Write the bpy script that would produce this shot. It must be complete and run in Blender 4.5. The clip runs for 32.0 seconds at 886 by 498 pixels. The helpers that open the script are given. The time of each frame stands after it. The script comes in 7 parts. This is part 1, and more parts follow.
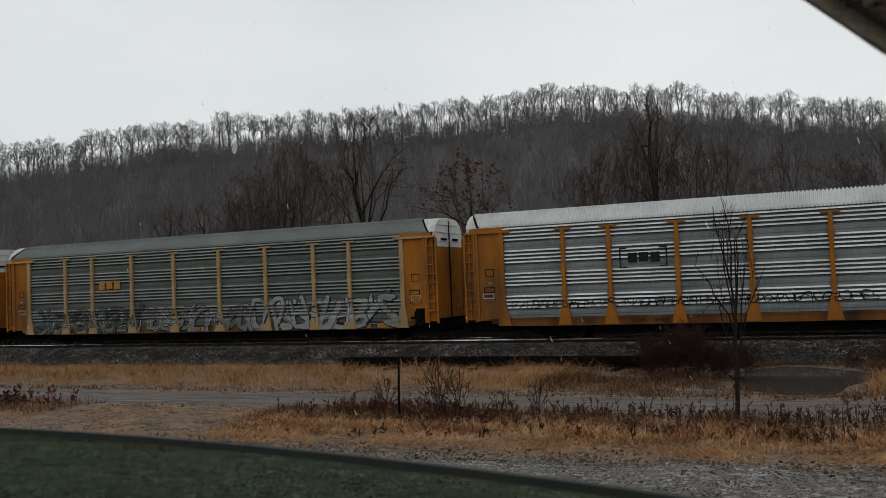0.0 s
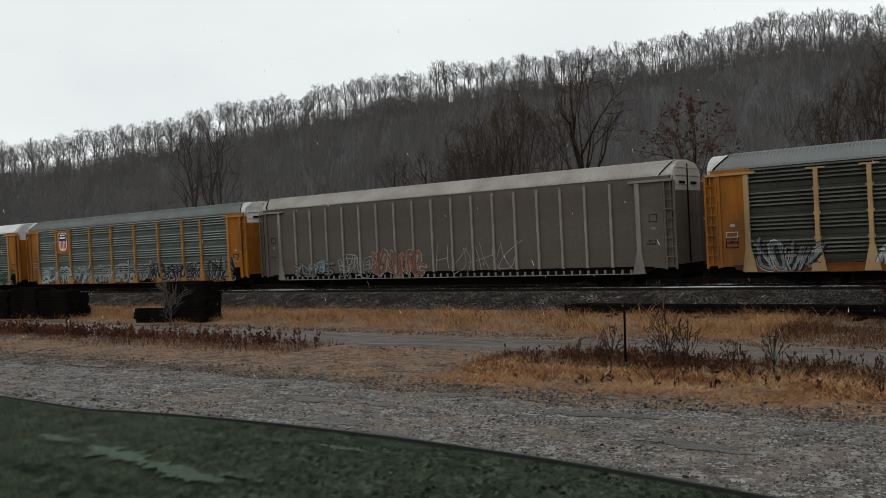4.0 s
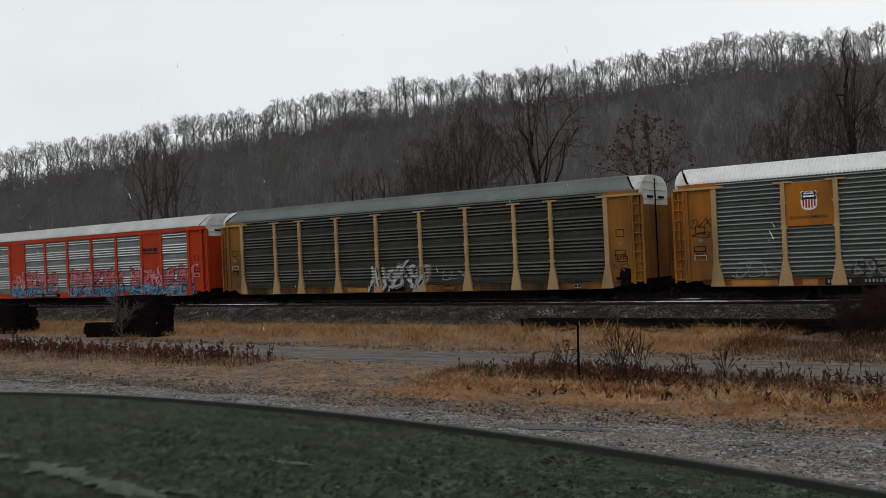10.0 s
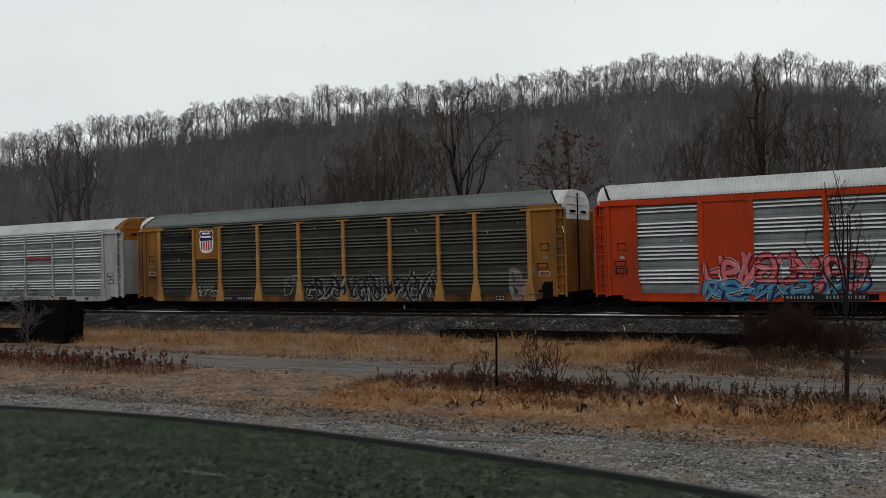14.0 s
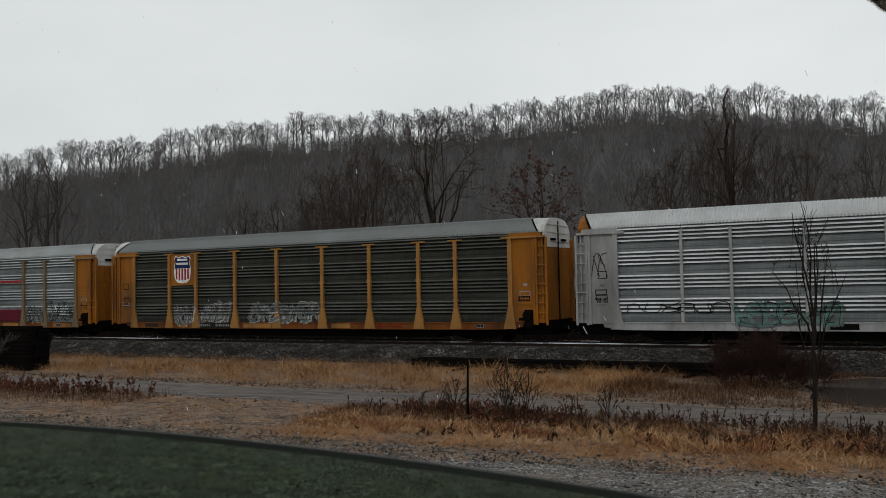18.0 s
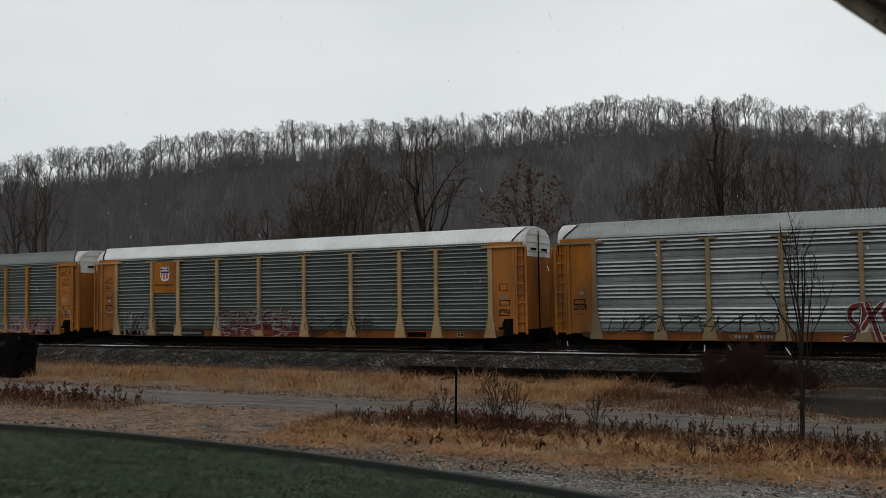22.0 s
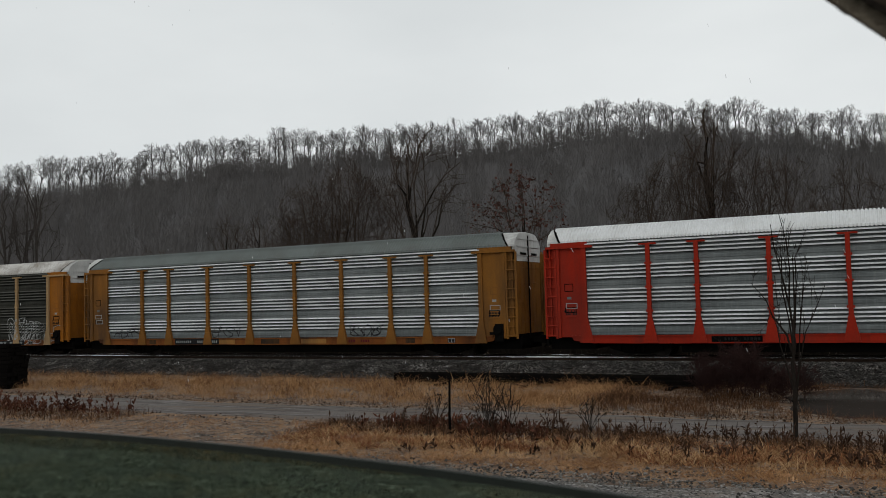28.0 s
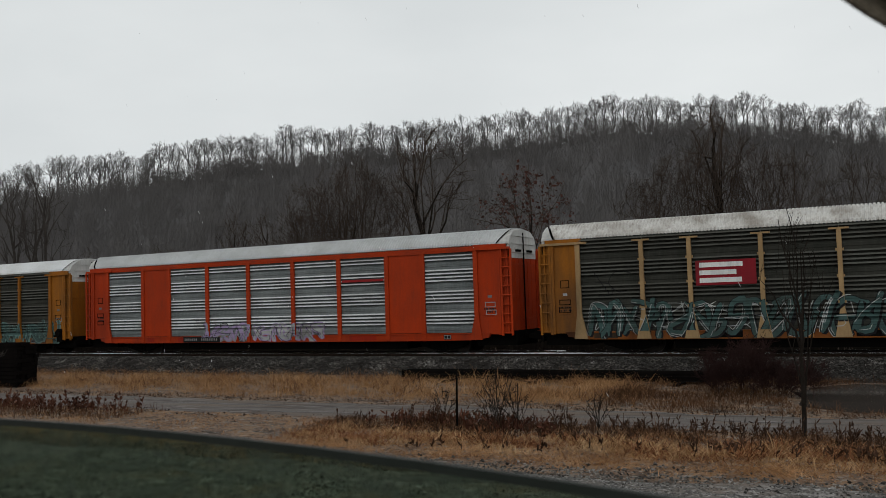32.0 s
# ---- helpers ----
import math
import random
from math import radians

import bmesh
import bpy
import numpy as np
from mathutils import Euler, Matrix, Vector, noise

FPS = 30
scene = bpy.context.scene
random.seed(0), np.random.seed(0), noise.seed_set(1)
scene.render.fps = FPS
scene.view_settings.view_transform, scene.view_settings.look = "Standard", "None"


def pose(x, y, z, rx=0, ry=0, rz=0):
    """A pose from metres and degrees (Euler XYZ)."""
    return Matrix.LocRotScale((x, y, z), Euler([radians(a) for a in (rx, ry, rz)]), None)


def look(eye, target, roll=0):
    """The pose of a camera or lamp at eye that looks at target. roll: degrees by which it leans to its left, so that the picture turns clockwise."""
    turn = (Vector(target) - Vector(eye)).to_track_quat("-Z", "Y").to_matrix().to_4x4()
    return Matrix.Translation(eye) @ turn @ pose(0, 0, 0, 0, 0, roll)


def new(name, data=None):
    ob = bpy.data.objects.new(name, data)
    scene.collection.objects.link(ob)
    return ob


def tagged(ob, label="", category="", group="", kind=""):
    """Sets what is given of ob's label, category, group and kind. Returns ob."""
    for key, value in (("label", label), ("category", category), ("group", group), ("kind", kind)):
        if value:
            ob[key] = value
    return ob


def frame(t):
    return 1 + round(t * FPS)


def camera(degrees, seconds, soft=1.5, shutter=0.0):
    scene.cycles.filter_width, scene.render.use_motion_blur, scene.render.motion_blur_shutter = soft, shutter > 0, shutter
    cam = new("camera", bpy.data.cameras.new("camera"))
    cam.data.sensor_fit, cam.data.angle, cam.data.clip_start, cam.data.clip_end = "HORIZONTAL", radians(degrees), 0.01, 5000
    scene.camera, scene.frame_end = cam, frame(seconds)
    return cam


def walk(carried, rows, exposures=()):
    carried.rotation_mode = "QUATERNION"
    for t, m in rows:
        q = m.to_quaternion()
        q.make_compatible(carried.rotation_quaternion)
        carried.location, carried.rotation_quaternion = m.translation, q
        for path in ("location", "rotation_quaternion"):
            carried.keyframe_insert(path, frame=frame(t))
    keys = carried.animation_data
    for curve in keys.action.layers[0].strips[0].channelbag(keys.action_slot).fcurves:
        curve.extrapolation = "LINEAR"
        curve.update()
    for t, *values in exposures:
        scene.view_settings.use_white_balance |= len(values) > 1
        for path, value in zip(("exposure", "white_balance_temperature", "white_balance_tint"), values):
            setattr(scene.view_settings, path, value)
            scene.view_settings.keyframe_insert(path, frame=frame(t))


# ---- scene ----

# ---------------------------------------------------------------- camera
# x runs along the railway line, y from the car window towards the line, z = 0 on the flat beside the line
cam = camera(52.07, 32.0, soft=0.6)
cam.data.dof.use_dof, cam.data.dof.focus_distance, cam.data.dof.aperture_fstop = True, 40.0, 20.0
PATH = [  # seconds, x, y, z, pitch, roll, heading
    (0, 0.029, 0.062, 3.274, 2.33, 2.24, 24.30),
    (0.5, 0.015, 0.036, 3.283, 2.33, 2.31, 24.26),
    (1, 0.000, 0.010, 3.291, 2.41, 2.32, 24.23),
    (1.5, -0.001, 0.005, 3.294, 2.48, 2.14, 24.34),
    (2, -0.002, 0.000, 3.296, 2.31, 2.04, 26.16),
    (2.5, -0.053, -0.118, 3.348, 1.09, 2.29, 31.85),
    (3, -0.056, -0.185, 3.384, -0.46, 2.56, 35.90),
    (3.5, -0.084, -0.211, 3.398, -0.70, 2.86, 37.86),
    (5.5, -0.004, 0.049, 3.287, -0.24, 2.63, 37.59),
    (6, -0.016, 0.039, 3.293, -0.10, 2.66, 37.12),
    (6.5, -0.016, 0.033, 3.295, -0.02, 2.61, 36.67),
    (7, -0.016, 0.028, 3.296, 0.04, 2.60, 36.35),
    (7.5, -0.016, 0.023, 3.298, 0.06, 2.63, 36.09),
    (8, -0.016, 0.017, 3.300, 0.12, 2.65, 35.97),
    (8.5, -0.016, 0.012, 3.301, 0.19, 2.63, 35.83),
    (9, -0.016, 0.007, 3.303, 0.28, 2.53, 35.63),
    (9.5, -0.016, 0.004, 3.302, 0.29, 2.50, 35.49),
    (10, -0.017, 0.002, 3.302, 0.31, 2.60, 35.35),
    (10.5, -0.017, -0.000, 3.301, 0.38, 2.52, 35.19),
    (11, -0.017, -0.003, 3.301, 0.48, 2.42, 34.92),
    (11.5, -0.017, -0.005, 3.300, 0.60, 2.30, 34.45),
    (12, -0.018, -0.007, 3.300, 0.65, 2.12, 33.24),
    (12.5, -0.018, -0.010, 3.299, 0.62, 2.08, 32.34),
    (13, -0.018, -0.012, 3.299, 0.58, 1.82, 31.75),
    (13.5, -0.020, -0.022, 3.305, 0.50, 1.65, 30.83),
    (14, -0.021, -0.032, 3.311, 0.78, 1.45, 30.31),
    (14.5, -0.023, -0.041, 3.316, 1.21, 1.47, 29.84),
    (15, -0.010, -0.018, 3.305, 1.58, 1.52, 29.51),
    (15.5, 0.002, 0.005, 3.294, 1.86, 1.56, 29.17),
    (17.5, 0.004, 0.009, 3.291, 2.45, 1.21, 28.70),
    (18, 0.005, 0.010, 3.291, 2.52, 1.13, 28.63),
    (18.5, 0.005, 0.011, 3.290, 2.57, 1.11, 28.56),
    (19, 0.005, 0.012, 3.289, 2.66, 1.05, 28.46),
    (19.5, 0.008, 0.014, 3.288, 2.78, 0.99, 28.41),
    (20, 0.010, 0.016, 3.287, 2.87, 0.90, 28.37),
    (20.5, 0.012, 0.018, 3.286, 2.93, 0.88, 28.33),
    (21, 0.014, 0.020, 3.286, 2.98, 0.81, 28.27),
    (21.5, 0.018, 0.027, 3.284, 3.02, 0.81, 28.22),
    (22, 0.022, 0.034, 3.282, 3.07, 0.84, 27.99),
    (22.5, 0.026, 0.040, 3.280, 3.11, 1.04, 27.49),
    (23, 0.030, 0.047, 3.279, 3.18, 1.19, 27.28),
    (23.5, 0.032, 0.051, 3.277, 3.23, 1.28, 27.19),
    (24, 0.034, 0.054, 3.276, 3.25, 1.34, 27.10),
    (24.5, 0.036, 0.058, 3.274, 3.26, 1.48, 27.07),
    (26.5, 0.043, 0.072, 3.268, 3.46, 1.50, 27.08),
    (27, 0.041, 0.067, 3.270, 3.35, 1.50, 27.22),
    (27.5, 0.039, 0.063, 3.271, 3.37, 1.57, 27.42),
    (28, 0.036, 0.058, 3.272, 3.43, 1.53, 27.57),
    (28.5, 0.039, 0.064, 3.271, 3.43, 1.53, 27.72),
    (29, 0.042, 0.070, 3.269, 3.38, 1.51, 27.94),
    (29.5, 0.046, 0.076, 3.267, 3.34, 1.61, 28.02),
    (30, 0.049, 0.081, 3.265, 3.35, 1.63, 28.11),
    (30.5, 0.052, 0.087, 3.263, 3.38, 1.64, 28.11),
    (31, 0.055, 0.093, 3.262, 3.39, 1.72, 28.13),
    (31.5, 0.056, 0.095, 3.261, 3.31, 1.81, 28.15),
    (32, 0.058, 0.097, 3.261, 3.25, 1.81, 28.09),
]
walk(cam, [(t, pose(x, y, z, 90 + p, r, h)) for t, x, y, z, p, r, h in PATH],
     exposures=[(0, -0.10), (3, 0.10), (6, 0.10), (11, 0.04), (15, -0.06), (18, -0.14), (23, -0.10), (28, -0.12), (32, -0.12)])

# ---------------------------------------------------------------- sky and light: overcast winter day
world = bpy.data.worlds.new("overcast")
scene.world = world
world.use_nodes = True
wn, wl = world.node_tree.nodes, world.node_tree.links
wn.clear()
w_out = wn.new("ShaderNodeOutputWorld")
w_bg = wn.new("ShaderNodeBackground")
w_sky = wn.new("ShaderNodeTexSky")
w_sky.sky_type, w_sky.sun_disc = "NISHITA", False
w_sky.sun_elevation, w_sky.sun_rotation = radians(38), radians(150)
w_sat = wn.new("ShaderNodeHueSaturation")
w_sat.inputs["Saturation"].default_value = 0.15
w_sat.inputs["Value"].default_value = 0.09
w_co = wn.new("ShaderNodeTexCoord")
w_map = wn.new("ShaderNodeMapping")
w_map.inputs["Scale"].default_value = (1.0, 1.0, 2.6)
w_noise = wn.new("ShaderNodeTexNoise")
w_noise.inputs["Scale"].default_value = 1.7
w_noise.inputs["Detail"].default_value = 5
w_ramp = wn.new("ShaderNodeValToRGB")
w_ramp.color_ramp.elements[0].position, w_ramp.color_ramp.elements[0].color = 0.25, (0.66, 0.70, 0.715, 1)
w_ramp.color_ramp.elements[1].position, w_ramp.color_ramp.elements[1].color = 0.75, (0.875, 0.91, 0.915, 1)
w_mix = wn.new("ShaderNodeMixRGB")
w_mix.inputs["Fac"].default_value = 0.92
wl.new(w_co.outputs["Generated"], w_map.inputs["Vector"])
wl.new(w_map.outputs["Vector"], w_noise.inputs["Vector"])
wl.new(w_noise.outputs["Fac"], w_ramp.inputs["Fac"])
wl.new(w_sky.outputs["Color"], w_sat.inputs["Color"])
wl.new(w_sat.outputs["Color"], w_mix.inputs["Color1"])
wl.new(w_ramp.outputs["Color"], w_mix.inputs["Color2"])
wl.new(w_mix.outputs["Color"], w_bg.inputs["Color"])
w_bg.inputs["Strength"].default_value = 1.0
wl.new(w_bg.outputs["Background"], w_out.inputs["Surface"])

sun = new("sun", bpy.data.lights.new("sun", "SUN"))
sun.data.energy, sun.data.angle, sun.data.color = 0.3, radians(25), (1.0, 0.97, 0.93)
sun.matrix_world = look((0, 0, 50), (-20, 55, 0))


# ---------------------------------------------------------------- materials
def material(name, colour, rough=0.7, metal=0.0, spread=0.25, scale=3.0, fine=40.0, bump=0.15, dirt=None, dirt_amount=0.5,
             stretch=(1, 1, 1), spec=0.12, random_shade=0.0, streak=0.0):
    """A painted or natural surface: colour varied by a coarse and a fine noise, optional dirt in patches, fine relief."""
    m = bpy.data.materials.new(name)
    m.use_nodes = True
    n, l = m.node_tree.nodes, m.node_tree.links
    b = n["Principled BSDF"]
    b.inputs["Roughness"].default_value, b.inputs["Metallic"].default_value = rough, metal
    b.inputs["Specular IOR Level"].default_value = spec
    co = n.new("ShaderNodeTexCoord")
    mp = n.new("ShaderNodeMapping")
    mp.inputs["Scale"].default_value = stretch
    l.new(co.outputs["Object"], mp.inputs["Vector"])
    a = n.new("ShaderNodeTexNoise")
    a.inputs["Scale"].default_value, a.inputs["Detail"].default_value = scale, 4
    f = n.new("ShaderNodeTexNoise")
    f.inputs["Scale"].default_value, f.inputs["Detail"].default_value = fine, 3
    l.new(mp.outputs["Vector"], a.inputs["Vector"])
    l.new(mp.outputs["Vector"], f.inputs["Vector"])
    dark = tuple(c * (1 - spread) for c in colour) + (1,)
    light = tuple(min(1, c * (1 + spread)) for c in colour) + (1,)
    r = n.new("ShaderNodeValToRGB")
    r.color_ramp.elements[0].position, r.color_ramp.elements[0].color = 0.3, dark
    r.color_ramp.elements[1].position, r.color_ramp.elements[1].color = 0.7, light
    mx = n.new("ShaderNodeMath")
    mx.operation = "MULTIPLY_ADD"
    mx.inputs[1].default_value = 0.45
    add = n.new("ShaderNodeMath")
    add.operation = "MULTIPLY"
    add.inputs[1].default_value = 0.55
    l.new(a.outputs["Fac"], add.inputs[0])
    l.new(f.outputs["Fac"], mx.inputs[0])
    l.new(add.outputs[0], mx.inputs[2])
    l.new(mx.outputs[0], r.inputs["Fac"])
    out = r.outputs["Color"]
    if random_shade:
        oi = n.new("ShaderNodeObjectInfo")
        hs = n.new("ShaderNodeHueSaturation")
        mr = n.new("ShaderNodeMapRange")
        mr.inputs["To Min"].default_value, mr.inputs["To Max"].default_value = 1 - random_shade, 1 + random_shade
        l.new(oi.outputs["Random"], mr.inputs["Value"])
        l.new(mr.outputs["Result"], hs.inputs["Value"])
        l.new(out, hs.inputs["Color"])
        out = hs.outputs["Color"]
    if dirt:
        d = n.new("ShaderNodeTexNoise")
        d.inputs["Scale"].default_value, d.inputs["Detail"].default_value = scale * 0.6, 6
        dm = n.new("ShaderNodeMapping")
        dm.inputs["Scale"].default_value = (stretch[0] * 1.6, stretch[1] * 1.6, stretch[2] * 0.5)
        l.new(co.outputs["Object"], dm.inputs["Vector"])
        l.new(dm.outputs["Vector"], d.inputs["Vector"])
        dr = n.new("ShaderNodeMapRange")
        dr.inputs["From Min"].default_value, dr.inputs["From Max"].default_value = 0.42, 0.72
        dr.inputs["To Max"].default_value = dirt_amount
        l.new(d.outputs["Fac"], dr.inputs["Value"])
        mi = n.new("ShaderNodeMixRGB")
        mi.inputs["Color2"].default_value = (*dirt, 1)
        l.new(dr.outputs["Result"], mi.inputs["Fac"])
        l.new(out, mi.inputs["Color1"])
        out = mi.outputs["Color"]
    if streak:  # rain streaks and small scabs of dirt
        sm = n.new("ShaderNodeMapping")
        sm.inputs["Scale"].default_value = (6.0, 6.0, 1.0)
        l.new(co.outputs["Object"], sm.inputs["Vector"])
        sn = n.new("ShaderNodeTexNoise")
        sn.inputs["Scale"].default_value, sn.inputs["Detail"].default_value, sn.inputs["Roughness"].default_value = 1.0, 5, 0.7
        l.new(sm.outputs["Vector"], sn.inputs["Vector"])
        sr = n.new("ShaderNodeMapRange")
        sr.inputs["From Min"].default_value, sr.inputs["From Max"].default_value = 0.48, 0.70
        sr.inputs["To Max"].default_value = streak
        l.new(sn.outputs["Fac"], sr.inputs["Value"])
        si = n.new("ShaderNodeMixRGB")
        si.inputs["Color2"].default_value = (*(dirt or (0.03, 0.025, 0.02)), 1)
        l.new(sr.outputs["Result"], si.inputs["Fac"])
        l.new(out, si.inputs["Color1"])
        out = si.outputs["Color"]
    l.new(out, b.inputs["Base Color"])
    if bump:
        bp = n.new("ShaderNodeBump")
        bp.inputs["Strength"].default_value, bp.inputs["Distance"].default_value = bump, 0.02
        l.new(f.outputs["Fac"], bp.inputs["Height"])
        l.new(bp.outputs["Normal"], b.inputs["Normal"])
    return m


GRIME = (0.035, 0.028, 0.022)


def paint(name, colour, rough=0.55, spread=0.14, dirt=GRIME, amount=0.55):
    return material(name, colour, rough, 0.0, spread, 0.8, 14.0, 0.05, dirt, amount, (1, 1, 1), 0.08, 0.08, 0.22)


M_AMBER = paint("amber paint", (0.30, 0.108, 0.013), amount=0.72)
M_RUSSET = paint("faded orange brown paint", (0.33, 0.122, 0.028), amount=0.6)
M_AMBER_DARK = paint("weathered amber paint", (0.22, 0.092, 0.017), amount=0.8)
M_SILL = paint("rusty amber sill", (0.19, 0.062, 0.014), dirt=(0.03, 0.014, 0.009), amount=0.85)
M_SILL_GRIMY = paint("grimy amber sill", (0.145, 0.056, 0.014), dirt=(0.022, 0.014, 0.010), amount=0.9)
M_SILL_BLACK = paint("blackened amber sill", (0.028, 0.02, 0.014), dirt=(0.24, 0.10, 0.02), amount=0.75)
M_SLIM = paint("grey brown post paint", (0.22, 0.205, 0.18))
M_TAN = paint("faded tan paint", (0.34, 0.165, 0.045), amount=0.55)
M_SAND = paint("bleached sandy paint", (0.36, 0.235, 0.115), amount=0.5)
M_OLIVE = paint("dull olive tan paint", (0.20, 0.145, 0.08), amount=0.5)
M_ORANGE = paint("orange red paint", (0.38, 0.036, 0.006), amount=0.35)
M_RED = paint("red paint", (0.30, 0.019, 0.007), amount=0.35)
M_WHITE = paint("white paint", (0.58, 0.58, 0.56), amount=0.45)
M_PALE = paint("pale grey paint", (0.34, 0.34, 0.33), amount=0.5)
M_SILVER = material("bright galvanised steel", (0.62, 0.64, 0.64), 0.6, 0.0, 0.16, 1.2, 16, 0.05, (0.16, 0.16, 0.15), 0.5, (0.5, 1, 2.2), 0.3, 0.10, streak=0.30)
M_GALV = material("dull galvanised steel", (0.44, 0.475, 0.47), 0.6, 0.0, 0.16, 1.2, 16, 0.05, (0.13, 0.13, 0.12), 0.55, (0.5, 1, 2.2), 0.3, 0.10, streak=0.30)
M_ZINC = material("weathered galvanised steel", (0.218, 0.242, 0.224), 0.65, 0.0, 0.18, 1.2, 16, 0.05, (0.08, 0.08, 0.07), 0.6, (0.5, 1, 2.2), 0.3, 0.12, streak=0.30)
M_ZINC_DARK = material("dark weathered steel", (0.098, 0.100, 0.088), 0.8, 0.0, 0.2, 1.2, 16, 0.05, (0.034, 0.029, 0.023), 0.75, (0.5, 1, 2.2), 0.05, 0.12, streak=0.30)
# same steels darker off the rib faces: perforations plus shade painted into the folds
M_SILVER_SHADED = material("perforated bright steel, shade painted in", (0.115, 0.128, 0.128), 0.65, 0.0, 0.25, 1.6, 30, 0.1, (0.27, 0.29, 0.29), 0.5, (0.35, 1, 2.6), 0.2, 0.10, streak=0.30)
M_ZINC_SHADED = material("perforated weathered steel, shade painted in", (0.062, 0.073, 0.064), 0.7, 0.0, 0.22, 1.6, 30, 0.1, (0.15, 0.16, 0.15), 0.4, (0.35, 1, 2.6), 0.2, 0.10, streak=0.30)
M_DARK_SHADED = material("perforated dark steel, shade painted in", (0.030, 0.031, 0.026), 0.75, 0.0, 0.22, 1.6, 30, 0.1, (0.085, 0.082, 0.07), 0.4, (0.35, 1, 2.6), 0.03, 0.10, streak=0.30)
SHADED_STEEL = {M_SILVER.name: M_SILVER_SHADED, M_GALV.name: M_SILVER_SHADED, M_ZINC.name: M_ZINC_SHADED, M_ZINC_DARK.name: M_DARK_SHADED}
M_BROWN = material("brown grey sheet steel", (0.085, 0.073, 0.062), 0.65, 0.0, 0.2, 0.9, 14, 0.05, (0.06, 0.045, 0.035), 0.6, (0.5, 1, 2), 0.2, 0.06, streak=0.30)
M_ROOF_WHITE = material("white roof sheet", (0.70, 0.71, 0.71), 0.5, 0.0, 0.1, 1.0, 12, 0.04, (0.46, 0.45, 0.42), 0.4, (0.6, 1, 1), streak=0.3)
M_ROOF_PALE = material("pale grey roof sheet", (0.50, 0.51, 0.51), 0.5, 0.0, 0.12, 1.0, 12, 0.04, (0.30, 0.30, 0.28), 0.5, (0.6, 1, 1), streak=0.3)
M_ROOF_GRIMY = material("grimy white roof sheet", (0.60, 0.585, 0.555), 0.55, 0.0, 0.16, 1.6, 12, 0.04, (0.20, 0.165, 0.13), 0.75, (0.6, 1, 1), streak=0.6)
M_ROOF_LIGHT = material("light grey ribbed roof sheet", (0.30, 0.32, 0.315), 0.5, 0.1, 0.14, 1.0, 12, 0.04, (0.17, 0.17, 0.16), 0.5, (0.6, 1, 1), streak=0.3)
M_ROOF_GREY = material("grey green roof sheet", (0.135, 0.152, 0.145), 0.5, 0.2, 0.16, 1.0, 12, 0.04, (0.09, 0.09, 0.08), 0.5, (0.6, 1, 1), streak=0.3)
M_ROOF_MID = material("mid grey roof sheet", (0.175, 0.187, 0.184), 0.5, 0.2, 0.14, 1.0, 12, 0.04, (0.15, 0.15, 0.14), 0.5, (0.6, 1, 1), streak=0.3)
M_ROOF_BEIGE = material("beige dirty roof sheet", (0.36, 0.34, 0.31), 0.55, 0.1, 0.14, 1.0, 12, 0.04, (0.2, 0.17, 0.14), 0.6, (0.6, 1, 1), streak=0.3)
M_UNDER = material("sooty underframe steel", (0.006, 0.0055, 0.005), 0.9, 0.0, 0.3, 2, 25, 0.2, spec=0.0)
M_WHEEL = material("worn wheel steel", (0.02, 0.016, 0.014), 0.6, 0.3, 0.3, 4, 30, 0.1)
M_RAIL = material("rusty rail steel", (0.03, 0.02, 0.015), 0.8, 0.0, 0.3, 3, 30, 0.2, spec=0.02)
M_RAILHEAD = material("polished rail head", (0.86, 0.86, 0.84), 0.22, 0.9, 0.1, 2, 30, 0.02)
M_TIE = material("creosoted timber", (0.007, 0.006, 0.0055), 0.9, 0, 0.4, 2, 30, 0.4, spec=0.0)
M_BARK = material("wet dark bark", (0.022, 0.018, 0.015), 0.85, 0, 0.4, 2, 20, 0.2, spec=0.0)
M_BARK_GREY = material("grey bark", (0.085, 0.075, 0.068), 0.85, 0, 0.4, 2, 20, 0.2)
M_TWIG = material("bare brown twigs", (0.066, 0.050, 0.040), 0.9, 0, 0.35, 0.15, 3, 0.0, spec=0.0)
M_TWIG_PALE = material("bare pale brown twigs", (0.066, 0.057, 0.051), 0.9, 0, 0.35, 0.15, 3, 0.0, spec=0.0)
# far woods: distance haze is put into these paler, greyer colours
M_FAR_TWIG_HAZED = material("bare brown woodland greyed for haze", (0.116, 0.109, 0.106), 0.9, 0, 0.25, 0.02, 0.3, 0.0, spec=0.0)
M_CREST_HAZED = material("bare crest woodland paled for haze", (0.150, 0.145, 0.143), 0.9, 0, 0.3, 0.02, 0.3, 0.0, spec=0.0)
M_RED_TWIG = material("reddish twigs", (0.034, 0.019, 0.017), 0.9, 0, 0.35, 2, 20, 0.0, spec=0.0)
M_DEADLEAF = material("dead brown leaves", (0.080, 0.034, 0.026), 0.9, 0, 0.4, 3, 20, 0.0)


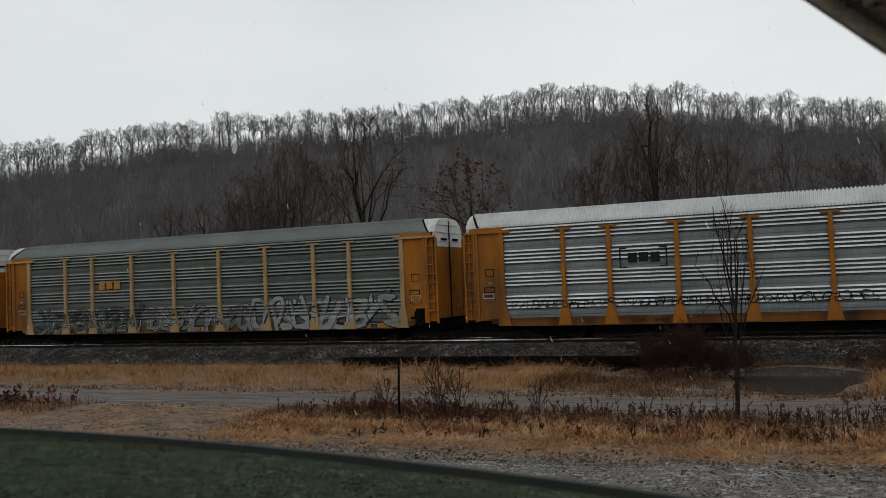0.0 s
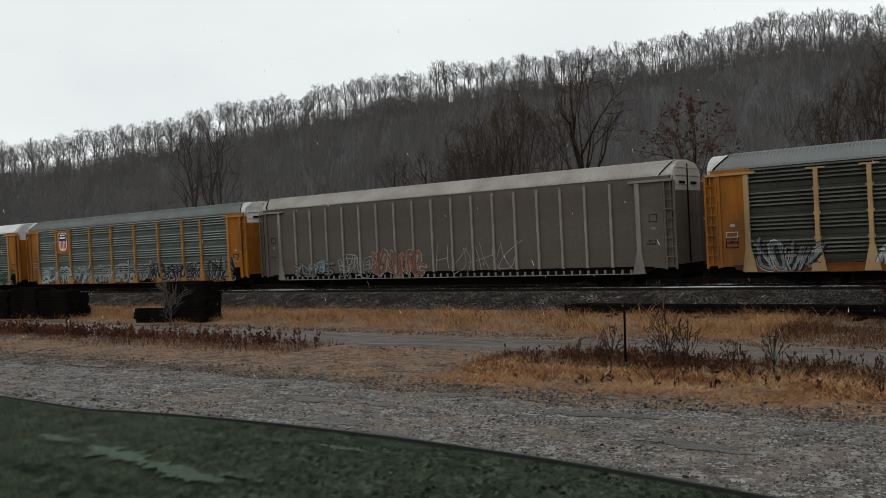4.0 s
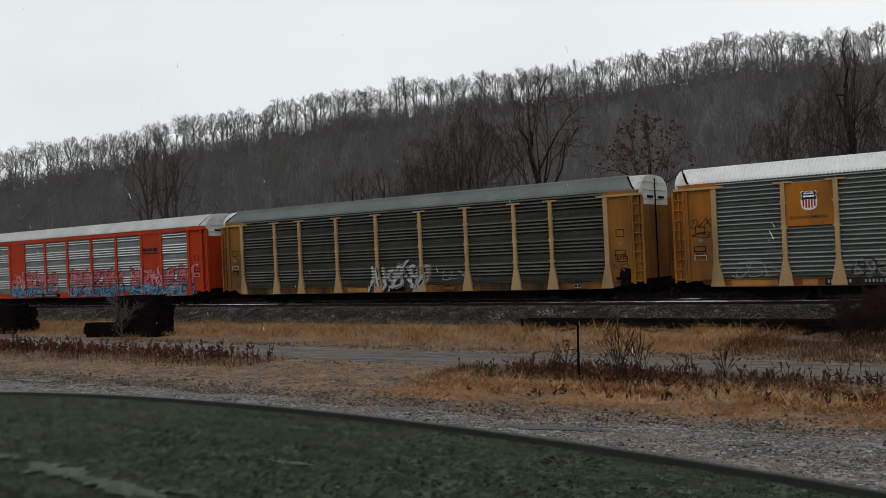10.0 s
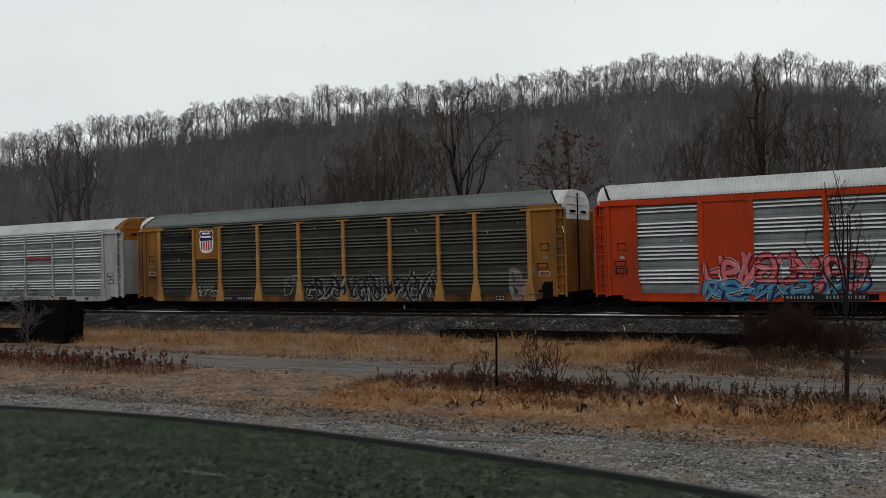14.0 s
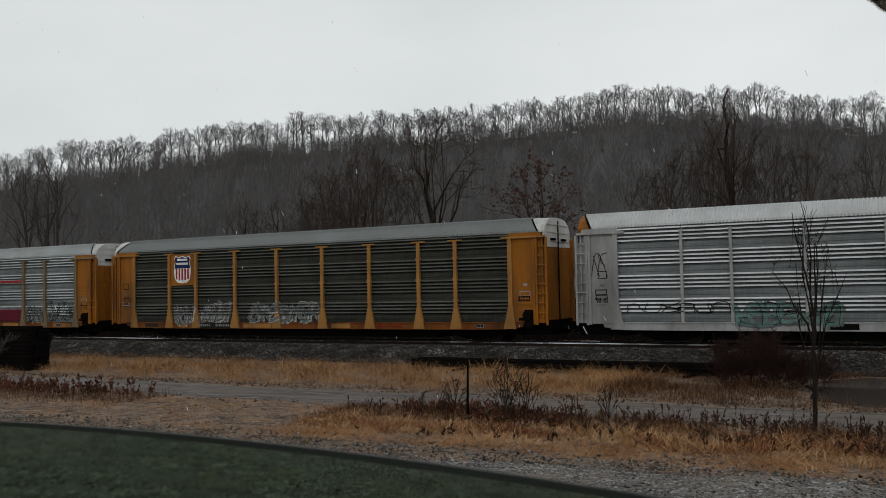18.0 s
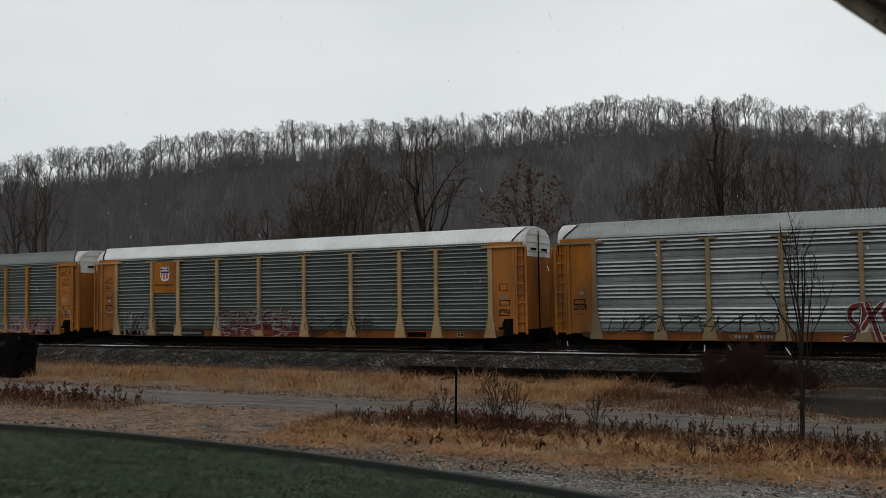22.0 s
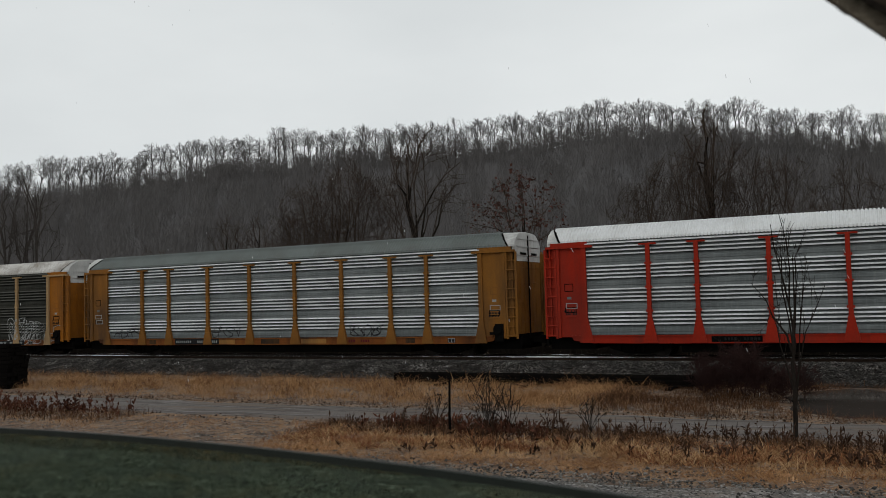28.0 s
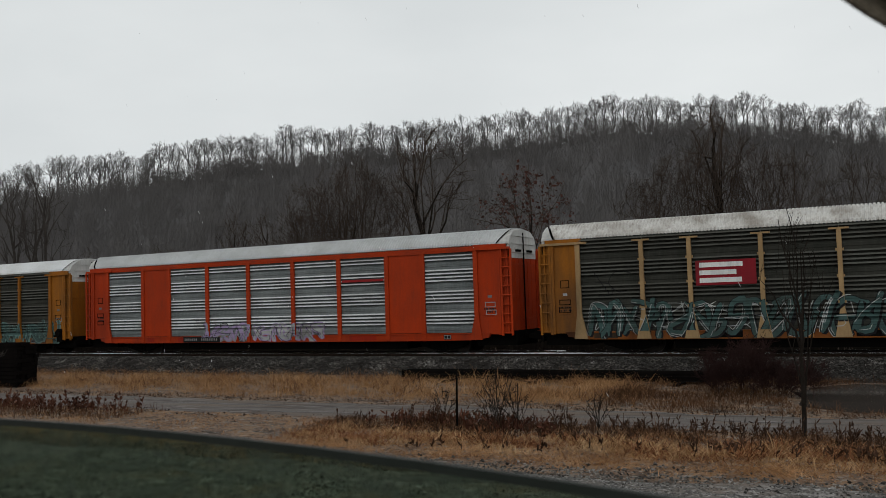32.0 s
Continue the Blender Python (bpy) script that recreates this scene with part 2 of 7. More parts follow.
def island_material(name, colours, rough=0.9, patch=0.5):
    """Blades, stalks or stones that each take a shade of their own, drifting in patches."""
    m = bpy.data.materials.new(name)
    m.use_nodes = True
    n, l = m.node_tree.nodes, m.node_tree.links
    b = n["Principled BSDF"]
    b.inputs["Roughness"].default_value, b.inputs["Specular IOR Level"].default_value = rough, 0.02
    g = n.new("ShaderNodeNewGeometry")
    co = n.new("ShaderNodeTexCoord")
    t = n.new("ShaderNodeTexNoise")
    t.inputs["Scale"].default_value, t.inputs["Detail"].default_value = patch, 5
    l.new(co.outputs["Object"], t.inputs["Vector"])
    a = n.new("ShaderNodeMath")
    a.operation = "MULTIPLY_ADD"
    a.inputs[1].default_value = 0.5
    c = n.new("ShaderNodeMapRange")
    c.inputs["From Min"].default_value, c.inputs["From Max"].default_value, c.inputs["To Max"].default_value = 0.3, 0.7, 0.5
    l.new(t.outputs["Fac"], c.inputs["Value"])
    l.new(g.outputs["Random Per Island"], a.inputs[0])
    l.new(c.outputs["Result"], a.inputs[2])
    r = n.new("ShaderNodeValToRGB")
    while len(r.color_ramp.elements) < len(colours):
        r.color_ramp.elements.new(0.5)
    for k, colour in enumerate(colours):
        r.color_ramp.elements[k].position = k / (len(colours) - 1)
        r.color_ramp.elements[k].color = (*colour, 1)
    l.new(a.outputs[0], r.inputs["Fac"])
    l.new(r.outputs["Color"], b.inputs["Base Color"])
    return m


M_STRAW = island_material("dry golden grass", [(0.088, 0.042, 0.021), (0.264, 0.136, 0.062), (0.414, 0.238, 0.114), (0.510, 0.326, 0.176)])
M_MATTED = island_material("flattened straw", [(0.042, 0.019, 0.010), (0.222, 0.109, 0.048), (0.425, 0.231, 0.111), (0.609, 0.388, 0.217)], 0.9, 0.8)
M_CURL = island_material("pale bent stalks", [(0.188, 0.094, 0.047), (0.395, 0.244, 0.122), (0.584, 0.414, 0.244)], 0.9, 0.8)
M_STRAW_DARK = island_material("matted brown grass", [(0.019, 0.012, 0.008), (0.061, 0.031, 0.017), (0.121, 0.062, 0.031), (0.211, 0.116, 0.061)])
M_RUSSET_GRASS = island_material("reddish dead grass", [(0.03, 0.013, 0.008), (0.13, 0.050, 0.024), (0.25, 0.105, 0.047), (0.34, 0.17, 0.08)])
M_WEED_RED = island_material("reddish dead weed leaves", [(0.022, 0.011, 0.008), (0.060, 0.026, 0.017), (0.11, 0.046, 0.029), (0.16, 0.075, 0.045)])
M_WEED = island_material("dead brown weed stalks", [(0.017, 0.011, 0.008), (0.042, 0.024, 0.016), (0.072, 0.040, 0.026), (0.14, 0.080, 0.050)])
M_STONE = island_material("crushed limestone", [(0.012, 0.011, 0.010), (0.034, 0.032, 0.030), (0.066, 0.063, 0.058), (0.13, 0.115, 0.106), (0.32, 0.315, 0.30)], 0.8, 1.5)
M_GRIT = island_material("wet gravel stones", [(0.012, 0.011, 0.010), (0.040, 0.037, 0.034), (0.10, 0.095, 0.088), (0.21, 0.20, 0.187), (0.42, 0.41, 0.395)], 0.8, 1.5)
M_CLOD = island_material("wet earth clods", [(0.012, 0.009, 0.007), (0.028, 0.020, 0.015), (0.055, 0.038, 0.028), (0.11, 0.085, 0.068)], 0.7, 1.2)
M_SLEET = material("wet sleet", (0.93, 0.94, 0.95), 0.6, 0, 0.05, 3, 30, 0.0)
M_RUBBER = material("black rubber seal", (0.014, 0.016, 0.014), 0.6, 0, 0.2, 20, 200, 0.1)
M_GLASS_EDGE = material("ground glass edge", (0.026, 0.031, 0.026), 0.5, 0, 0.1, 20, 100, 0.05)
M_TRIM = material("dark brown door trim", (0.085, 0.064, 0.046), 0.8, 0, 0.5, 45, 200, 0.5, (0.018, 0.013, 0.010), 0.95)
M_GROOVE = material("brown black seal", (0.013, 0.009, 0.006), 0.7, 0, 0.3, 60, 300, 0.2)
M_FLANGE = material("brown grey flange", (0.20, 0.168, 0.125), 0.75, 0, 0.35, 60, 260, 0.4, (0.06, 0.047, 0.036), 0.8)
M_CARPAINT = material("dark green car paint", (0.02, 0.035, 0.028), 0.3, 0.2, 0.1, 3, 60, 0.02)
M_INK = paint("faded black marker", (0.035, 0.020, 0.012), amount=0.3)
M_TAG_BROWN = paint("thin brown marker", (0.085, 0.036, 0.010), amount=0.3)
M_TAG_PALE = paint("thin pale marker", (0.42, 0.30, 0.17), amount=0.3)
M_BLACK = paint("black spray paint", (0.012, 0.012, 0.013), amount=0.2)
M_NAVY = paint("navy blue paint", (0.012, 0.02, 0.085), amount=0.2)
M_SIGNWHITE = paint("sign white paint", (0.72, 0.72, 0.70), amount=0.25)
M_SIGNRED = paint("sign red paint", (0.30, 0.022, 0.025), amount=0.25)
M_BOARD_RED = paint("name board red paint", (0.22, 0.014, 0.022), amount=0.35)
M_CRIMSON = paint("crimson paint", (0.11, 0.009, 0.02), amount=0.3)
M_TEAL = paint("pale teal spray paint", (0.15, 0.26, 0.24), amount=0.5)
M_ICE = paint("pale icy spray paint", (0.30, 0.38, 0.365), amount=0.45)
M_PINK = paint("pink spray paint", (0.52, 0.13, 0.145), amount=0.3)
M_BLUE = paint("sky blue spray paint", (0.05, 0.21, 0.32), amount=0.3)
M_LAVENDER = paint("lavender spray paint", (0.38, 0.30, 0.48), amount=0.25)
M_SPRAY_GREY = paint("dull grey spray paint", (0.15, 0.16, 0.155), amount=0.4)
M_CHALK = paint("chalky white spray paint", (0.40, 0.41, 0.40), amount=0.5)
M_BLUSH = paint("faded pink spray paint", (0.27, 0.19, 0.20), amount=0.5)
M_DULLRED = paint("dull red spray paint", (0.12, 0.022, 0.022), amount=0.5)
M_DEEPTEAL = paint("deep teal spray paint", (0.055, 0.10, 0.094), amount=0.5)
M_SMOKE = paint("smoky dark grey spray paint", (0.07, 0.077, 0.072), amount=0.5)
M_CHROME = paint("silver spray paint", (0.26, 0.275, 0.27), amount=0.35)
M_ORANGE_SPRAY = paint("rust orange spray paint", (0.20, 0.075, 0.04), amount=0.3)
M_GREEN_SPRAY = paint("green spray paint", (0.035, 0.12, 0.06), amount=0.5)

# tinted, wet side window: rain water on it scatters and bends what is seen through it, drops stand on it
M_GLASS = bpy.data.materials.new("green tinted wet glass")
M_GLASS.use_nodes = True
gn, gl = M_GLASS.node_tree.nodes, M_GLASS.node_tree.links
gn.remove(gn["Principled BSDF"])
g_t = gn.new("ShaderNodeBsdfRefraction")
g_t.inputs["Color"].default_value = (0.52, 0.60, 0.51, 1)
g_t.inputs["IOR"].default_value, g_t.inputs["Roughness"].default_value = 1.05, 0.02
g_g = gn.new("ShaderNodeBsdfGlossy")
g_g.inputs["Roughness"].default_value = 0.08
g_d = gn.new("ShaderNodeBsdfDiffuse")
g_d.inputs["Color"].default_value = (0.085, 0.105, 0.085, 1)
g_m = gn.new("ShaderNodeMixShader")
g_m2 = gn.new("ShaderNodeMixShader")
g_m.inputs["Fac"].default_value = 0.03
g_c = gn.new("ShaderNodeTexCoord")
g_p = gn.new("ShaderNodeMapping")
g_p.inputs["Scale"].default_value = (0.6, 1.0, 1.5)
gl.new(g_c.outputs["Object"], g_p.inputs["Vector"])
g_n = gn.new("ShaderNodeTexNoise")
g_n.inputs["Scale"].default_value, g_n.inputs["Detail"].default_value, g_n.inputs["Roughness"].default_value = 62, 6, 0.7
gl.new(g_p.outputs["Vector"], g_n.inputs["Vector"])
g_w = gn.new("ShaderNodeTexNoise")
g_w.inputs["Scale"].default_value, g_w.inputs["Detail"].default_value = 170, 4
gl.new(g_p.outputs["Vector"], g_w.inputs["Vector"])
g_v = gn.new("ShaderNodeTexVoronoi")
g_v.inputs["Scale"].default_value = 120
gl.new(g_c.outputs["Object"], g_v.inputs["Vector"])
g_r = gn.new("ShaderNodeMapRange")
g_r.inputs["From Min"].default_value, g_r.inputs["From Max"].default_value = 0.48, 0.66
g_r.inputs["To Min"].default_value, g_r.inputs["To Max"].default_value = 0.0, 0.40
gl.new(g_n.outputs["Fac"], g_r.inputs["Value"])
g_dr = gn.new("ShaderNodeMapRange")
g_dr.inputs["From Min"].default_value, g_dr.inputs["From Max"].default_value = 0.05, 0.22
g_dr.inputs["To Min"].default_value, g_dr.inputs["To Max"].default_value = 1.0, 0.0
gl.new(g_v.outputs["Distance"], g_dr.inputs["Value"])
g_h = gn.new("ShaderNodeMath")
g_h.operation = "MULTIPLY_ADD"
g_h.inputs[1].default_value = 0.35
gl.new(g_dr.outputs["Result"], g_h.inputs[0])
gl.new(g_w.outputs["Fac"], g_h.inputs[2])
g_b = gn.new("ShaderNodeBump")
g_b.inputs["Strength"].default_value, g_b.inputs["Distance"].default_value = 0.07, 0.0012
gl.new(g_h.outputs[0], g_b.inputs["Height"])
gl.new(g_b.outputs["Normal"], g_t.inputs["Normal"])
gl.new(g_r.outputs["Result"], g_m2.inputs["Fac"])
gl.new(g_t.outputs[0], g_m.inputs[1])
gl.new(g_g.outputs[0], g_m.inputs[2])
gl.new(g_m.outputs[0], g_m2.inputs[1])
gl.new(g_d.outputs[0], g_m2.inputs[2])
gl.new(g_m2.outputs[0], gn["Material Output"].inputs["Surface"])


# ---------------------------------------------------------------- building helpers
def box(bm, x0, x1, y0, y1, z0, z1):
    v = [bm.verts.new(p) for p in ((x0, y0, z0), (x1, y0, z0), (x1, y1, z0), (x0, y1, z0), (x0, y0, z1), (x1, y0, z1), (x1, y1, z1), (x0, y1, z1))]
    for q in ((3, 2, 1, 0), (4, 5, 6, 7), (0, 1, 5, 4), (1, 2, 6, 5), (2, 3, 7, 6), (3, 0, 4, 7)):
        bm.faces.new([v[i] for i in q])


def prism(bm, outline, y0, y1):
    """A flat outline of (x, z) points given depth from y0 to y1 (y0 faces the viewer)."""
    a = [bm.verts.new((x, y0, z)) for x, z in outline]
    b = [bm.verts.new((x, y1, z)) for x, z in outline]
    bm.faces.new(a)
    bm.faces.new(b[::-1])
    n = len(a)
    for i in range(n):
        bm.faces.new((a[i], b[i], b[(i + 1) % n], a[(i + 1) % n]))


def tube(bm, p, q, r0, r1, sides=8):
    p, q = Vector(p), Vector(q)
    turn = (q - p).to_track_quat("Z", "Y")
    rings = []
    for c, r in ((p, r0), (q, r1)):
        rings.append([bm.verts.new(c + turn @ Vector((r * math.cos(2 * math.pi * i / sides), r * math.sin(2 * math.pi * i / sides), 0))) for i in range(sides)])
    for i in range(sides):
        bm.faces.new((rings[0][i], rings[0][(i + 1) % sides], rings[1][(i + 1) % sides], rings[1][i]))
    bm.faces.new(rings[0][::-1])
    bm.faces.new(rings[1])


def mesh_of(name, build, bevel=0.0):
    bm = bmesh.new()
    build(bm)
    if bevel:
        bmesh.ops.bevel(bm, geom=bm.edges[:], offset=bevel, segments=1, affect="EDGES")
    bmesh.ops.recalc_face_normals(bm, faces=bm.faces[:])
    me = bpy.data.meshes.new(name)
    bm.to_mesh(me)
    bm.free()
    me.materials.append(None)
    return me


def part(name, me, mat_, parent, label="", at=(0, 0, 0), turn=0.0):
    """One mesh as a part; the material sits on the object, so that parts may share a mesh."""
    ob = new(name, me)
    ob.parent = parent
    ob.location, ob.rotation_euler = at, (0, 0, turn)
    ob.material_slots[0].link = "OBJECT"
    ob.material_slots[0].material = mat_
    if label:
        ob["label"] = label
    return ob


def array_mesh(name, verts, faces, mat_, smooth=False):
    """A mesh from arrays: verts (n, 3), faces (m, k)."""
    me = bpy.data.meshes.new(name)
    verts, faces = np.asarray(verts, np.float32), np.asarray(faces, np.int32)
    m, k = faces.shape
    me.vertices.add(len(verts))
    me.vertices.foreach_set("co", verts.ravel())
    me.loops.add(m * k)
    me.loops.foreach_set("vertex_index", faces.ravel())
    me.polygons.add(m)
    me.polygons.foreach_set("loop_start", np.arange(0, m * k, k, dtype=np.int32))
    me.polygons.foreach_set("use_smooth", np.full(m, smooth, bool))
    me.update(calc_edges=True)
    me.materials.append(mat_)
    return me


# ---------------------------------------------------------------- ground, road, ballast, track
RAIL_Z, TRACK_Y = 0.79, 38.98
rng = np.random.default_rng(7)


def mottled(name, layers, rough=0.85, bump=0.5, bump_scale=30.0, distance=0.03, spec=0.12, stretch=(1, 1, 1)):
    """Ground made of colours that follow each other by patchy noises: layers of (colour, noise scale, from, to)."""
    m = bpy.data.materials.new(name)
    m.use_nodes = True
    n, l = m.node_tree.nodes, m.node_tree.links
    b = n["Principled BSDF"]
    b.inputs["Roughness"].default_value, b.inputs["Specular IOR Level"].default_value = rough, spec
    co = n.new("ShaderNodeTexCoord")
    mp = n.new("ShaderNodeMapping")
    mp.inputs["Scale"].default_value = stretch
    l.new(co.outputs["Object"], mp.inputs["Vector"])
    out = None
    for colour, scale, lo, hi in layers:
        rgb = n.new("ShaderNodeRGB")
        rgb.outputs[0].default_value = (*colour, 1)
        if out is None:
            out = rgb.outputs[0]
            continue
        t = n.new("ShaderNodeTexNoise")
        t.inputs["Scale"].default_value, t.inputs["Detail"].default_value, t.inputs["Roughness"].default_value = scale, 6, 0.65
        l.new(mp.outputs["Vector"], t.inputs["Vector"])
        r = n.new("ShaderNodeMapRange")
        r.inputs["From Min"].default_value, r.inputs["From Max"].default_value = lo, hi
        l.new(t.outputs["Fac"], r.inputs["Value"])
        mi = n.new("ShaderNodeMixRGB")
        l.new(r.outputs["Result"], mi.inputs["Fac"])
        l.new(out, mi.inputs["Color1"])
        l.new(rgb.outputs[0], mi.inputs["Color2"])
        out = mi.outputs["Color"]
    l.new(out, b.inputs["Base Color"])
    v = n.new("ShaderNodeTexVoronoi")
    v.inputs["Scale"].default_value = bump_scale
    l.new(co.outputs["Object"], v.inputs["Vector"])
    bp = n.new("ShaderNodeBump")
    bp.inputs["Strength"].default_value, bp.inputs["Distance"].default_value = bump, distance
    l.new(v.outputs["Distance"], bp.inputs["Height"])
    l.new(bp.outputs["Normal"], b.inputs["Normal"])
    return m


M_FIELD = mottled("damp earth and short dead grass", [((0.126, 0.083, 0.058), 1, 0, 1), ((0.216, 0.135, 0.081), 0.9, 0.44, 0.58), ((0.032, 0.023, 0.017), 1.6, 0.53, 0.60), ((0.207, 0.180, 0.158), 3.2, 0.55, 0.61), ((0.027, 0.022, 0.018), 5.5, 0.55, 0.60), ((0.288, 0.252, 0.221), 9.0, 0.58, 0.64)], 0.8, 0.9, 18.0, 0.04)
M_GRAVEL = mottled("wet grey gravel", [((0.118, 0.100, 0.087), 1, 0, 1), ((0.040, 0.034, 0.029), 1.1, 0.50, 0.58), ((0.24, 0.225, 0.21), 2.2, 0.52, 0.58), ((0.030, 0.027, 0.024), 3.0, 0.53, 0.58), ((0.30, 0.287, 0.27), 6.0, 0.56, 0.61), ((0.020, 0.018, 0.016), 8.0, 0.55, 0.60), ((0.40, 0.39, 0.375), 14.0, 0.60, 0.65), ((0.15, 0.105, 0.075), 0.5, 0.52, 0.68)], 0.6, 1.0, 22.0, 0.03, 0.2)
M_ROAD = mottled("wet worn muddy lane", [((0.125, 0.109, 0.101), 1, 0, 1), ((0.06, 0.050, 0.044), 1.1, 0.48, 0.60), ((0.19, 0.172, 0.163), 2.2, 0.54, 0.64), ((0.13, 0.10, 0.08), 0.7, 0.50, 0.62)], 0.75, 0.5, 20.0, 0.03, 0.10, (0.22, 1.6, 1))
M_RUT = mottled("wet mud in wheel ruts", [((0.045, 0.039, 0.035), 1, 0, 1), ((0.10, 0.088, 0.08), 1.0, 0.5, 0.62)], 0.4, 0.5, 20.0, 0.03, 0.2, (0.3, 1.5, 1))
M_BALLAST = mottled("crushed stone ballast", [((0.034, 0.031, 0.028), 1, 0, 1), ((0.014, 0.012, 0.011), 6, 0.45, 0.6), ((0.11, 0.106, 0.098), 11, 0.58, 0.68)], 0.9, 1.0, 12.0, 0.06, 0.0)
# the hill's litter is greyed as well, standing in for mist over it
M_LITTER_HAZED = mottled("leaf litter greyed for haze under bare woodland", [((0.098, 0.094, 0.095), 1, 0, 1), ((0.104, 0.097, 0.095), 0.03, 0.4, 0.65), ((0.090, 0.086, 0.087), 0.3, 0.5, 0.7)], 0.95, 0.4, 0.6, 0.4, 0.0)
M_PUDDLE = bpy.data.materials.new("brown puddle water")
M_PUDDLE.use_nodes = True
pb = M_PUDDLE.node_tree.nodes["Principled BSDF"]
pb.inputs["Base Color"].default_value = (0.07, 0.058, 0.05, 1)
pb.inputs["Roughness"].default_value = 0.05
pn = M_PUDDLE.node_tree.nodes.new("ShaderNodeTexNoise")
pn.inputs["Scale"].default_value = 9
pbp = M_PUDDLE.node_tree.nodes.new("ShaderNodeBump")
pbp.inputs["Strength"].default_value, pbp.inputs["Distance"].default_value = 0.04, 0.01
M_PUDDLE.node_tree.links.new(pn.outputs["Fac"], pbp.inputs["Height"])
M_PUDDLE.node_tree.links.new(pbp.outputs["Normal"], pb.inputs["Normal"])


def grid_sheet(name, xs, ys, height, mat_):
    xs, ys = np.asarray(xs, float), np.asarray(ys, float)
    gx, gy = np.meshgrid(xs, ys)
    gz = height(gx, gy)
    v = np.stack([gx.ravel(), gy.ravel(), gz.ravel()], 1)
    nx, ny = len(xs), len(ys)
    i = (np.arange(ny - 1)[:, None] * nx + np.arange(nx - 1)[None]).ravel()
    f = np.stack([i, i + 1, i + 1 + nx, i + nx], 1)
    return tagged(new(name, array_mesh(name, v, f, mat_, True)), kind="structure")


def swell(x, y, seed=0):
    return 0.5 * (np.sin(0.7 * x + 1.3 * y + seed) * np.sin(0.31 * x - 0.9 * y + 2 * seed) + np.sin(1.9 * x - 0.4 * y + seed) * np.cos(1.5 * y))


POOL = (-1.7, 30.2, 2.1, 3.9)  # puddle: x, y, half width, half length


def bank(y):
    """The parking place by the road lies 1.6 m above the flat."""
    t = np.clip((8.0 - y) / 5.0, 0, 1)
    return 1.6 * t * t * (3 - 2 * t)


def ground_z(x, y):
    near = np.exp(-((y - 22) / 14) ** 2)
    bowl = np.exp(-(((x - POOL[0]) / POOL[2]) ** 2 + ((y - POOL[1]) / POOL[3]) ** 2) ** 2)
    return bank(y) + 0.035 * swell(x, y) * near * (1 - bowl) - 0.02 - 0.05 * bowl


far_side = np.concatenate([-np.geomspace(3000, 90, 14), np.linspace(-80, 40, 161), np.geomspace(50, 3000, 14)])
deep_side = np.concatenate([-np.geomspace(3000, 12, 10), np.linspace(-10, 36, 93), np.linspace(42, 110, 12), np.geomspace(130, 3000, 10)])
ground = grid_sheet("ground", far_side, deep_side, ground_z, M_FIELD)
tagged(ground, "damp brown earth with thin dead grass", "ground")


def strip(name, x0, x1, edge_near, edge_far, lift, mat_, label, category, step=0.5, across=9):
    """A sheet along the line between two wavering edges, lying just over the ground."""
    xs = np.arange(x0, x1 + step, step)
    rows_ = []
    for j in range(across):
        w = j / (across - 1)
        y = edge_near(xs) * (1 - w) + edge_far(xs) * w
        rows_.append(np.stack([xs, y, ground_z(xs, y) + lift * (1 if 0 < j < across - 1 else -0.5)], 1))
    v = np.concatenate(rows_)
    nx = len(xs)
    i = (np.arange(across - 1)[:, None] * nx + np.arange(nx - 1)[None]).ravel()
    ob = new(name, array_mesh(name, v, np.stack([i, i + 1, i + 1 + nx, i + nx], 1), mat_, True))
    return tagged(ob, label, category, kind="structure")


def wav(base, amp, seed, slope=0.0):
    return lambda x: base + slope * x + amp * (0.6 * np.sin(0.35 * x + seed) + 0.4 * np.sin(1.3 * x + 2.1 * seed))


strip("pavement", -90, 45, wav(1.0, 0.1, 1), wav(16.2, 0.45, 2, 0.03), 0.03, M_GRAVEL, "wet grey gravel lot with dark potholes", "gravel lot", 0.5, 40)
strip("road", -120, 60, wav(22.0, 0.18, 4), wav(25.3, 0.15, 5), 0.025, M_ROAD, "narrow wet worn asphalt lane", "road")
YARD = (-13.2, 8.3, 2.6, 0.36)  # yard puddle: x, y, half length, half width

for rut_y, rut_s in ((22.55, 7), (23.75, 8), (24.75, 9)):
    strip("road", -70, 30, wav(rut_y - 0.08, 0.14, rut_s), wav(rut_y + 0.08, 0.19, rut_s + 0.25), 0.034, M_RUT, "dark wet wheel rut along the lane", "wheel rut", 0.5, 4)

pa = np.linspace(0, 2 * math.pi, 49)[:-1]
p_rim = np.stack([POOL[0] + (POOL[2] + 0.25 * np.sin(3 * pa) + 0.2 * np.sin(5 * pa + 1)) * np.cos(pa), POOL[1] + (POOL[3] + 0.3 * np.sin(4 * pa)) * np.sin(pa), np.full(48, -0.03)], 1)
puddle = new("water", array_mesh("water", np.concatenate([p_rim, [[POOL[0], POOL[1], -0.03]]]), [(k, (k + 1) % 48, 48) for k in range(48)], M_PUDDLE))
tagged(puddle, "shallow brown puddle reflecting the sky", "puddle", kind="structure")

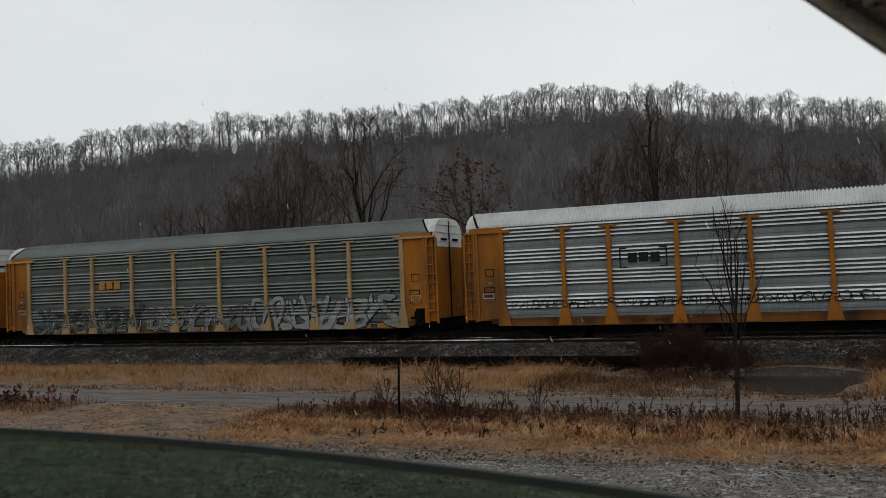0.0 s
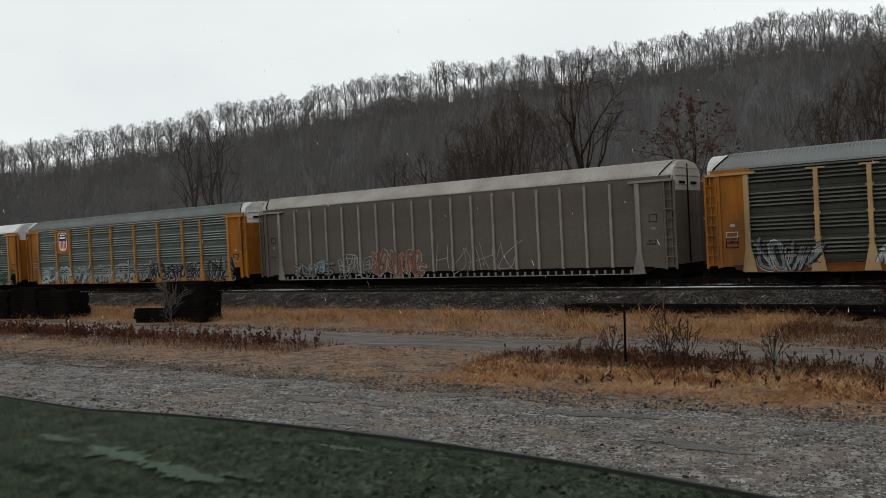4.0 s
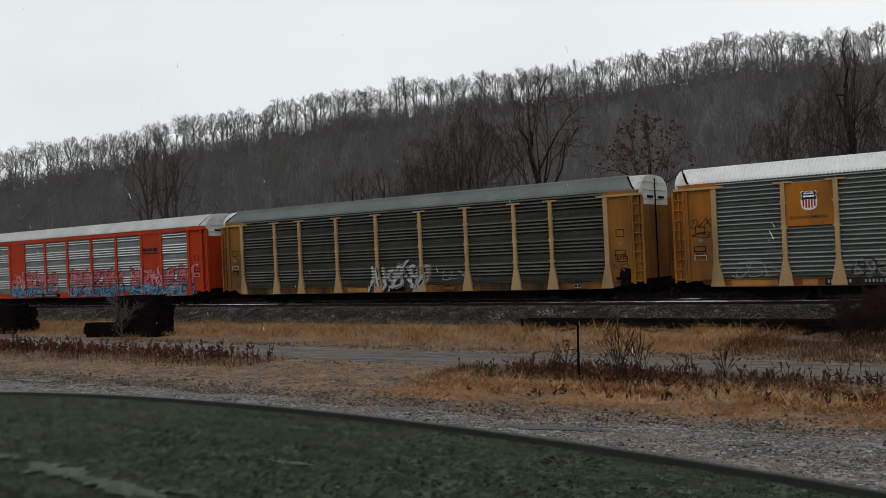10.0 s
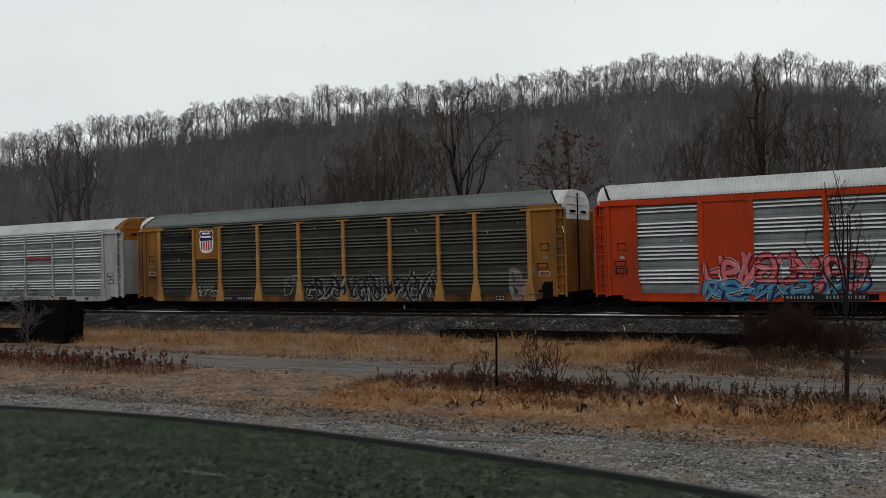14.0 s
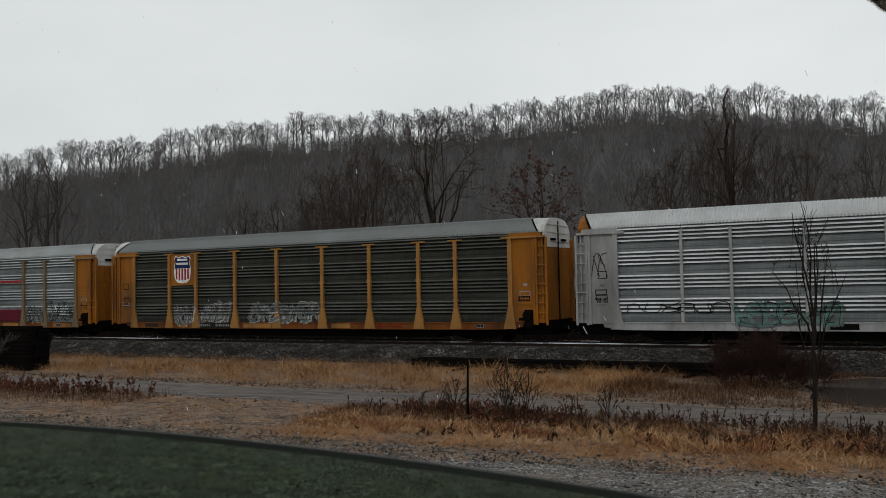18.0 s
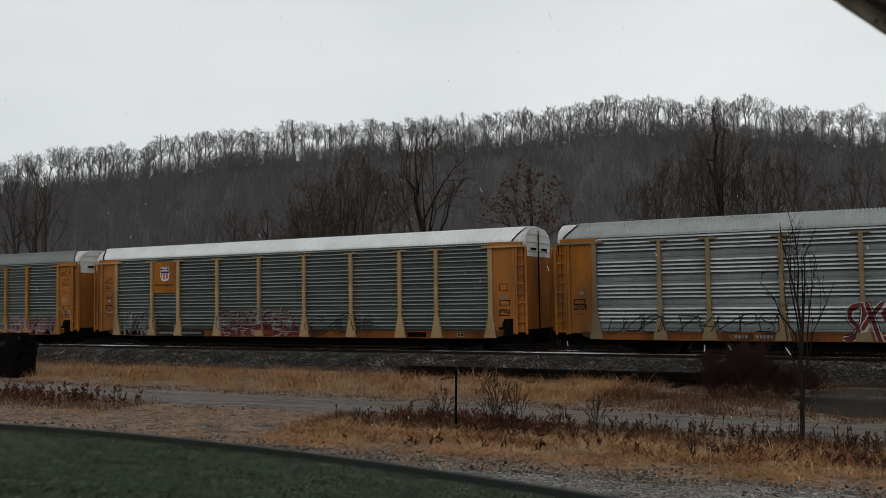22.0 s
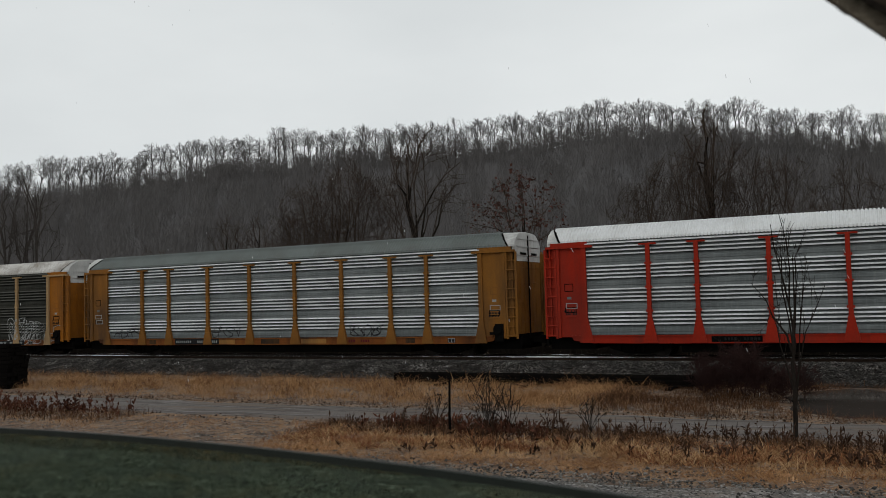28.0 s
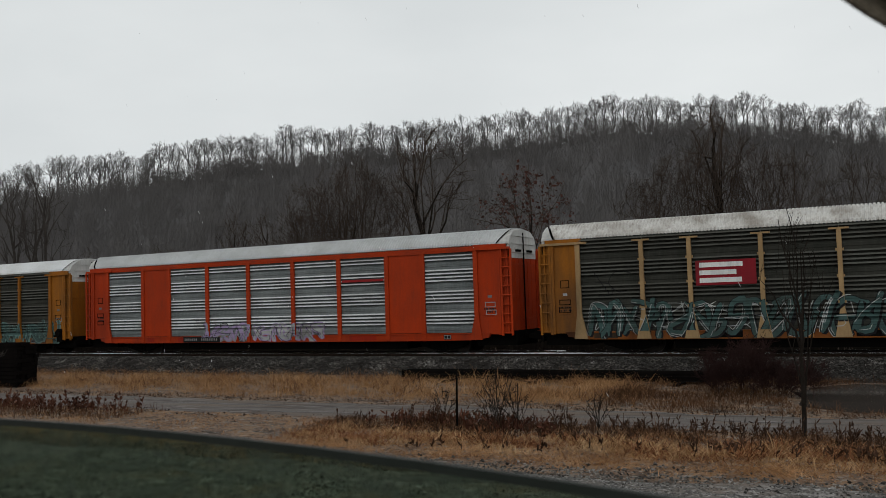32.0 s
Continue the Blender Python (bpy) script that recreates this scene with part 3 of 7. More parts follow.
ya = np.linspace(0, 1, 81)
for y_x0, y_long, y_y0, y_drop, y_wide, y_s in ((-16.9, 1.5, 8.62, 0.05, 0.13, 0), (-15.0, 2.3, 8.50, 0.26, 0.24, 2), (-12.9, 2.2, 8.22, 0.20, 0.22, 5), (-11.4, 1.2, 8.42, 0.03, 0.10, 8)):
    y_mid = y_y0 - y_drop * ya + 0.04 * np.sin(9 * ya + y_s)
    y_half = y_wide * np.sin(math.pi * ya) ** 0.6 * (1 + 0.30 * np.sin(19 * ya + y_s) + 0.25 * np.sin(41 * ya + 1) + 0.18 * np.sin(83 * ya + y_s))
    yard_v = np.concatenate([np.stack([y_x0 + y_long * ya + 0.05 * np.sin(60 * ya), y_mid + sg * y_half * (1 + 0.25 * np.sin(31 * ya + 3 * sg)), np.full(81, 0.062)], 1) for sg in (-1, 1)])
    yard_puddle = new("water", array_mesh("water", yard_v, [(k, k + 1, k + 82, k + 81) for k in range(80)], M_PUDDLE))
    tagged(yard_puddle, "shallow ragged puddle in the gravel lot reflecting the sky", "puddle", kind="structure")

for k in range(4):
    wx_, wy_, wa_, wb_ = rng.uniform(-22, -4), rng.uniform(8.1, 10.8), rng.uniform(0.2, 0.6), rng.uniform(0.05, 0.14)
    w_r = 1 + 0.15 * np.sin(3 * pa + k) + 0.06 * np.sin(6 * pa + 2 * k) + rng.uniform(-0.02, 0.02, 48)
    w_z = float(np.max(ground_z(wx_ + wa_ * np.cos(pa), wy_ + wb_ * np.sin(pa)))) + 0.045
    w_v = np.concatenate([np.stack([wx_ + wa_ * w_r * np.cos(pa), wy_ + wb_ * w_r * np.sin(pa), np.full(48, w_z)], 1), [[wx_, wy_, w_z]]])
    tagged(new("water", array_mesh("water", w_v, [(q, (q + 1) % 48, 48) for q in range(48)], M_PUDDLE)), "small ragged puddle in the gravel lot", "puddle", kind="structure")

# dark wet potholes in the gravel
hole_g = random.Random(31)
for k in range(64):
    hx, hy, ha, hb = hole_g.uniform(-34, 6), hole_g.uniform(9.0, 15.8), hole_g.uniform(0.2, 1.0), hole_g.uniform(0.07, 0.22)
    f1_, f2_ = hole_g.uniform(0, 6.28), hole_g.uniform(0, 6.28)
    h_r = 1 + 0.25 * np.sin(2 * pa + f1_) + 0.20 * np.sin(5 * pa + f2_) + 0.14 * np.sin(9 * pa + f1_) + 0.10 * np.sin(16 * pa + f2_)
    h_x, h_y = hx + ha * h_r * np.cos(pa), hy + hb * h_r * np.sin(pa)
    h_v = np.concatenate([np.stack([h_x, h_y, ground_z(h_x, h_y) + 0.042], 1), [[hx, hy, float(ground_z(np.array(hx), np.array(hy))) + 0.044]]])
    pothole = new("pothole", array_mesh("pothole", h_v, [(q, (q + 1) % 48, 48) for q in range(48)], M_RUT))
    tagged(pothole, "shallow dark muddy hollow in the gravel lot", "pothole", kind="structure")

# ballast bank
bx = np.arange(-300, 160.1, 0.5)
prof = [(34.7, -0.06), (35.4, 0.10), (36.2, 0.36), (37.0, 0.56), (37.5, 0.62), (38.0, 0.60), (40.0, 0.60), (40.6, 0.62), (41.4, 0.5), (43.4, -0.06)]
pv = []
for j, (y, z) in enumerate(prof):
    pv.append(np.stack([bx, y + 0.12 * np.sin(0.9 * bx + j) + rng.normal(0, 0.03, len(bx)), z + rng.normal(0, 0.025, len(bx))], 1))
i_ = (np.arange(len(prof) - 1)[:, None] * len(bx) + np.arange(len(bx) - 1)[None]).ravel()
ballast = new("trackbed", array_mesh("trackbed", np.concatenate(pv), np.stack([i_, i_ + 1, i_ + 1 + len(bx), i_ + len(bx)], 1), M_BALLAST))
tagged(ballast, "raised bank of grey crushed stone under the rails", "ballast", kind="structure")


def stones(name, pts, size_lo, size_hi, mat_, label):
    """Loose stones: small skewed octahedra at the given points."""
    n = len(pts)
    base = np.array([(1, 0, 0), (-1, 0, 0), (0, 1, 0), (0, -1, 0), (0, 0, 1), (0, 0, -1)], float)
    fac = np.array([(0, 2, 4), (2, 1, 4), (1, 3, 4), (3, 0, 4), (2, 0, 5), (1, 2, 5), (3, 1, 5), (0, 3, 5)])
    s = rng.uniform(size_lo, size_hi, (n, 1, 1)) * rng.uniform(0.6, 1.2, (n, 6, 1))
    a = rng.uniform(0, 6.28, n)
    c, d = np.cos(a), np.sin(a)
    rot = np.zeros((n, 3, 3))
    rot[:, 0, 0], rot[:, 0, 1], rot[:, 1, 0], rot[:, 1, 1], rot[:, 2, 2] = c, -d, d, c, 0.7
    v = np.einsum("nij,kj->nki", rot, base) * s + pts[:, None, :] + rng.normal(0, 0.15, (n, 6, 3)) * s
    f = (fac[None] + 6 * np.arange(n)[:, None, None]).reshape(-1, 3)
    return tagged(new(name, array_mesh(name, v.reshape(-1, 3), f, mat_)), label, "stones", kind="stuff")


def on_ballast(y):
    return np.interp(y, [p[0] for p in prof], [p[1] for p in prof])


n_st = 42000
sx, sy = rng.uniform(-75, 16, n_st), rng.uniform(34.9, 38.0, n_st)
stones("ballast_stones", np.stack([sx, sy, on_ballast(sy) + 0.01], 1), 0.024, 0.060, M_STONE, "loose grey ballast stones on the bank")
n_st = 30000
sx, sy = rng.uniform(-36, 6, n_st), rng.uniform(11.5, 16.6, n_st)
stones("gravel_stones", np.stack([sx, sy, ground_z(sx, sy) + 0.03], 1), 0.010, 0.032, M_GRIT, "loose wet gravel stones")

n_st = 12000
sx, sy = rng.uniform(-24, 3, n_st), rng.uniform(3.2, 11.6, n_st)
dry = (((sx - YARD[0]) / YARD[2]) ** 2 + ((sy - YARD[1]) / (YARD[3] * 1.3)) ** 2 > 0.5) | (rng.random(n_st) < 0.35)
sx, sy = sx[dry], sy[dry]
stones("gravel_stones", np.stack([sx, sy, ground_z(sx, sy) + 0.03], 1), 0.018, 0.070, M_GRIT, "loose wet gravel stones beside the parked car")

n_st = 5200
sx, sy = rng.uniform(-44, 7, n_st), rng.uniform(11.4, 17.2, n_st)
sy = sy + 0.25 * np.sin(0.9 * sx)
stones("gravel_stones", np.stack([sx, sy, ground_z(sx, sy) + 0.025], 1), 0.022, 0.055, M_GRIT, "larger loose stones in the wet gravel")
n_st = 3000
sx, sy = rng.uniform(-50, 7, n_st), rng.uniform(15.8, 22.3, n_st)
heap = np.sin(0.7 * sx + 1.1 * np.sin(0.8 * sy)) * np.sin(1.6 * sy + 0.5 * sx) + rng.normal(0, 0.35, n_st) > 0.25
sx, sy = sx[heap], sy[heap]
stones("earth_clods", np.stack([sx, sy, ground_z(sx, sy) + 0.010], 1), 0.012, 0.032, M_CLOD, "dark clods of wet earth and rotten stalks")
n_st = 1300
sx, sy = rng.uniform(-60, 8, n_st), np.where(rng.random(n_st) < 0.5, 21.9, 25.4) + rng.normal(0, 0.34, n_st)
stones("earth_clods", np.stack([sx, sy, ground_z(sx, sy) + 0.02], 1), 0.02, 0.05, M_CLOD, "dark clods of mud along the edges of the lane")

# rails and sleepers
track = tagged(new("railway_track"), "single standard gauge track on stone ballast", "railway track")


def rail_section(bm):
    sec = [(-0.07, 0), (0.07, 0), (0.07, 0.012), (0.012, 0.035), (0.012, 0.12), (0.034, 0.13), (0.034, 0.152), (-0.034, 0.152), (-0.034, 0.13), (-0.012, 0.12), (-0.012, 0.035), (-0.07, 0.012)]
    a = [bm.verts.new((-300, y, z)) for y, z in sec]
    b = [bm.verts.new((160, y, z)) for y, z in sec]
    for k in range(len(sec)):
        bm.faces.new((a[k], b[k], b[(k + 1) % len(sec)], a[(k + 1) % len(sec)]))


def rail_top(bm):
    sec = [(-0.039, 0.128), (0.037, 0.140), (0.037, 0.160), (0.022, 0.172), (-0.012, 0.172), (-0.024, 0.166)]
    a = [bm.verts.new((-300, y, z)) for y, z in sec]
    b = [bm.verts.new((160, y, z)) for y, z in sec]
    for k in range(6):
        bm.faces.new((a[k], b[k], b[(k + 1) % 6], a[(k + 1) % 6]))


me_rail, me_head = mesh_of("rail", rail_section), mesh_of("rail_head", rail_top)
for side in (-0.753, 0.753):
    r_ = part("rail", me_rail, M_RAIL, track, "", (0, TRACK_Y + side, RAIL_Z - 0.172))
    part("rail_head", me_head, M_RAILHEAD, r_, "shiny worn rail head")
tie_box = np.array([(x, y, z) for x in (-0.11, 0.11) for y in (-1.3, 1.3) for z in (-0.1, 0.06)])
tie_f = np.array([(0, 1, 3, 2), (4, 6, 7, 5), (0, 4, 5, 1), (2, 3, 7, 6), (1, 5, 7, 3), (0, 2, 6, 4)])
tc = np.stack([np.arange(-299, 159, 0.55), np.full(len(np.arange(-299, 159, 0.55)), TRACK_Y), np.full(len(np.arange(-299, 159, 0.55)), 0.56)], 1)
sleeper = new("sleepers", array_mesh("sleepers", (tie_box[None] + tc[:, None]).reshape(-1, 3), (tie_f[None] + 8 * np.arange(len(tc))[:, None, None]).reshape(-1, 4), M_TIE))
sleeper.parent = track
tagged(sleeper, "dark timber sleepers", kind="stuff")


# ---------------------------------------------------------------- hill and woods
RIDGE = [(40, 4.0), (60, 5.4), (75, 6.4), (87.8, 7.3), (92.8, 8.0), (100.6, 9.5), (106.6, 9.9), (113.3, 9.3), (118.8, 9.0), (124, 8.8), (130.9, 8.2), (136.7, 7.2), (141.9, 6.3), (146.2, 5.5), (148, 5.0), (153, 4.4), (160, 3.6), (180, 2.4), (210, 1.5)]
R_RIDGE = 420.0


def ridge_angle(az):
    return np.interp(az, [p[0] for p in RIDGE], [p[1] for p in RIDGE])


def hill_z(r, az):
    top = 3.3 + R_RIDGE * np.tan(np.radians(ridge_angle(az)))
    t = np.clip((r - 95) / (R_RIDGE - 95), 0, 1)
    up = top * (0.55 * t + 0.45 * t * t * (3 - 2 * t))
    back = np.clip((r - R_RIDGE) / 500, 0, 1)
    return up - 0.5 * top * back * back - 0.3 + 0.8 * np.sin(az * 0.9 + r * 0.03) * t


haz = np.linspace(30, 215, 150)
hr = np.concatenate([np.linspace(90, 420, 45), np.linspace(430, 1000, 14)])
ga, gr = np.meshgrid(haz, hr)
hv = np.stack([gr * np.cos(np.radians(ga)), gr * np.sin(np.radians(ga)), hill_z(gr, ga)], -1).reshape(-1, 3)
ih = (np.arange(len(hr) - 1)[:, None] * len(haz) + np.arange(len(haz) - 1)[None]).ravel()
hill = new("hillside", array_mesh("hillside", hv, np.stack([ih, ih + len(haz), ih + 1 + len(haz), ih + 1], 1), M_LITTER_HAZED, True))
tagged(hill, "long wooded hill with leaf litter greyed for haze", "hill", kind="structure")


def grow(seed, height, trunk_r, levels=4, spread=0.6, first=0.35, kids=(5, 4, 3), upright=0.55, droop=0.0, dome=(0.62, 0.22)):
    """A bare tree as segments (start, end, start radius, end radius), grown by forking limbs."""
    g = random.Random(seed)
    segs = []

    def limb(p, d, length, r, level):
        steps = 4 if level == 0 else 3 if level == 1 else 2
        pts = [p]
        q, dd = p.copy(), d.copy()
        for s in range(steps):
            dd = (dd + Vector((g.gauss(0, 0.10), g.gauss(0, 0.10), g.gauss(0, 0.05))) * (1 + 0.6 * level) + Vector((0, 0, 0.10 * upright * level - droop * 0.1 * level))).normalized()
            nq = q + dd * (length / steps)
            ra, rb = r * (1 - 0.75 * s / steps), r * (1 - 0.75 * (s + 1) / steps)
            segs.append((q.copy(), nq.copy(), ra, rb))
            q = nq
            pts.append(q.copy())
        if level >= levels - 1:
            return
        k = kids[min(level, len(kids) - 1)]
        for c in range(k):
            w = first + (1 - first) * (c + g.random()) / k if level == 0 else 0.25 + 0.75 * (c + g.random()) / k
            f = w * steps
            a = min(int(f), steps - 1)
            start = pts[a].lerp(pts[a + 1], f - a)
            side = Vector((g.gauss(0, 1), g.gauss(0, 1), g.gauss(0, 0.3)))
            side = (side - side.dot(d) * d).normalized()
            nd = (d * (1 - spread) + side * spread + Vector((0, 0, 0.35 * upright))).normalized()
            limb(start, nd, length * (dome[0] - dome[1] * w if level == 0 else 0.6) * g.uniform(0.75, 1.2), r * (1 - 0.75 * w) * 0.62, level + 1)

    limb(Vector((0, 0, 0)), Vector((g.gauss(0, 0.04), g.gauss(0, 0.04), 1)).normalized(), height * 0.86, trunk_r, 0)
    return (np.array([s[0] for s in segs]), np.array([s[1] for s in segs]), np.array([s[2] for s in segs]), np.array([s[3] for s in segs]))


def dome_tree(seed, fork=(0.4, 0.6), rx=0.26, centre=0.70, rz=0.30, limbs=7, subs=6, twigs=4, trunk=0.014, sway=0.03):
    """A bare tree of height one with a rounded crown: limbs arch from the trunk to a dome, boughs and twigs fill it."""
    g = random.Random(seed)
    segs = []

    def path(a, c, b, n, ra, rb):
        pts = [a * (1 - s) ** 2 + c * (2 * s * (1 - s)) + b * s * s for s in [k / n for k in range(n + 1)]]
        pts = [pts[0]] + [p + Vector((g.gauss(0, 0.009), g.gauss(0, 0.009), g.gauss(0, 0.005))) for p in pts[1:]]
        for k in range(n):
            segs.append((pts[k], pts[k + 1], ra + (rb - ra) * k / n, ra + (rb - ra) * (k + 1) / n))
        return pts

    def on_dome(a, phi, s):
        return Vector((rx * s * math.sin(phi) * math.cos(a), rx * s * math.sin(phi) * math.sin(a), centre + rz * s * math.cos(phi)))

    def along(pts, w):
        f = min(w * (len(pts) - 1), len(pts) - 1.001)
        k = int(f)
        return pts[k].lerp(pts[k + 1], f - k)

    lean = Vector((g.gauss(0, sway), g.gauss(0, sway), fork[1]))
    stem = path(Vector((0, 0, 0)), Vector((g.gauss(0, sway), g.gauss(0, sway), fork[1] * 0.5)), lean, 5, trunk, trunk * 0.62)
    turn = g.uniform(0, 6.28)
    for k in range(limbs):
        w = 1.0 if k < 2 else (fork[0] + (fork[1] - fork[0]) * g.random()) / fork[1]
        a = turn + 2.4 * k + g.gauss(0, 0.3)
        phi = (0.15 + 0.35 * k) if k < 2 else math.acos(max(-0.25, 1 - 1.15 * (k - 1 + g.random()) / limbs))
        s = along(stem, w)
        e = on_dome(a, phi, g.uniform(0.88, 1.0))
        d = e - s
        r = trunk * g.uniform(0.34, 0.5)
        limb = path(s, s + Vector((d.x * 0.38, d.y * 0.38, d.z * 0.62)), e, 4, r, r * 0.3)
        for j in range(subs):
            w2 = 0.3 + 0.68 * (j + g.random()) / subs
            s2 = along(limb, w2)
            e2 = on_dome(a + g.gauss(0, 0.55), min(1.9, abs(phi + g.gauss(0, 0.4))), g.uniform(0.75, 1.0))
            e2 = s2.lerp(e2, min(1.0, 0.22 / max((e2 - s2).length, 1e-3)))
            d2 = e2 - s2
            r2 = r * (1 - 0.6 * w2) * 0.5
            bough = path(s2, s2 + Vector((d2.x * 0.4, d2.y * 0.4, d2.z * 0.6)), e2, 2, r2, r2 * 0.4)
            for i in range(twigs):
                s3 = along(bough, 0.2 + 0.8 * (i + g.random()) / twigs)
                d3 = (d2.normalized() + Vector((g.gauss(0, 0.7), g.gauss(0, 0.7), g.gauss(0.25, 0.5)))).normalized() * g.uniform(0.025, 0.06)
                segs.append((s3, s3 + d3, r2 * 0.4, r2 * 0.2))
    return (np.array([s[0] for s in segs]), np.array([s[1] for s in segs]), np.array([s[2] for s in segs]), np.array([s[3] for s in segs]))


def tubes(p, q, r0, r1, sides=3):
    """Open tubes round all segments at once: verts and quads."""
    d = q - p
    d = d / np.maximum(np.linalg.norm(d, axis=1, keepdims=True), 1e-6)
    ref = np.where(np.abs(d[:, 2:3]) > 0.9, np.array([[1.0, 0, 0]]), np.array([[0, 0, 1.0]]))
    u = np.cross(d, ref)
    u /= np.linalg.norm(u, axis=1, keepdims=True)
    w = np.cross(d, u)
    a = np.arange(sides) * 2 * math.pi / sides
    off = np.cos(a)[None, :, None] * u[:, None] + np.sin(a)[None, :, None] * w[:, None]
    v = np.stack([p[:, None] + off * r0[:, None, None], q[:, None] + off * r1[:, None, None]], 1)
    k = np.arange(sides)
    f = np.stack([k, (k + 1) % sides, sides + (k + 1) % sides, sides + k], 1)
    faces = f[None] + (2 * sides) * np.arange(len(p))[:, None, None]
    return v.reshape(-1, 3), faces.reshape(-1, 4)


def woods(name, kinds, places, mat_, label, least, mean_h=15.0):
    """Many bare trees in one mesh. places: x, y, z, height, turn, kind."""
    vs, fs, base = [], [], 0
    for k, (p, q, r0, r1) in enumerate(kinds):
        v0, f0 = tubes(p, q, np.maximum(r0, least / mean_h), np.maximum(r1, 0.8 * least / mean_h))
        sel = places[places[:, 5] == k]
        n = len(sel)
        if n == 0:
            continue
        c, s = np.cos(sel[:, 4]), np.sin(sel[:, 4])
        h = sel[:, 3]
        v = np.empty((n, len(v0), 3))
        v[:, :, 0] = sel[:, 0:1] + h[:, None] * (c[:, None] * v0[None, :, 0] - s[:, None] * v0[None, :, 1])
        v[:, :, 1] = sel[:, 1:2] + h[:, None] * (s[:, None] * v0[None, :, 0] + c[:, None] * v0[None, :, 1])
        v[:, :, 2] = sel[:, 2:3] + h[:, None] * v0[None, :, 2]
        f = f0[None] + len(v0) * np.arange(n)[:, None, None] + base
        base += n * len(v0)
        vs.append(v.reshape(-1, 3))
        fs.append(f.reshape(-1, 4))
    ob = new(name, array_mesh(name, np.concatenate(vs), np.concatenate(fs), mat_))
    return tagged(ob, label, "woods", kind="stuff")


def unit(t):
    p, q, a, b = t
    h = max(p[:, 2].max(), q[:, 2].max())
    return p / h, q / h, a / h, b / h


RIDGE_KINDS = [unit(dome_tree(100 + k, (0.34, 0.60), 0.25 + 0.03 * (k % 3), 0.67, 0.33, 9, 7, 4, 0.016)) for k in range(8)]
SLOPE_KINDS = [unit(dome_tree(200 + k, (0.04, 0.34), 0.33, 0.50, 0.50, 10, 6, 0, 0.008)) for k in range(6)]


def places_at(az, r, h_lo, h_hi, kinds):
    n = len(az)
    a = np.radians(az)
    return np.stack([r * np.cos(a), r * np.sin(a), hill_z(r, az) - 0.3, rng.uniform(h_lo, h_hi, n), rng.uniform(0, 6.28, n), rng.integers(0, kinds, n)], 1)


n_r = 340
az_r = np.linspace(70, 172, n_r) + rng.normal(0, 0.15, n_r)
woods("ridge_woods", RIDGE_KINDS, places_at(az_r, R_RIDGE + rng.uniform(-9, 14, n_r), 16.2, 20.8, 8), M_CREST_HAZED, "row of bare trees along the hill crest, paled for haze", 0.030)
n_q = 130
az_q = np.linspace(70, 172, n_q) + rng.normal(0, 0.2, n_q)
woods("ridge_woods", RIDGE_KINDS, places_at(az_q, R_RIDGE + rng.uniform(18, 48, n_q), 15.0, 19.0, 8), M_CREST_HAZED, "second row of bare trees behind the crest, paled for haze", 0.028)
n_s = 5600
az_s = rng.uniform(70, 172, n_s)
woods("slope_woods", SLOPE_KINDS, places_at(az_s, np.sqrt(rng.uniform(125 ** 2, 377 ** 2, n_s)), 5, 10, 6), M_FAR_TWIG_HAZED, "dense bare brown woodland on the hillside, greyed for haze", 0.030, 10)
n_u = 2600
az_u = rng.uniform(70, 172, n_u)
woods("crest_scrub", SLOPE_KINDS, places_at(az_u, np.sqrt(rng.uniform(330 ** 2, 394 ** 2, n_u)), 1.3, 3.2, 6), M_FAR_TWIG_HAZED, "bare brown scrub below the crest, greyed for haze", 0.05, 2.8)


# ---------------------------------------------------------------- rail cars
CAR_PITCH = 28.6
POSTS = (-11.81, -9.06, -7.08, -4.29, -1.455, 1.455, 4.29, 7.08, 9.06, 11.81)
Z_SILL0, Z_SILL1, Z_CAP, Z_EAVE = 0.60, 0.95, 4.77, 4.97
SIDE_Y = 1.60


def rib_profile(dense):
    """Height and depth at the folds of a side sheet: four bands, each of four ribs and a plain stretch, or of five close ribs and a joint."""
    z, out = Z_SILL1 + 0.02, []
    band = (Z_EAVE - 0.05 - z) / 4
    for b in range(4):
        z0 = z + b * band
        if dense:
            out += [(z0, 0.0), (z0 + band * 0.01, 0.06), (z0 + band * 0.035, 0.06), (z0 + band * 0.045, -0.01), (z0 + band * 0.085, -0.01)]
            first, step, count = 0.09, band * 0.90 / 5, 5
        else:
            out += [(z0, 0.0), (z0 + band * 0.10, 0.0), (z0 + band * 0.13, -0.018), (z0 + band * 0.24, -0.018), (z0 + band * 0.27, 0.0)]
            first, step, count = 0.33, band * 0.66 / 4, 4
        for r in range(count):
            zr = z0 + band * first + r * step
            lip = 0.64 if dense else 0.50
            out += [(zr, 0.0), (zr + step * 0.02, 0.06 if dense else 0.09), (zr + step * lip, 0.06 if dense else 0.09), (zr + step * (lip + 0.02), -0.055), (zr + step * (lip + 0.06), -0.06), (zr + step * 0.96, -0.001)]
    return out + [(Z_EAVE - 0.05, 0.0)]


def corrugated(width, dense):
    """A side panel with ribs running along the car."""
    prof_ = rib_profile(dense)

    def build(bm):
        a = [bm.verts.new((-width / 2, y, zz)) for zz, y in prof_]
        c = [bm.verts.new((width / 2, y, zz)) for zz, y in prof_]
        for k in range(len(prof_) - 1):
            f = bm.faces.new((a[k], c[k], c[k + 1], a[k + 1]))
            # rib faces bright as if lit, flats and folds in the shaded steel
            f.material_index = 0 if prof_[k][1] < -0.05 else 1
    return build


def plain_panel(width, z0, z1):
    def build(bm):
        box(bm, -width / 2, width / 2, -0.03, 0.03, z0, z1)
    return build


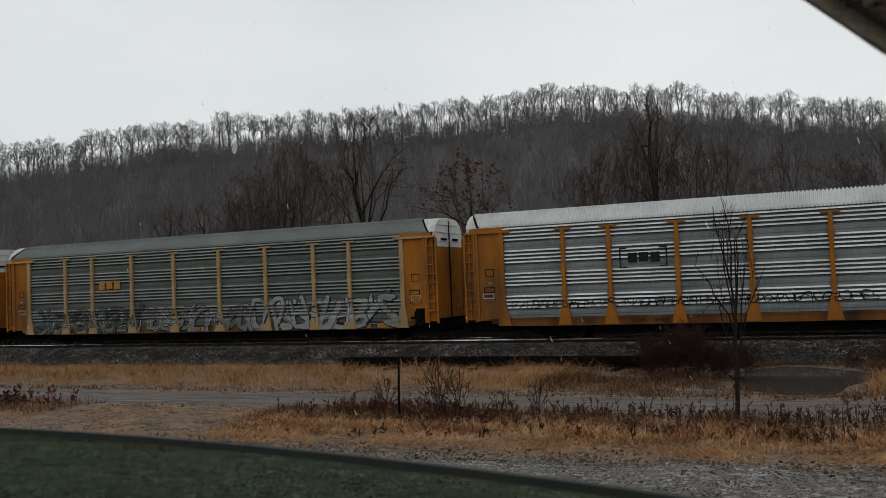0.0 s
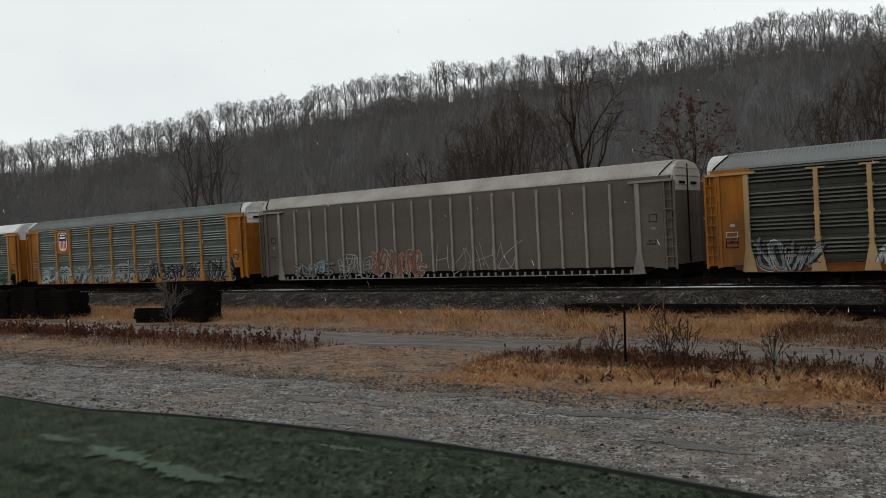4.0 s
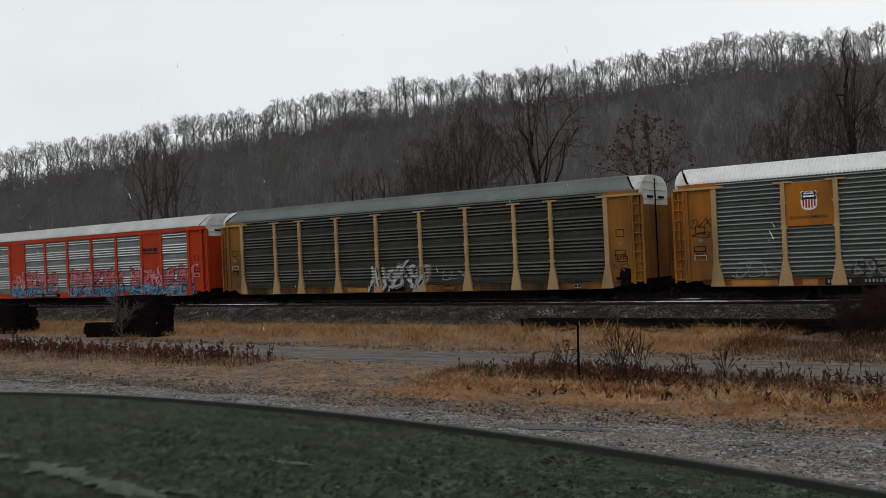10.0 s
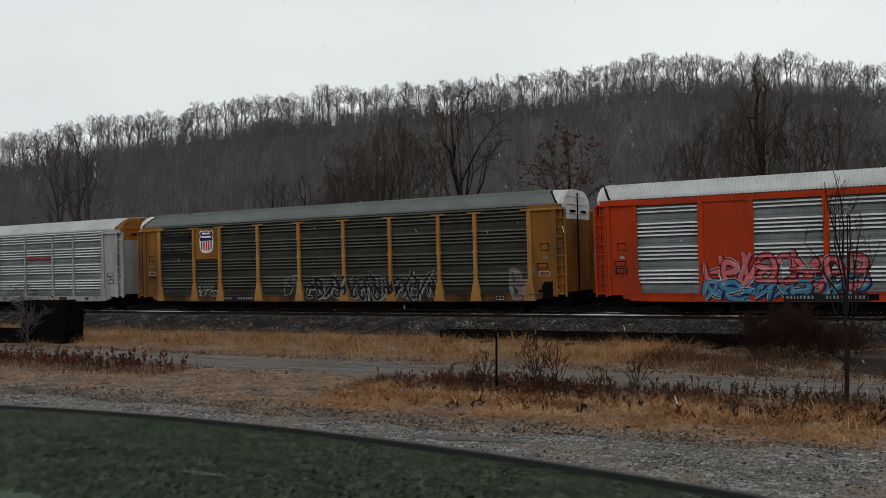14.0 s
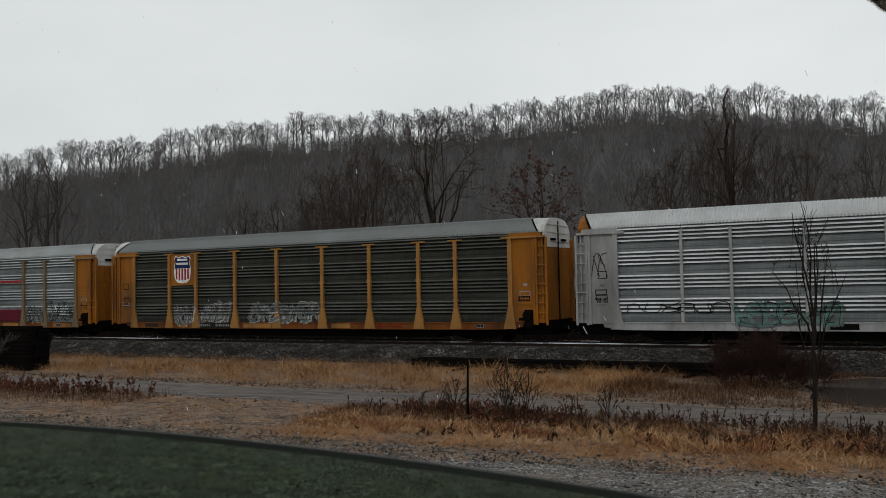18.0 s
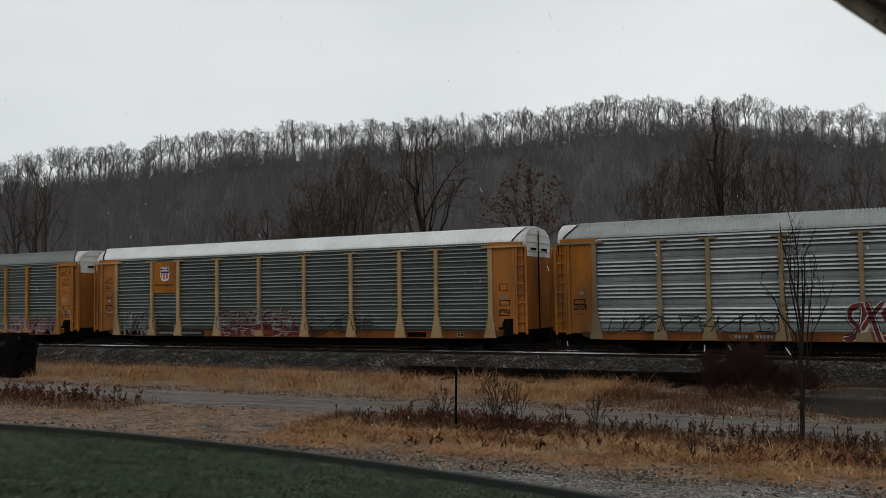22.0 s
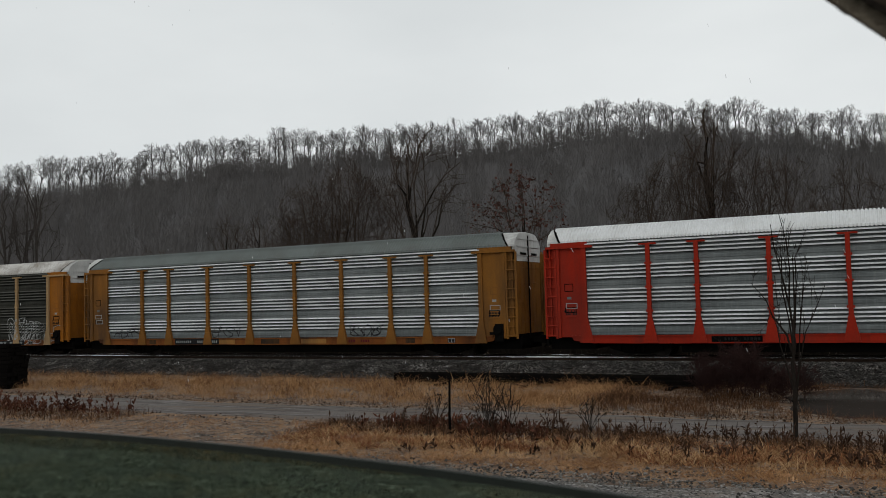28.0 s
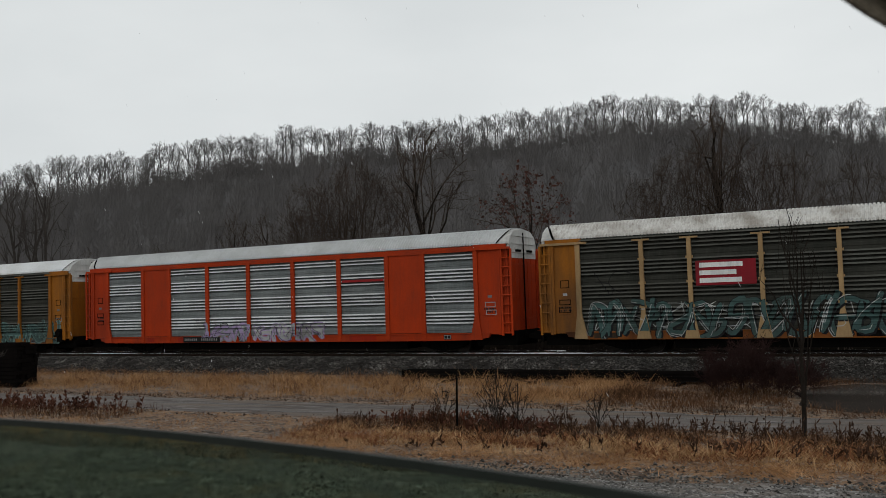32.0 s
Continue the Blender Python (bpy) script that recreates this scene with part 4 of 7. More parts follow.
def post_shape(bm):
    """A side post with a wide head and a flared foot."""
    w = 0.085
    prism(bm, [(-w, Z_SILL1 + 0.75), (-0.30, Z_SILL0 + 0.03), (0.30, Z_SILL0 + 0.03), (w, Z_SILL1 + 0.75), (w, Z_CAP - 0.07), (0.36, Z_CAP - 0.07), (0.36, Z_CAP), (-0.36, Z_CAP), (-0.36, Z_CAP - 0.07), (-w, Z_CAP - 0.07)], -0.13, 0.0)
    for k in range(1, 4):  # clips where the sheets meet
        z = Z_SILL1 + 0.02 + k * (Z_EAVE - 0.07 - Z_SILL1) / 4
        for x in (-0.115, 0.115):
            box(bm, x - 0.028, x + 0.028, -0.115, -0.04, z - 0.05, z + 0.05)


def slim_post(bm):
    prism(bm, [(-0.06, Z_SILL0 + 0.35), (0.06, Z_SILL0 + 0.35), (0.06, Z_CAP), (-0.06, Z_CAP)], -0.09, 0.0)


def framed_post(bm):
    prism(bm, [(-0.11, Z_SILL0 + 0.05), (0.11, Z_SILL0 + 0.05), (0.11, Z_CAP - 0.02), (-0.11, Z_CAP - 0.02)], -0.09, 0.0)


def top_rail_shape(bm):
    """The painted beam along the side under the eaves."""
    box(bm, -11.74, 11.74, -0.085, 0.02, Z_CAP - 0.10, Z_EAVE - 0.06)


def sill_shape(bm):
    prism(bm, [(-12.5, Z_SILL1), (-12.4, 0.74), (-11.6, 0.62), (-9.0, Z_SILL0), (9.0, Z_SILL0), (11.6, 0.62), (12.4, 0.74), (12.5, Z_SILL1)], -0.06, 0.10)
    box(bm, -12.5, 12.5, -0.10, 0.0, Z_SILL1 - 0.05, Z_SILL1)


ROOF = [(-1.60, Z_EAVE - 0.03), (-1.58, 5.04), (-1.42, 5.22), (-1.22, 5.41), (-1.06, 5.54), (-0.86, 5.61), (-0.45, 5.64), (0, 5.66),
        (0.45, 5.64), (0.86, 5.61), (1.06, 5.54), (1.22, 5.41), (1.42, 5.22), (1.58, 5.04), (1.60, Z_EAVE - 0.03)]


def roof_shape(raked):
    """Ribbed sheet: many shallow ribs across the car, the eaves plain; it ends at the joints with the hoods."""
    stations = []
    x, pitch = -13.46, 0.145
    while x < 13.40:
        stations += [(x, 0.0), (x + 0.02, 0.06), (x + 0.066, 0.06), (x + 0.086, 0.0)]
        x += pitch

    def build(bm):
        rings = []
        for xs, lift in stations:
            rings.append([bm.verts.new((max(-joint_x(z, raked), min(joint_x(z, raked), xs)), y * (1 + lift * 0.15), z + lift * min(1.0, (0.45 if raked else 0.10) + max(0, (z - 5.38)) / 0.18))) for y, z in ROOF])
        for a, b in zip(rings, rings[1:]):
            for k in range(len(ROOF) - 1):
                bm.faces.new((a[k], a[k + 1], b[k + 1], b[k]))
        bmesh.ops.dissolve_degenerate(bm, dist=0.0005, edges=bm.edges[:])
    return build


def joint_x(z, raked):
    """Where roof and hood meet: the joint leans back towards the top, or, on raked ends, towards the eaves."""
    w = (z - Z_EAVE) / (5.66 - Z_EAVE)
    return 12.95 + 0.46 * w if raked else 13.22 - 0.56 * w


def hood_shape(raked):
    """The end of the roof with the square upper end plate (at +x), open below the eaves."""
    def build(bm):
        square = [(y * (1 if abs(y) < 1.0 else 1.0), z if abs(y) > 1.57 or abs(y) < 1.0 else z + 0.6 * (5.60 - z) * (abs(y) - 1.0)) for y, z in ROOF]
        rings = [[bm.verts.new((joint_x(z, raked), y * 1.008, z + 0.015)) for y, z in ROOF]]
        for xs, sc, dz in ((13.46, 1.0, 0.0), (13.52, 0.985, -0.02)):
            rings.append([bm.verts.new((xs, y * sc, z + dz)) for y, z in square])
        for a, b in zip(rings, rings[1:]):
            for k in range(len(ROOF) - 1):
                bm.faces.new((a[k], a[k + 1], b[k + 1], b[k]))
        last = rings[-1]
        for s in (-1, 1):
            half = [v for v in last if v.co.y * s >= -0.001]
            half.sort(key=lambda v: v.co.y * s)
            bm.faces.new(half + [bm.verts.new((13.52, 1.55 * s, 4.30)), bm.verts.new((13.52, 0.0, 4.30))])
            box(bm, 13.40, 13.52, 1.53 * s - 0.02, 1.53 * s + 0.02, 4.30, Z_EAVE)
        for z in (4.55, 4.95, 5.3):
            box(bm, 13.52, 13.55, -1.30, 1.30, z, z + 0.05)
    return build


def end_fitting_shape(bm):
    """Black latches and the dark gap between the door leaves on the upper end plate (at +x)."""
    for y in (-0.95, 0.35):
        box(bm, 13.55, 13.58, y, y + 0.62, 4.60, 4.70)
    box(bm, 13.525, 13.56, -0.035, 0.035, 1.0, 5.50)


def seam_shape(raked):
    """The dark strip along the joint between roof and hood (at +x)."""
    def build(bm):
        rings = []
        for dx, sc in ((-0.06, 1.012), (0.035, 1.03)):
            rings.append([bm.verts.new((joint_x(z, raked) + dx, y * sc, z + 0.035)) for y, z in ROOF])
        for k in range(len(ROOF) - 1):
            bm.faces.new((rings[0][k], rings[0][k + 1], rings[1][k + 1], rings[1][k]))
    return build


def end_door_shape(bm):
    """One leaf of the end doors (at +x), with stiffening ribs."""
    box(bm, 13.42, 13.50, 0.03, 1.50, 0.95, 4.295)
    for z in (1.5, 2.4, 3.3, 4.0):
        box(bm, 13.50, 13.52, 0.06, 1.44, z, z + 0.06)
    for y in (0.05, 0.48, 0.92):
        box(bm, 13.50, 13.515, y, y + 0.04, 0.98, 4.25)


def corner_shape(bm):
    """The solid plate at the end of a side (at +x) and the recess for the ladder."""
    box(bm, 11.81, 13.05, -0.02, 0.04, 0.88, Z_CAP - 0.06)
    box(bm, 11.70, 13.36, 0.0, 0.04, Z_CAP - 0.06, Z_EAVE - 0.01)


def corner_post_shape(bm):
    prism(bm, [(11.74, Z_CAP - 0.07), (11.74, 1.70), (11.50, 0.64), (12.10, 0.64), (11.95, 1.70), (11.95, Z_CAP - 0.07)], -0.11, -0.02)


def corner_edge_shape(bm):
    box(bm, 12.95, 13.07, -0.10, -0.02, 0.85, Z_CAP - 0.07)


def top_beam_shape(bm):
    box(bm, 11.45, 13.55, -0.15, 0.04, Z_CAP - 0.07, Z_CAP + 0.03)


def recess_shape(bm):
    prism(bm, [(13.05, 0.90), (13.60, 0.90), (13.60, Z_CAP - 0.07), (13.05, Z_CAP - 0.07)], 0.05, 0.09)


def end_post_shape(bm):
    box(bm, 13.36, 13.44, -0.02, 0.22, 0.90, Z_CAP - 0.07)


def ladder_shape(bm):
    for x in (13.13, 13.60):
        box(bm, x - 0.045, x + 0.045, -0.10, -0.03, 0.82, Z_CAP - 0.07)
    z = 0.95
    while z < 4.6:
        tube(bm, (13.13, -0.085, z), (13.60, -0.085, z), 0.03, 0.03, 6)
        z += 0.42


def brake_shape(bm):
    tube(bm, (12.7, -0.20, 1.25), (12.7, -0.26, 1.25), 0.21, 0.21, 14)
    box(bm, 12.3, 12.75, -0.22, -0.05, 1.02, 1.14)
    box(bm, 12.55, 12.95, -0.18, -0.03, 0.72, 1.5)


def underframe_shape(bm):
    box(bm, -13.7, 13.7, -0.30, 0.30, 0.45, 1.0)
    box(bm, -13.6, 13.6, -1.50, 1.50, 0.93, 1.02)
    for x in (-11.5, -7.5, -4.2, -1.4, 1.4, 4.2, 7.5, 11.5):
        box(bm, x - 0.12, x + 0.12, -1.48, 1.48, 0.66, 0.94)
    # wide boxes added so the gap under the car stays black like shade
    box(bm, -7.9, 7.9, -1.25, 1.25, 0.22, 0.93)
    for x in (-12.6, 12.6):
        box(bm, x - 1.0, x + 1.0, -1.2, 1.2, 0.36, 0.93)
    box(bm, -3.2, -2.2, -1.2, -0.5, 0.35, 0.8)
    tube(bm, (0.6, -0.9, 0.6), (2.0, -0.9, 0.6), 0.22, 0.22, 10)
    for x in (-5.8, -4.9, 3.4, 5.6):
        box(bm, x - 0.03, x + 0.03, -1.5, -1.44, 0.3, 0.7)


def coupler_shape(bm):
    box(bm, 13.6, 14.15, -0.12, 0.12, 0.62, 0.86)
    box(bm, 14.05, 14.36, -0.18, 0.14, 0.58, 0.92)
    tube(bm, (13.9, 0.5, 0.75), (14.25, 0.35, 0.42), 0.03, 0.03, 6)
    box(bm, 13.62, 13.72, -1.45, 1.45, 0.55, 0.8)


def frame_shape(bm):
    """A truck side frame, long arch with spring pocket, and journal boxes."""
    prism(bm, [(-1.25, 0.38), (-0.95, 0.30), (-0.45, 0.14), (0.45, 0.14), (0.95, 0.30), (1.25, 0.38), (1.22, 0.62), (0.7, 0.66), (0.45, 0.76), (-0.45, 0.76), (-0.7, 0.66), (-1.22, 0.62)], -0.08, 0.08)
    for x in (-0.9, 0.9):
        box(bm, x - 0.16, x + 0.16, -0.14, 0.1, 0.30, 0.56)
    for x in (-0.2, 0.0, 0.2):
        tube(bm, (x, -0.12, 0.2), (x, -0.12, 0.52), 0.08, 0.08, 8)


def bolster_shape(bm):
    box(bm, -0.22, 0.22, -1.05, 1.05, 0.40, 0.66)
    box(bm, -0.7, 0.7, -0.55, 0.55, 0.30, 0.60)


def wheelset_shape(bm):
    tube(bm, (0, -1.05, 0), (0, 1.05, 0), 0.08, 0.08, 10)
    for y in (-0.75, 0.75):
        s = 1 if y > 0 else -1
        tube(bm, (0, y - 0.06 * s, 0), (0, y + 0.06 * s, 0), 0.42, 0.415, 28)
        tube(bm, (0, y - 0.09 * s, 0), (0, y - 0.06 * s, 0), 0.445, 0.445, 28)
        tube(bm, (0, y + 0.06 * s, 0), (0, y + 0.13 * s, 0), 0.14, 0.12, 12)
        for k in range(4):
            a = k * math.pi / 2
            box(bm, 0.26 * math.cos(a) - 0.03, 0.26 * math.cos(a) + 0.03, y + 0.04 * s, y + 0.075 * s, 0.26 * math.sin(a) - 0.03, 0.26 * math.sin(a) + 0.03)


ME_PANEL = {}
for w_ in (2.75, 1.98, 2.79, 2.835, 2.91):
    for dense_ in (False, True):
        ME_PANEL[w_, dense_] = mesh_of("side_panel", corrugated(w_ - 0.02, dense_))
        ME_PANEL[w_, dense_].materials.append(None)
ME_SOLID = mesh_of("solid_panel", plain_panel(1.96, Z_SILL1 + 0.02, Z_EAVE - 0.05))
ME_POST, ME_SILL, ME_TOP_RAIL = mesh_of("post", post_shape), mesh_of("side_sill", sill_shape), mesh_of("top_rail", top_rail_shape)
ME_SLIM, ME_FRAMED = mesh_of("slim_post", slim_post), mesh_of("framed_post", framed_post)
ME_DOOR = mesh_of("end_door", end_door_shape)
ME_ROOF = [mesh_of("roof", roof_shape(raked)) for raked in (False, True)]
ME_HOOD = [mesh_of("roof_hood", hood_shape(raked)) for raked in (False, True)]
ME_SEAM = [mesh_of("roof_seam", seam_shape(raked)) for raked in (False, True)]
ME_FITTING = mesh_of("end_latch", end_fitting_shape)


def mirrored(name, build):
    return mesh_of(name, lambda bm: (build(bm), bmesh.ops.scale(bm, vec=(-1, 1, 1), verts=bm.verts[:])))


CORNER_BITS = [("corner_post", corner_post_shape), ("plate_edge", corner_edge_shape), ("top_beam", top_beam_shape), ("ladder_recess", recess_shape), ("end_post", end_post_shape)]
ME_BITS = [[(n, mesh_of(n, b)) for n, b in CORNER_BITS], [(n, mirrored(n, b)) for n, b in CORNER_BITS]]
ME_CORNER, ME_LADDER, ME_BRAKE = mesh_of("end_panel", corner_shape), mesh_of("ladder", ladder_shape), mesh_of("hand_brake", brake_shape)
ME_UNDER, ME_COUPLER = mesh_of("underframe", underframe_shape), mesh_of("coupler", coupler_shape)
ME_FRAME, ME_BOLSTER, ME_WHEELS = mesh_of("side_frame", frame_shape), mesh_of("bolster", bolster_shape), mesh_of("wheelset", wheelset_shape)
ME_CORNER_L = mesh_of("end_panel", lambda bm: (corner_shape(bm), bmesh.ops.scale(bm, vec=(-1, 1, 1), verts=bm.verts[:])))
ME_LADDER_L = mesh_of("ladder", lambda bm: (ladder_shape(bm), bmesh.ops.scale(bm, vec=(-1, 1, 1), verts=bm.verts[:])))
ME_DOOR_L = mesh_of("end_door", lambda bm: (end_door_shape(bm), bmesh.ops.scale(bm, vec=(1, -1, 1), verts=bm.verts[:])))
ME_FLAT = mesh_of("side_sheet", plain_panel(1.31, Z_SILL1 + 0.02, Z_EAVE - 0.05))

ME_TIES = mesh_of("tie_row", lambda bm: [box(bm, -11.75 + 0.4368 * k - 0.05, -11.75 + 0.4368 * k + 0.05, -0.10, -0.06, 0.66, 0.84) for k in range(54)] + [box(bm, -11.9, 11.9, -0.10, -0.062, 0.62, 0.66)])

WHEELSETS, CAR_STYLE = [], {}


def truck(car, x):
    t = part("truck", ME_BOLSTER, M_UNDER, car, "", (x, 0, 0))
    for y, turn in ((-1.0, 0), (1.0, math.pi)):
        part("side_frame", ME_FRAME, M_UNDER, t, "", (0, y, 0), turn)
    for dx in (-0.89, 0.89):
        WHEELSETS.append((part("wheelset", ME_WHEELS, M_WHEEL, t, "steel wheels on an axle", (dx, 0, 0.42)), dx))


def autorack(label, trim, panel, roof, hood, post=None, sill=None, door=None, style="ribbed", solid=(), dense=False):
    """An enclosed car carrier. style: ribbed (nine bays with posts) or sheet (plain sheets with slim posts). solid: bays closed by plain plates."""
    post, sill, door = post or trim, sill or (M_SILL_GRIMY if trim in (M_AMBER, M_AMBER_DARK) else trim), door or trim
    car = tagged(new("autorack_car"), label, "rail car", "cars of the passing train")
    part("underframe", ME_UNDER, M_UNDER, car, "black sooty underframe, widened to darken the gap below")
    raked = roof in (M_ROOF_WHITE, M_ROOF_PALE, M_ROOF_GRIMY, M_ROOF_BEIGE)
    part("roof", ME_ROOF[raked], roof, car)
    for turn in (0, math.pi):
        end_plate = part("roof_hood", ME_HOOD[raked], hood, car, "", (0, 0, 0), turn)
        part("end_latch", ME_FITTING, M_UNDER, end_plate, "black latches and gap between the end doors")
        part("roof_seam", ME_SEAM[raked], M_UNDER, car, "dark joint at the roof end", (0, 0, 0), turn)
        part("end_door", ME_DOOR, door, car, "", (0, 0, 0), turn)
        part("end_door", ME_DOOR_L, door, car, "", (0, 0, 0), turn)
        part("coupler", ME_COUPLER, M_UNDER, car, "black steel coupler", (0, 0, 0), turn)
        y = -SIDE_Y if turn == 0 else SIDE_Y
        part("side_sill", ME_SILL, sill, car, "", (0, y, 0), turn)
        for me_c, me_l in ((ME_CORNER, ME_LADDER), (ME_CORNER_L, ME_LADDER_L)):
            c = part("end_panel", me_c, trim, car, "", (0, y, 0), turn)
            part("ladder", me_l, trim, c)
            for bit, me_b in ME_BITS[0 if me_c is ME_CORNER else 1]:
                part(bit, me_b, post if bit in ("corner_post", "top_beam") else trim, c)
            if me_c is ME_CORNER and style == "ribbed":
                part("hand_brake", ME_BRAKE, M_UNDER, c, "black hand brake wheel and lever")
        s = 1 if turn == 0 else -1
        if style == "framed":
            part("top_rail", ME_TOP_RAIL, trim, car, "", (0, y, 0), turn)
        if style == "sheet":
            part("tie_row", ME_TIES, post, car, "row of small pale tie brackets along the sill", (0, y, 0), turn)["kind"] = "stuff"
            for k in range(18):
                part("side_panel", ME_FLAT, panel, car, "", (s * (-11.14 + 1.311 * k), y + 0.05 * s, 0), turn)
            for k in range(19):
                part("post", ME_SLIM, post, car, "", (s * (-11.80 + 1.311 * k), y, 0), turn)
            continue
        for k in range(9):
            w = POSTS[k + 1] - POSTS[k]
            key = min((q for q in ME_PANEL if q[1] == dense), key=lambda q: abs(q[0] - w))
            mid = (POSTS[k] + POSTS[k + 1]) / 2
            if k in solid:
                part("solid_panel", ME_SOLID, trim, car, "plain painted steel plate", (s * mid, y, 0), turn)
            else:
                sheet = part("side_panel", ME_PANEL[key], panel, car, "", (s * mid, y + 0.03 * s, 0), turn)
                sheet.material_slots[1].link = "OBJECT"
                sheet.material_slots[1].material = SHADED_STEEL[panel.name]
        for k in range(1, 9):
            part("post", {"slim": ME_SLIM, "framed": ME_FRAMED}.get(style, ME_POST), post, car, "", (s * POSTS[k], y, 0), turn)
    truck(car, -9.75)
    truck(car, 9.75)
    CAR_STYLE[car.name] = (style, solid, dense)
    return car


CARS = [
    autorack("yellow railed car carrier with bright galvanised ribbed sides and white roof", M_AMBER, M_SILVER, M_ROOF_PALE, M_WHITE),
    autorack("yellow posted car carrier with grey sides under black and white graffiti", M_AMBER, M_ZINC, M_ROOF_GREY, M_WHITE, M_SAND, M_SILL_BLACK),
    autorack("yellow posted car carrier with dark grey sides and pale graffiti", M_AMBER, M_ZINC_DARK, M_ROOF_MID, M_WHITE, M_SAND, M_SILL),
    autorack("brown grey sheet sided car carrier with slim posts and beige roof", M_BROWN, M_BROWN, M_ROOF_BEIGE, M_ROOF_BEIGE, M_SLIM, M_UNDER, style="sheet"),
    autorack("yellow ended car carrier with shield sign and long graffiti band", M_AMBER, M_ZINC, M_ROOF_GREY, M_WHITE, M_TAN, M_SILL),
    autorack("yellow ended car carrier with white roof and small shield sign", M_AMBER, M_ZINC, M_ROOF_WHITE, M_WHITE, M_SAND, M_SILL, dense=True),
    autorack("faded yellow car carrier with dark sides and a white graffiti burst", M_AMBER_DARK, M_ZINC_DARK, M_ROOF_GREY, M_WHITE, M_SAND, M_SILL_BLACK),
    autorack("orange car carrier with silver ribbed panels and pink and blue graffiti", M_ORANGE, M_SILVER, M_ROOF_PALE, M_WHITE, solid=(1, 7), style="framed"),
    autorack("grimy yellow ended car carrier with dark sides and shield sign", M_AMBER_DARK, M_ZINC_DARK, M_ROOF_GREY, M_WHITE, M_TAN, M_SILL_BLACK),
    autorack("white car carrier with silver ribbed sides and yellow roof ends", M_PALE, M_SILVER, M_ROOF_PALE, M_AMBER, style="slim"),
    autorack("yellow ended car carrier with dark sides and large shield sign", M_AMBER, M_ZINC_DARK, M_ROOF_MID, M_WHITE, M_TAN, M_SILL),
    autorack("yellow ended car carrier with bright sides and red graffiti", M_AMBER, M_GALV, M_ROOF_LIGHT, M_WHITE, M_OLIVE, M_SILL),
    autorack("yellow ended car carrier with white roof, shield sign and graffiti", M_RUSSET, M_ZINC, M_ROOF_WHITE, M_WHITE, M_SAND, M_SILL, dense=True),
    autorack("yellow ended car carrier with grey sides and round white graffiti", M_RUSSET, M_ZINC, M_ROOF_MID, M_WHITE, M_TAN, M_SILL, dense=True),
    autorack("red posted car carrier with bright galvanised ribbed sides", M_RED, M_SILVER, M_ROOF_WHITE, M_WHITE),
    autorack("yellow ended car carrier with bright ribbed sides and grey roof", M_AMBER_DARK, M_SILVER, M_ROOF_GREY, M_WHITE, sill=M_SILL),
    autorack("yellow posted car carrier with red name board and teal graffiti", M_AMBER, M_ZINC_DARK, M_ROOF_GRIMY, M_WHITE, M_SAND, M_SILL),
    autorack("orange red car carrier with silver ribbed panels and lavender graffiti", M_ORANGE, M_SILVER, M_ROOF_PALE, M_WHITE, solid=(1, 7), style="framed"),
    autorack("yellow ended car carrier with grey sides at the end of view", M_AMBER, M_ZINC_DARK, M_ROOF_WHITE, M_WHITE, sill=M_SILL),
]


# ---------------------------------------------------------------- signs, marks and graffiti on the cars
RIB_Z = {d: [p[0] for p in rib_profile(d)] for d in (False, True)}
RIB_Y = {d: [p[1] + 0.03 for p in rib_profile(d)] for d in (False, True)}


def post_half(z, style):
    """Half the width of a post at a height."""
    if style in ("slim", "framed"):
        return 0.06 if style == "slim" else 0.11
    return 0.085 if z > 1.7 else 0.085 + 0.215 * (1.7 - z) / 1.07


def depth_at(x, z, style, solid):
    """How far out the surface of a side lies at (x, z) of a car; None where it is ribbed."""
    if z < 0.895:
        return -0.062
    if z < 0.957:
        return -0.102
    if abs(x) > 11.75:
        return -0.022
    if style == "sheet":
        return -0.092 if abs((x + 11.80) / 1.311 - round((x + 11.80) / 1.311)) < 0.046 else 0.018
    for p in POSTS[1:-1]:
        if abs(x - p) < post_half(z, style):
            return -0.092 if style in ("slim", "framed") else -0.132
    for k in solid:
        if POSTS[k] < x < POSTS[k + 1]:
            return -0.032
    return None


def cut(poly, axis, value):
    """A convex outline cut in two at a level: the parts below and above."""
    low, high = [], []
    for i, p in enumerate(poly):
        q = poly[(i + 1) % len(poly)]
        if p[axis] <= value:
            low.append(p)
        if p[axis] >= value:
            high.append(p)
        if (p[axis] - value) * (q[axis] - value) < 0:
            t = (value - p[axis]) / (q[axis] - p[axis])
            m = (p[0] + (q[0] - p[0]) * t, p[1] + (q[1] - p[1]) * t)
            low.append(m)
            high.append(m)
    return (low if len(low) > 2 else None), (high if len(high) > 2 else None)


def slices(poly, axis, levels):
    rest, out = poly, []
    for v in levels:
        if rest is None:
            break
        low, rest = cut(rest, axis, v)
        if low:
            out.append(low)
    if rest:
        out.append(rest)
    return out


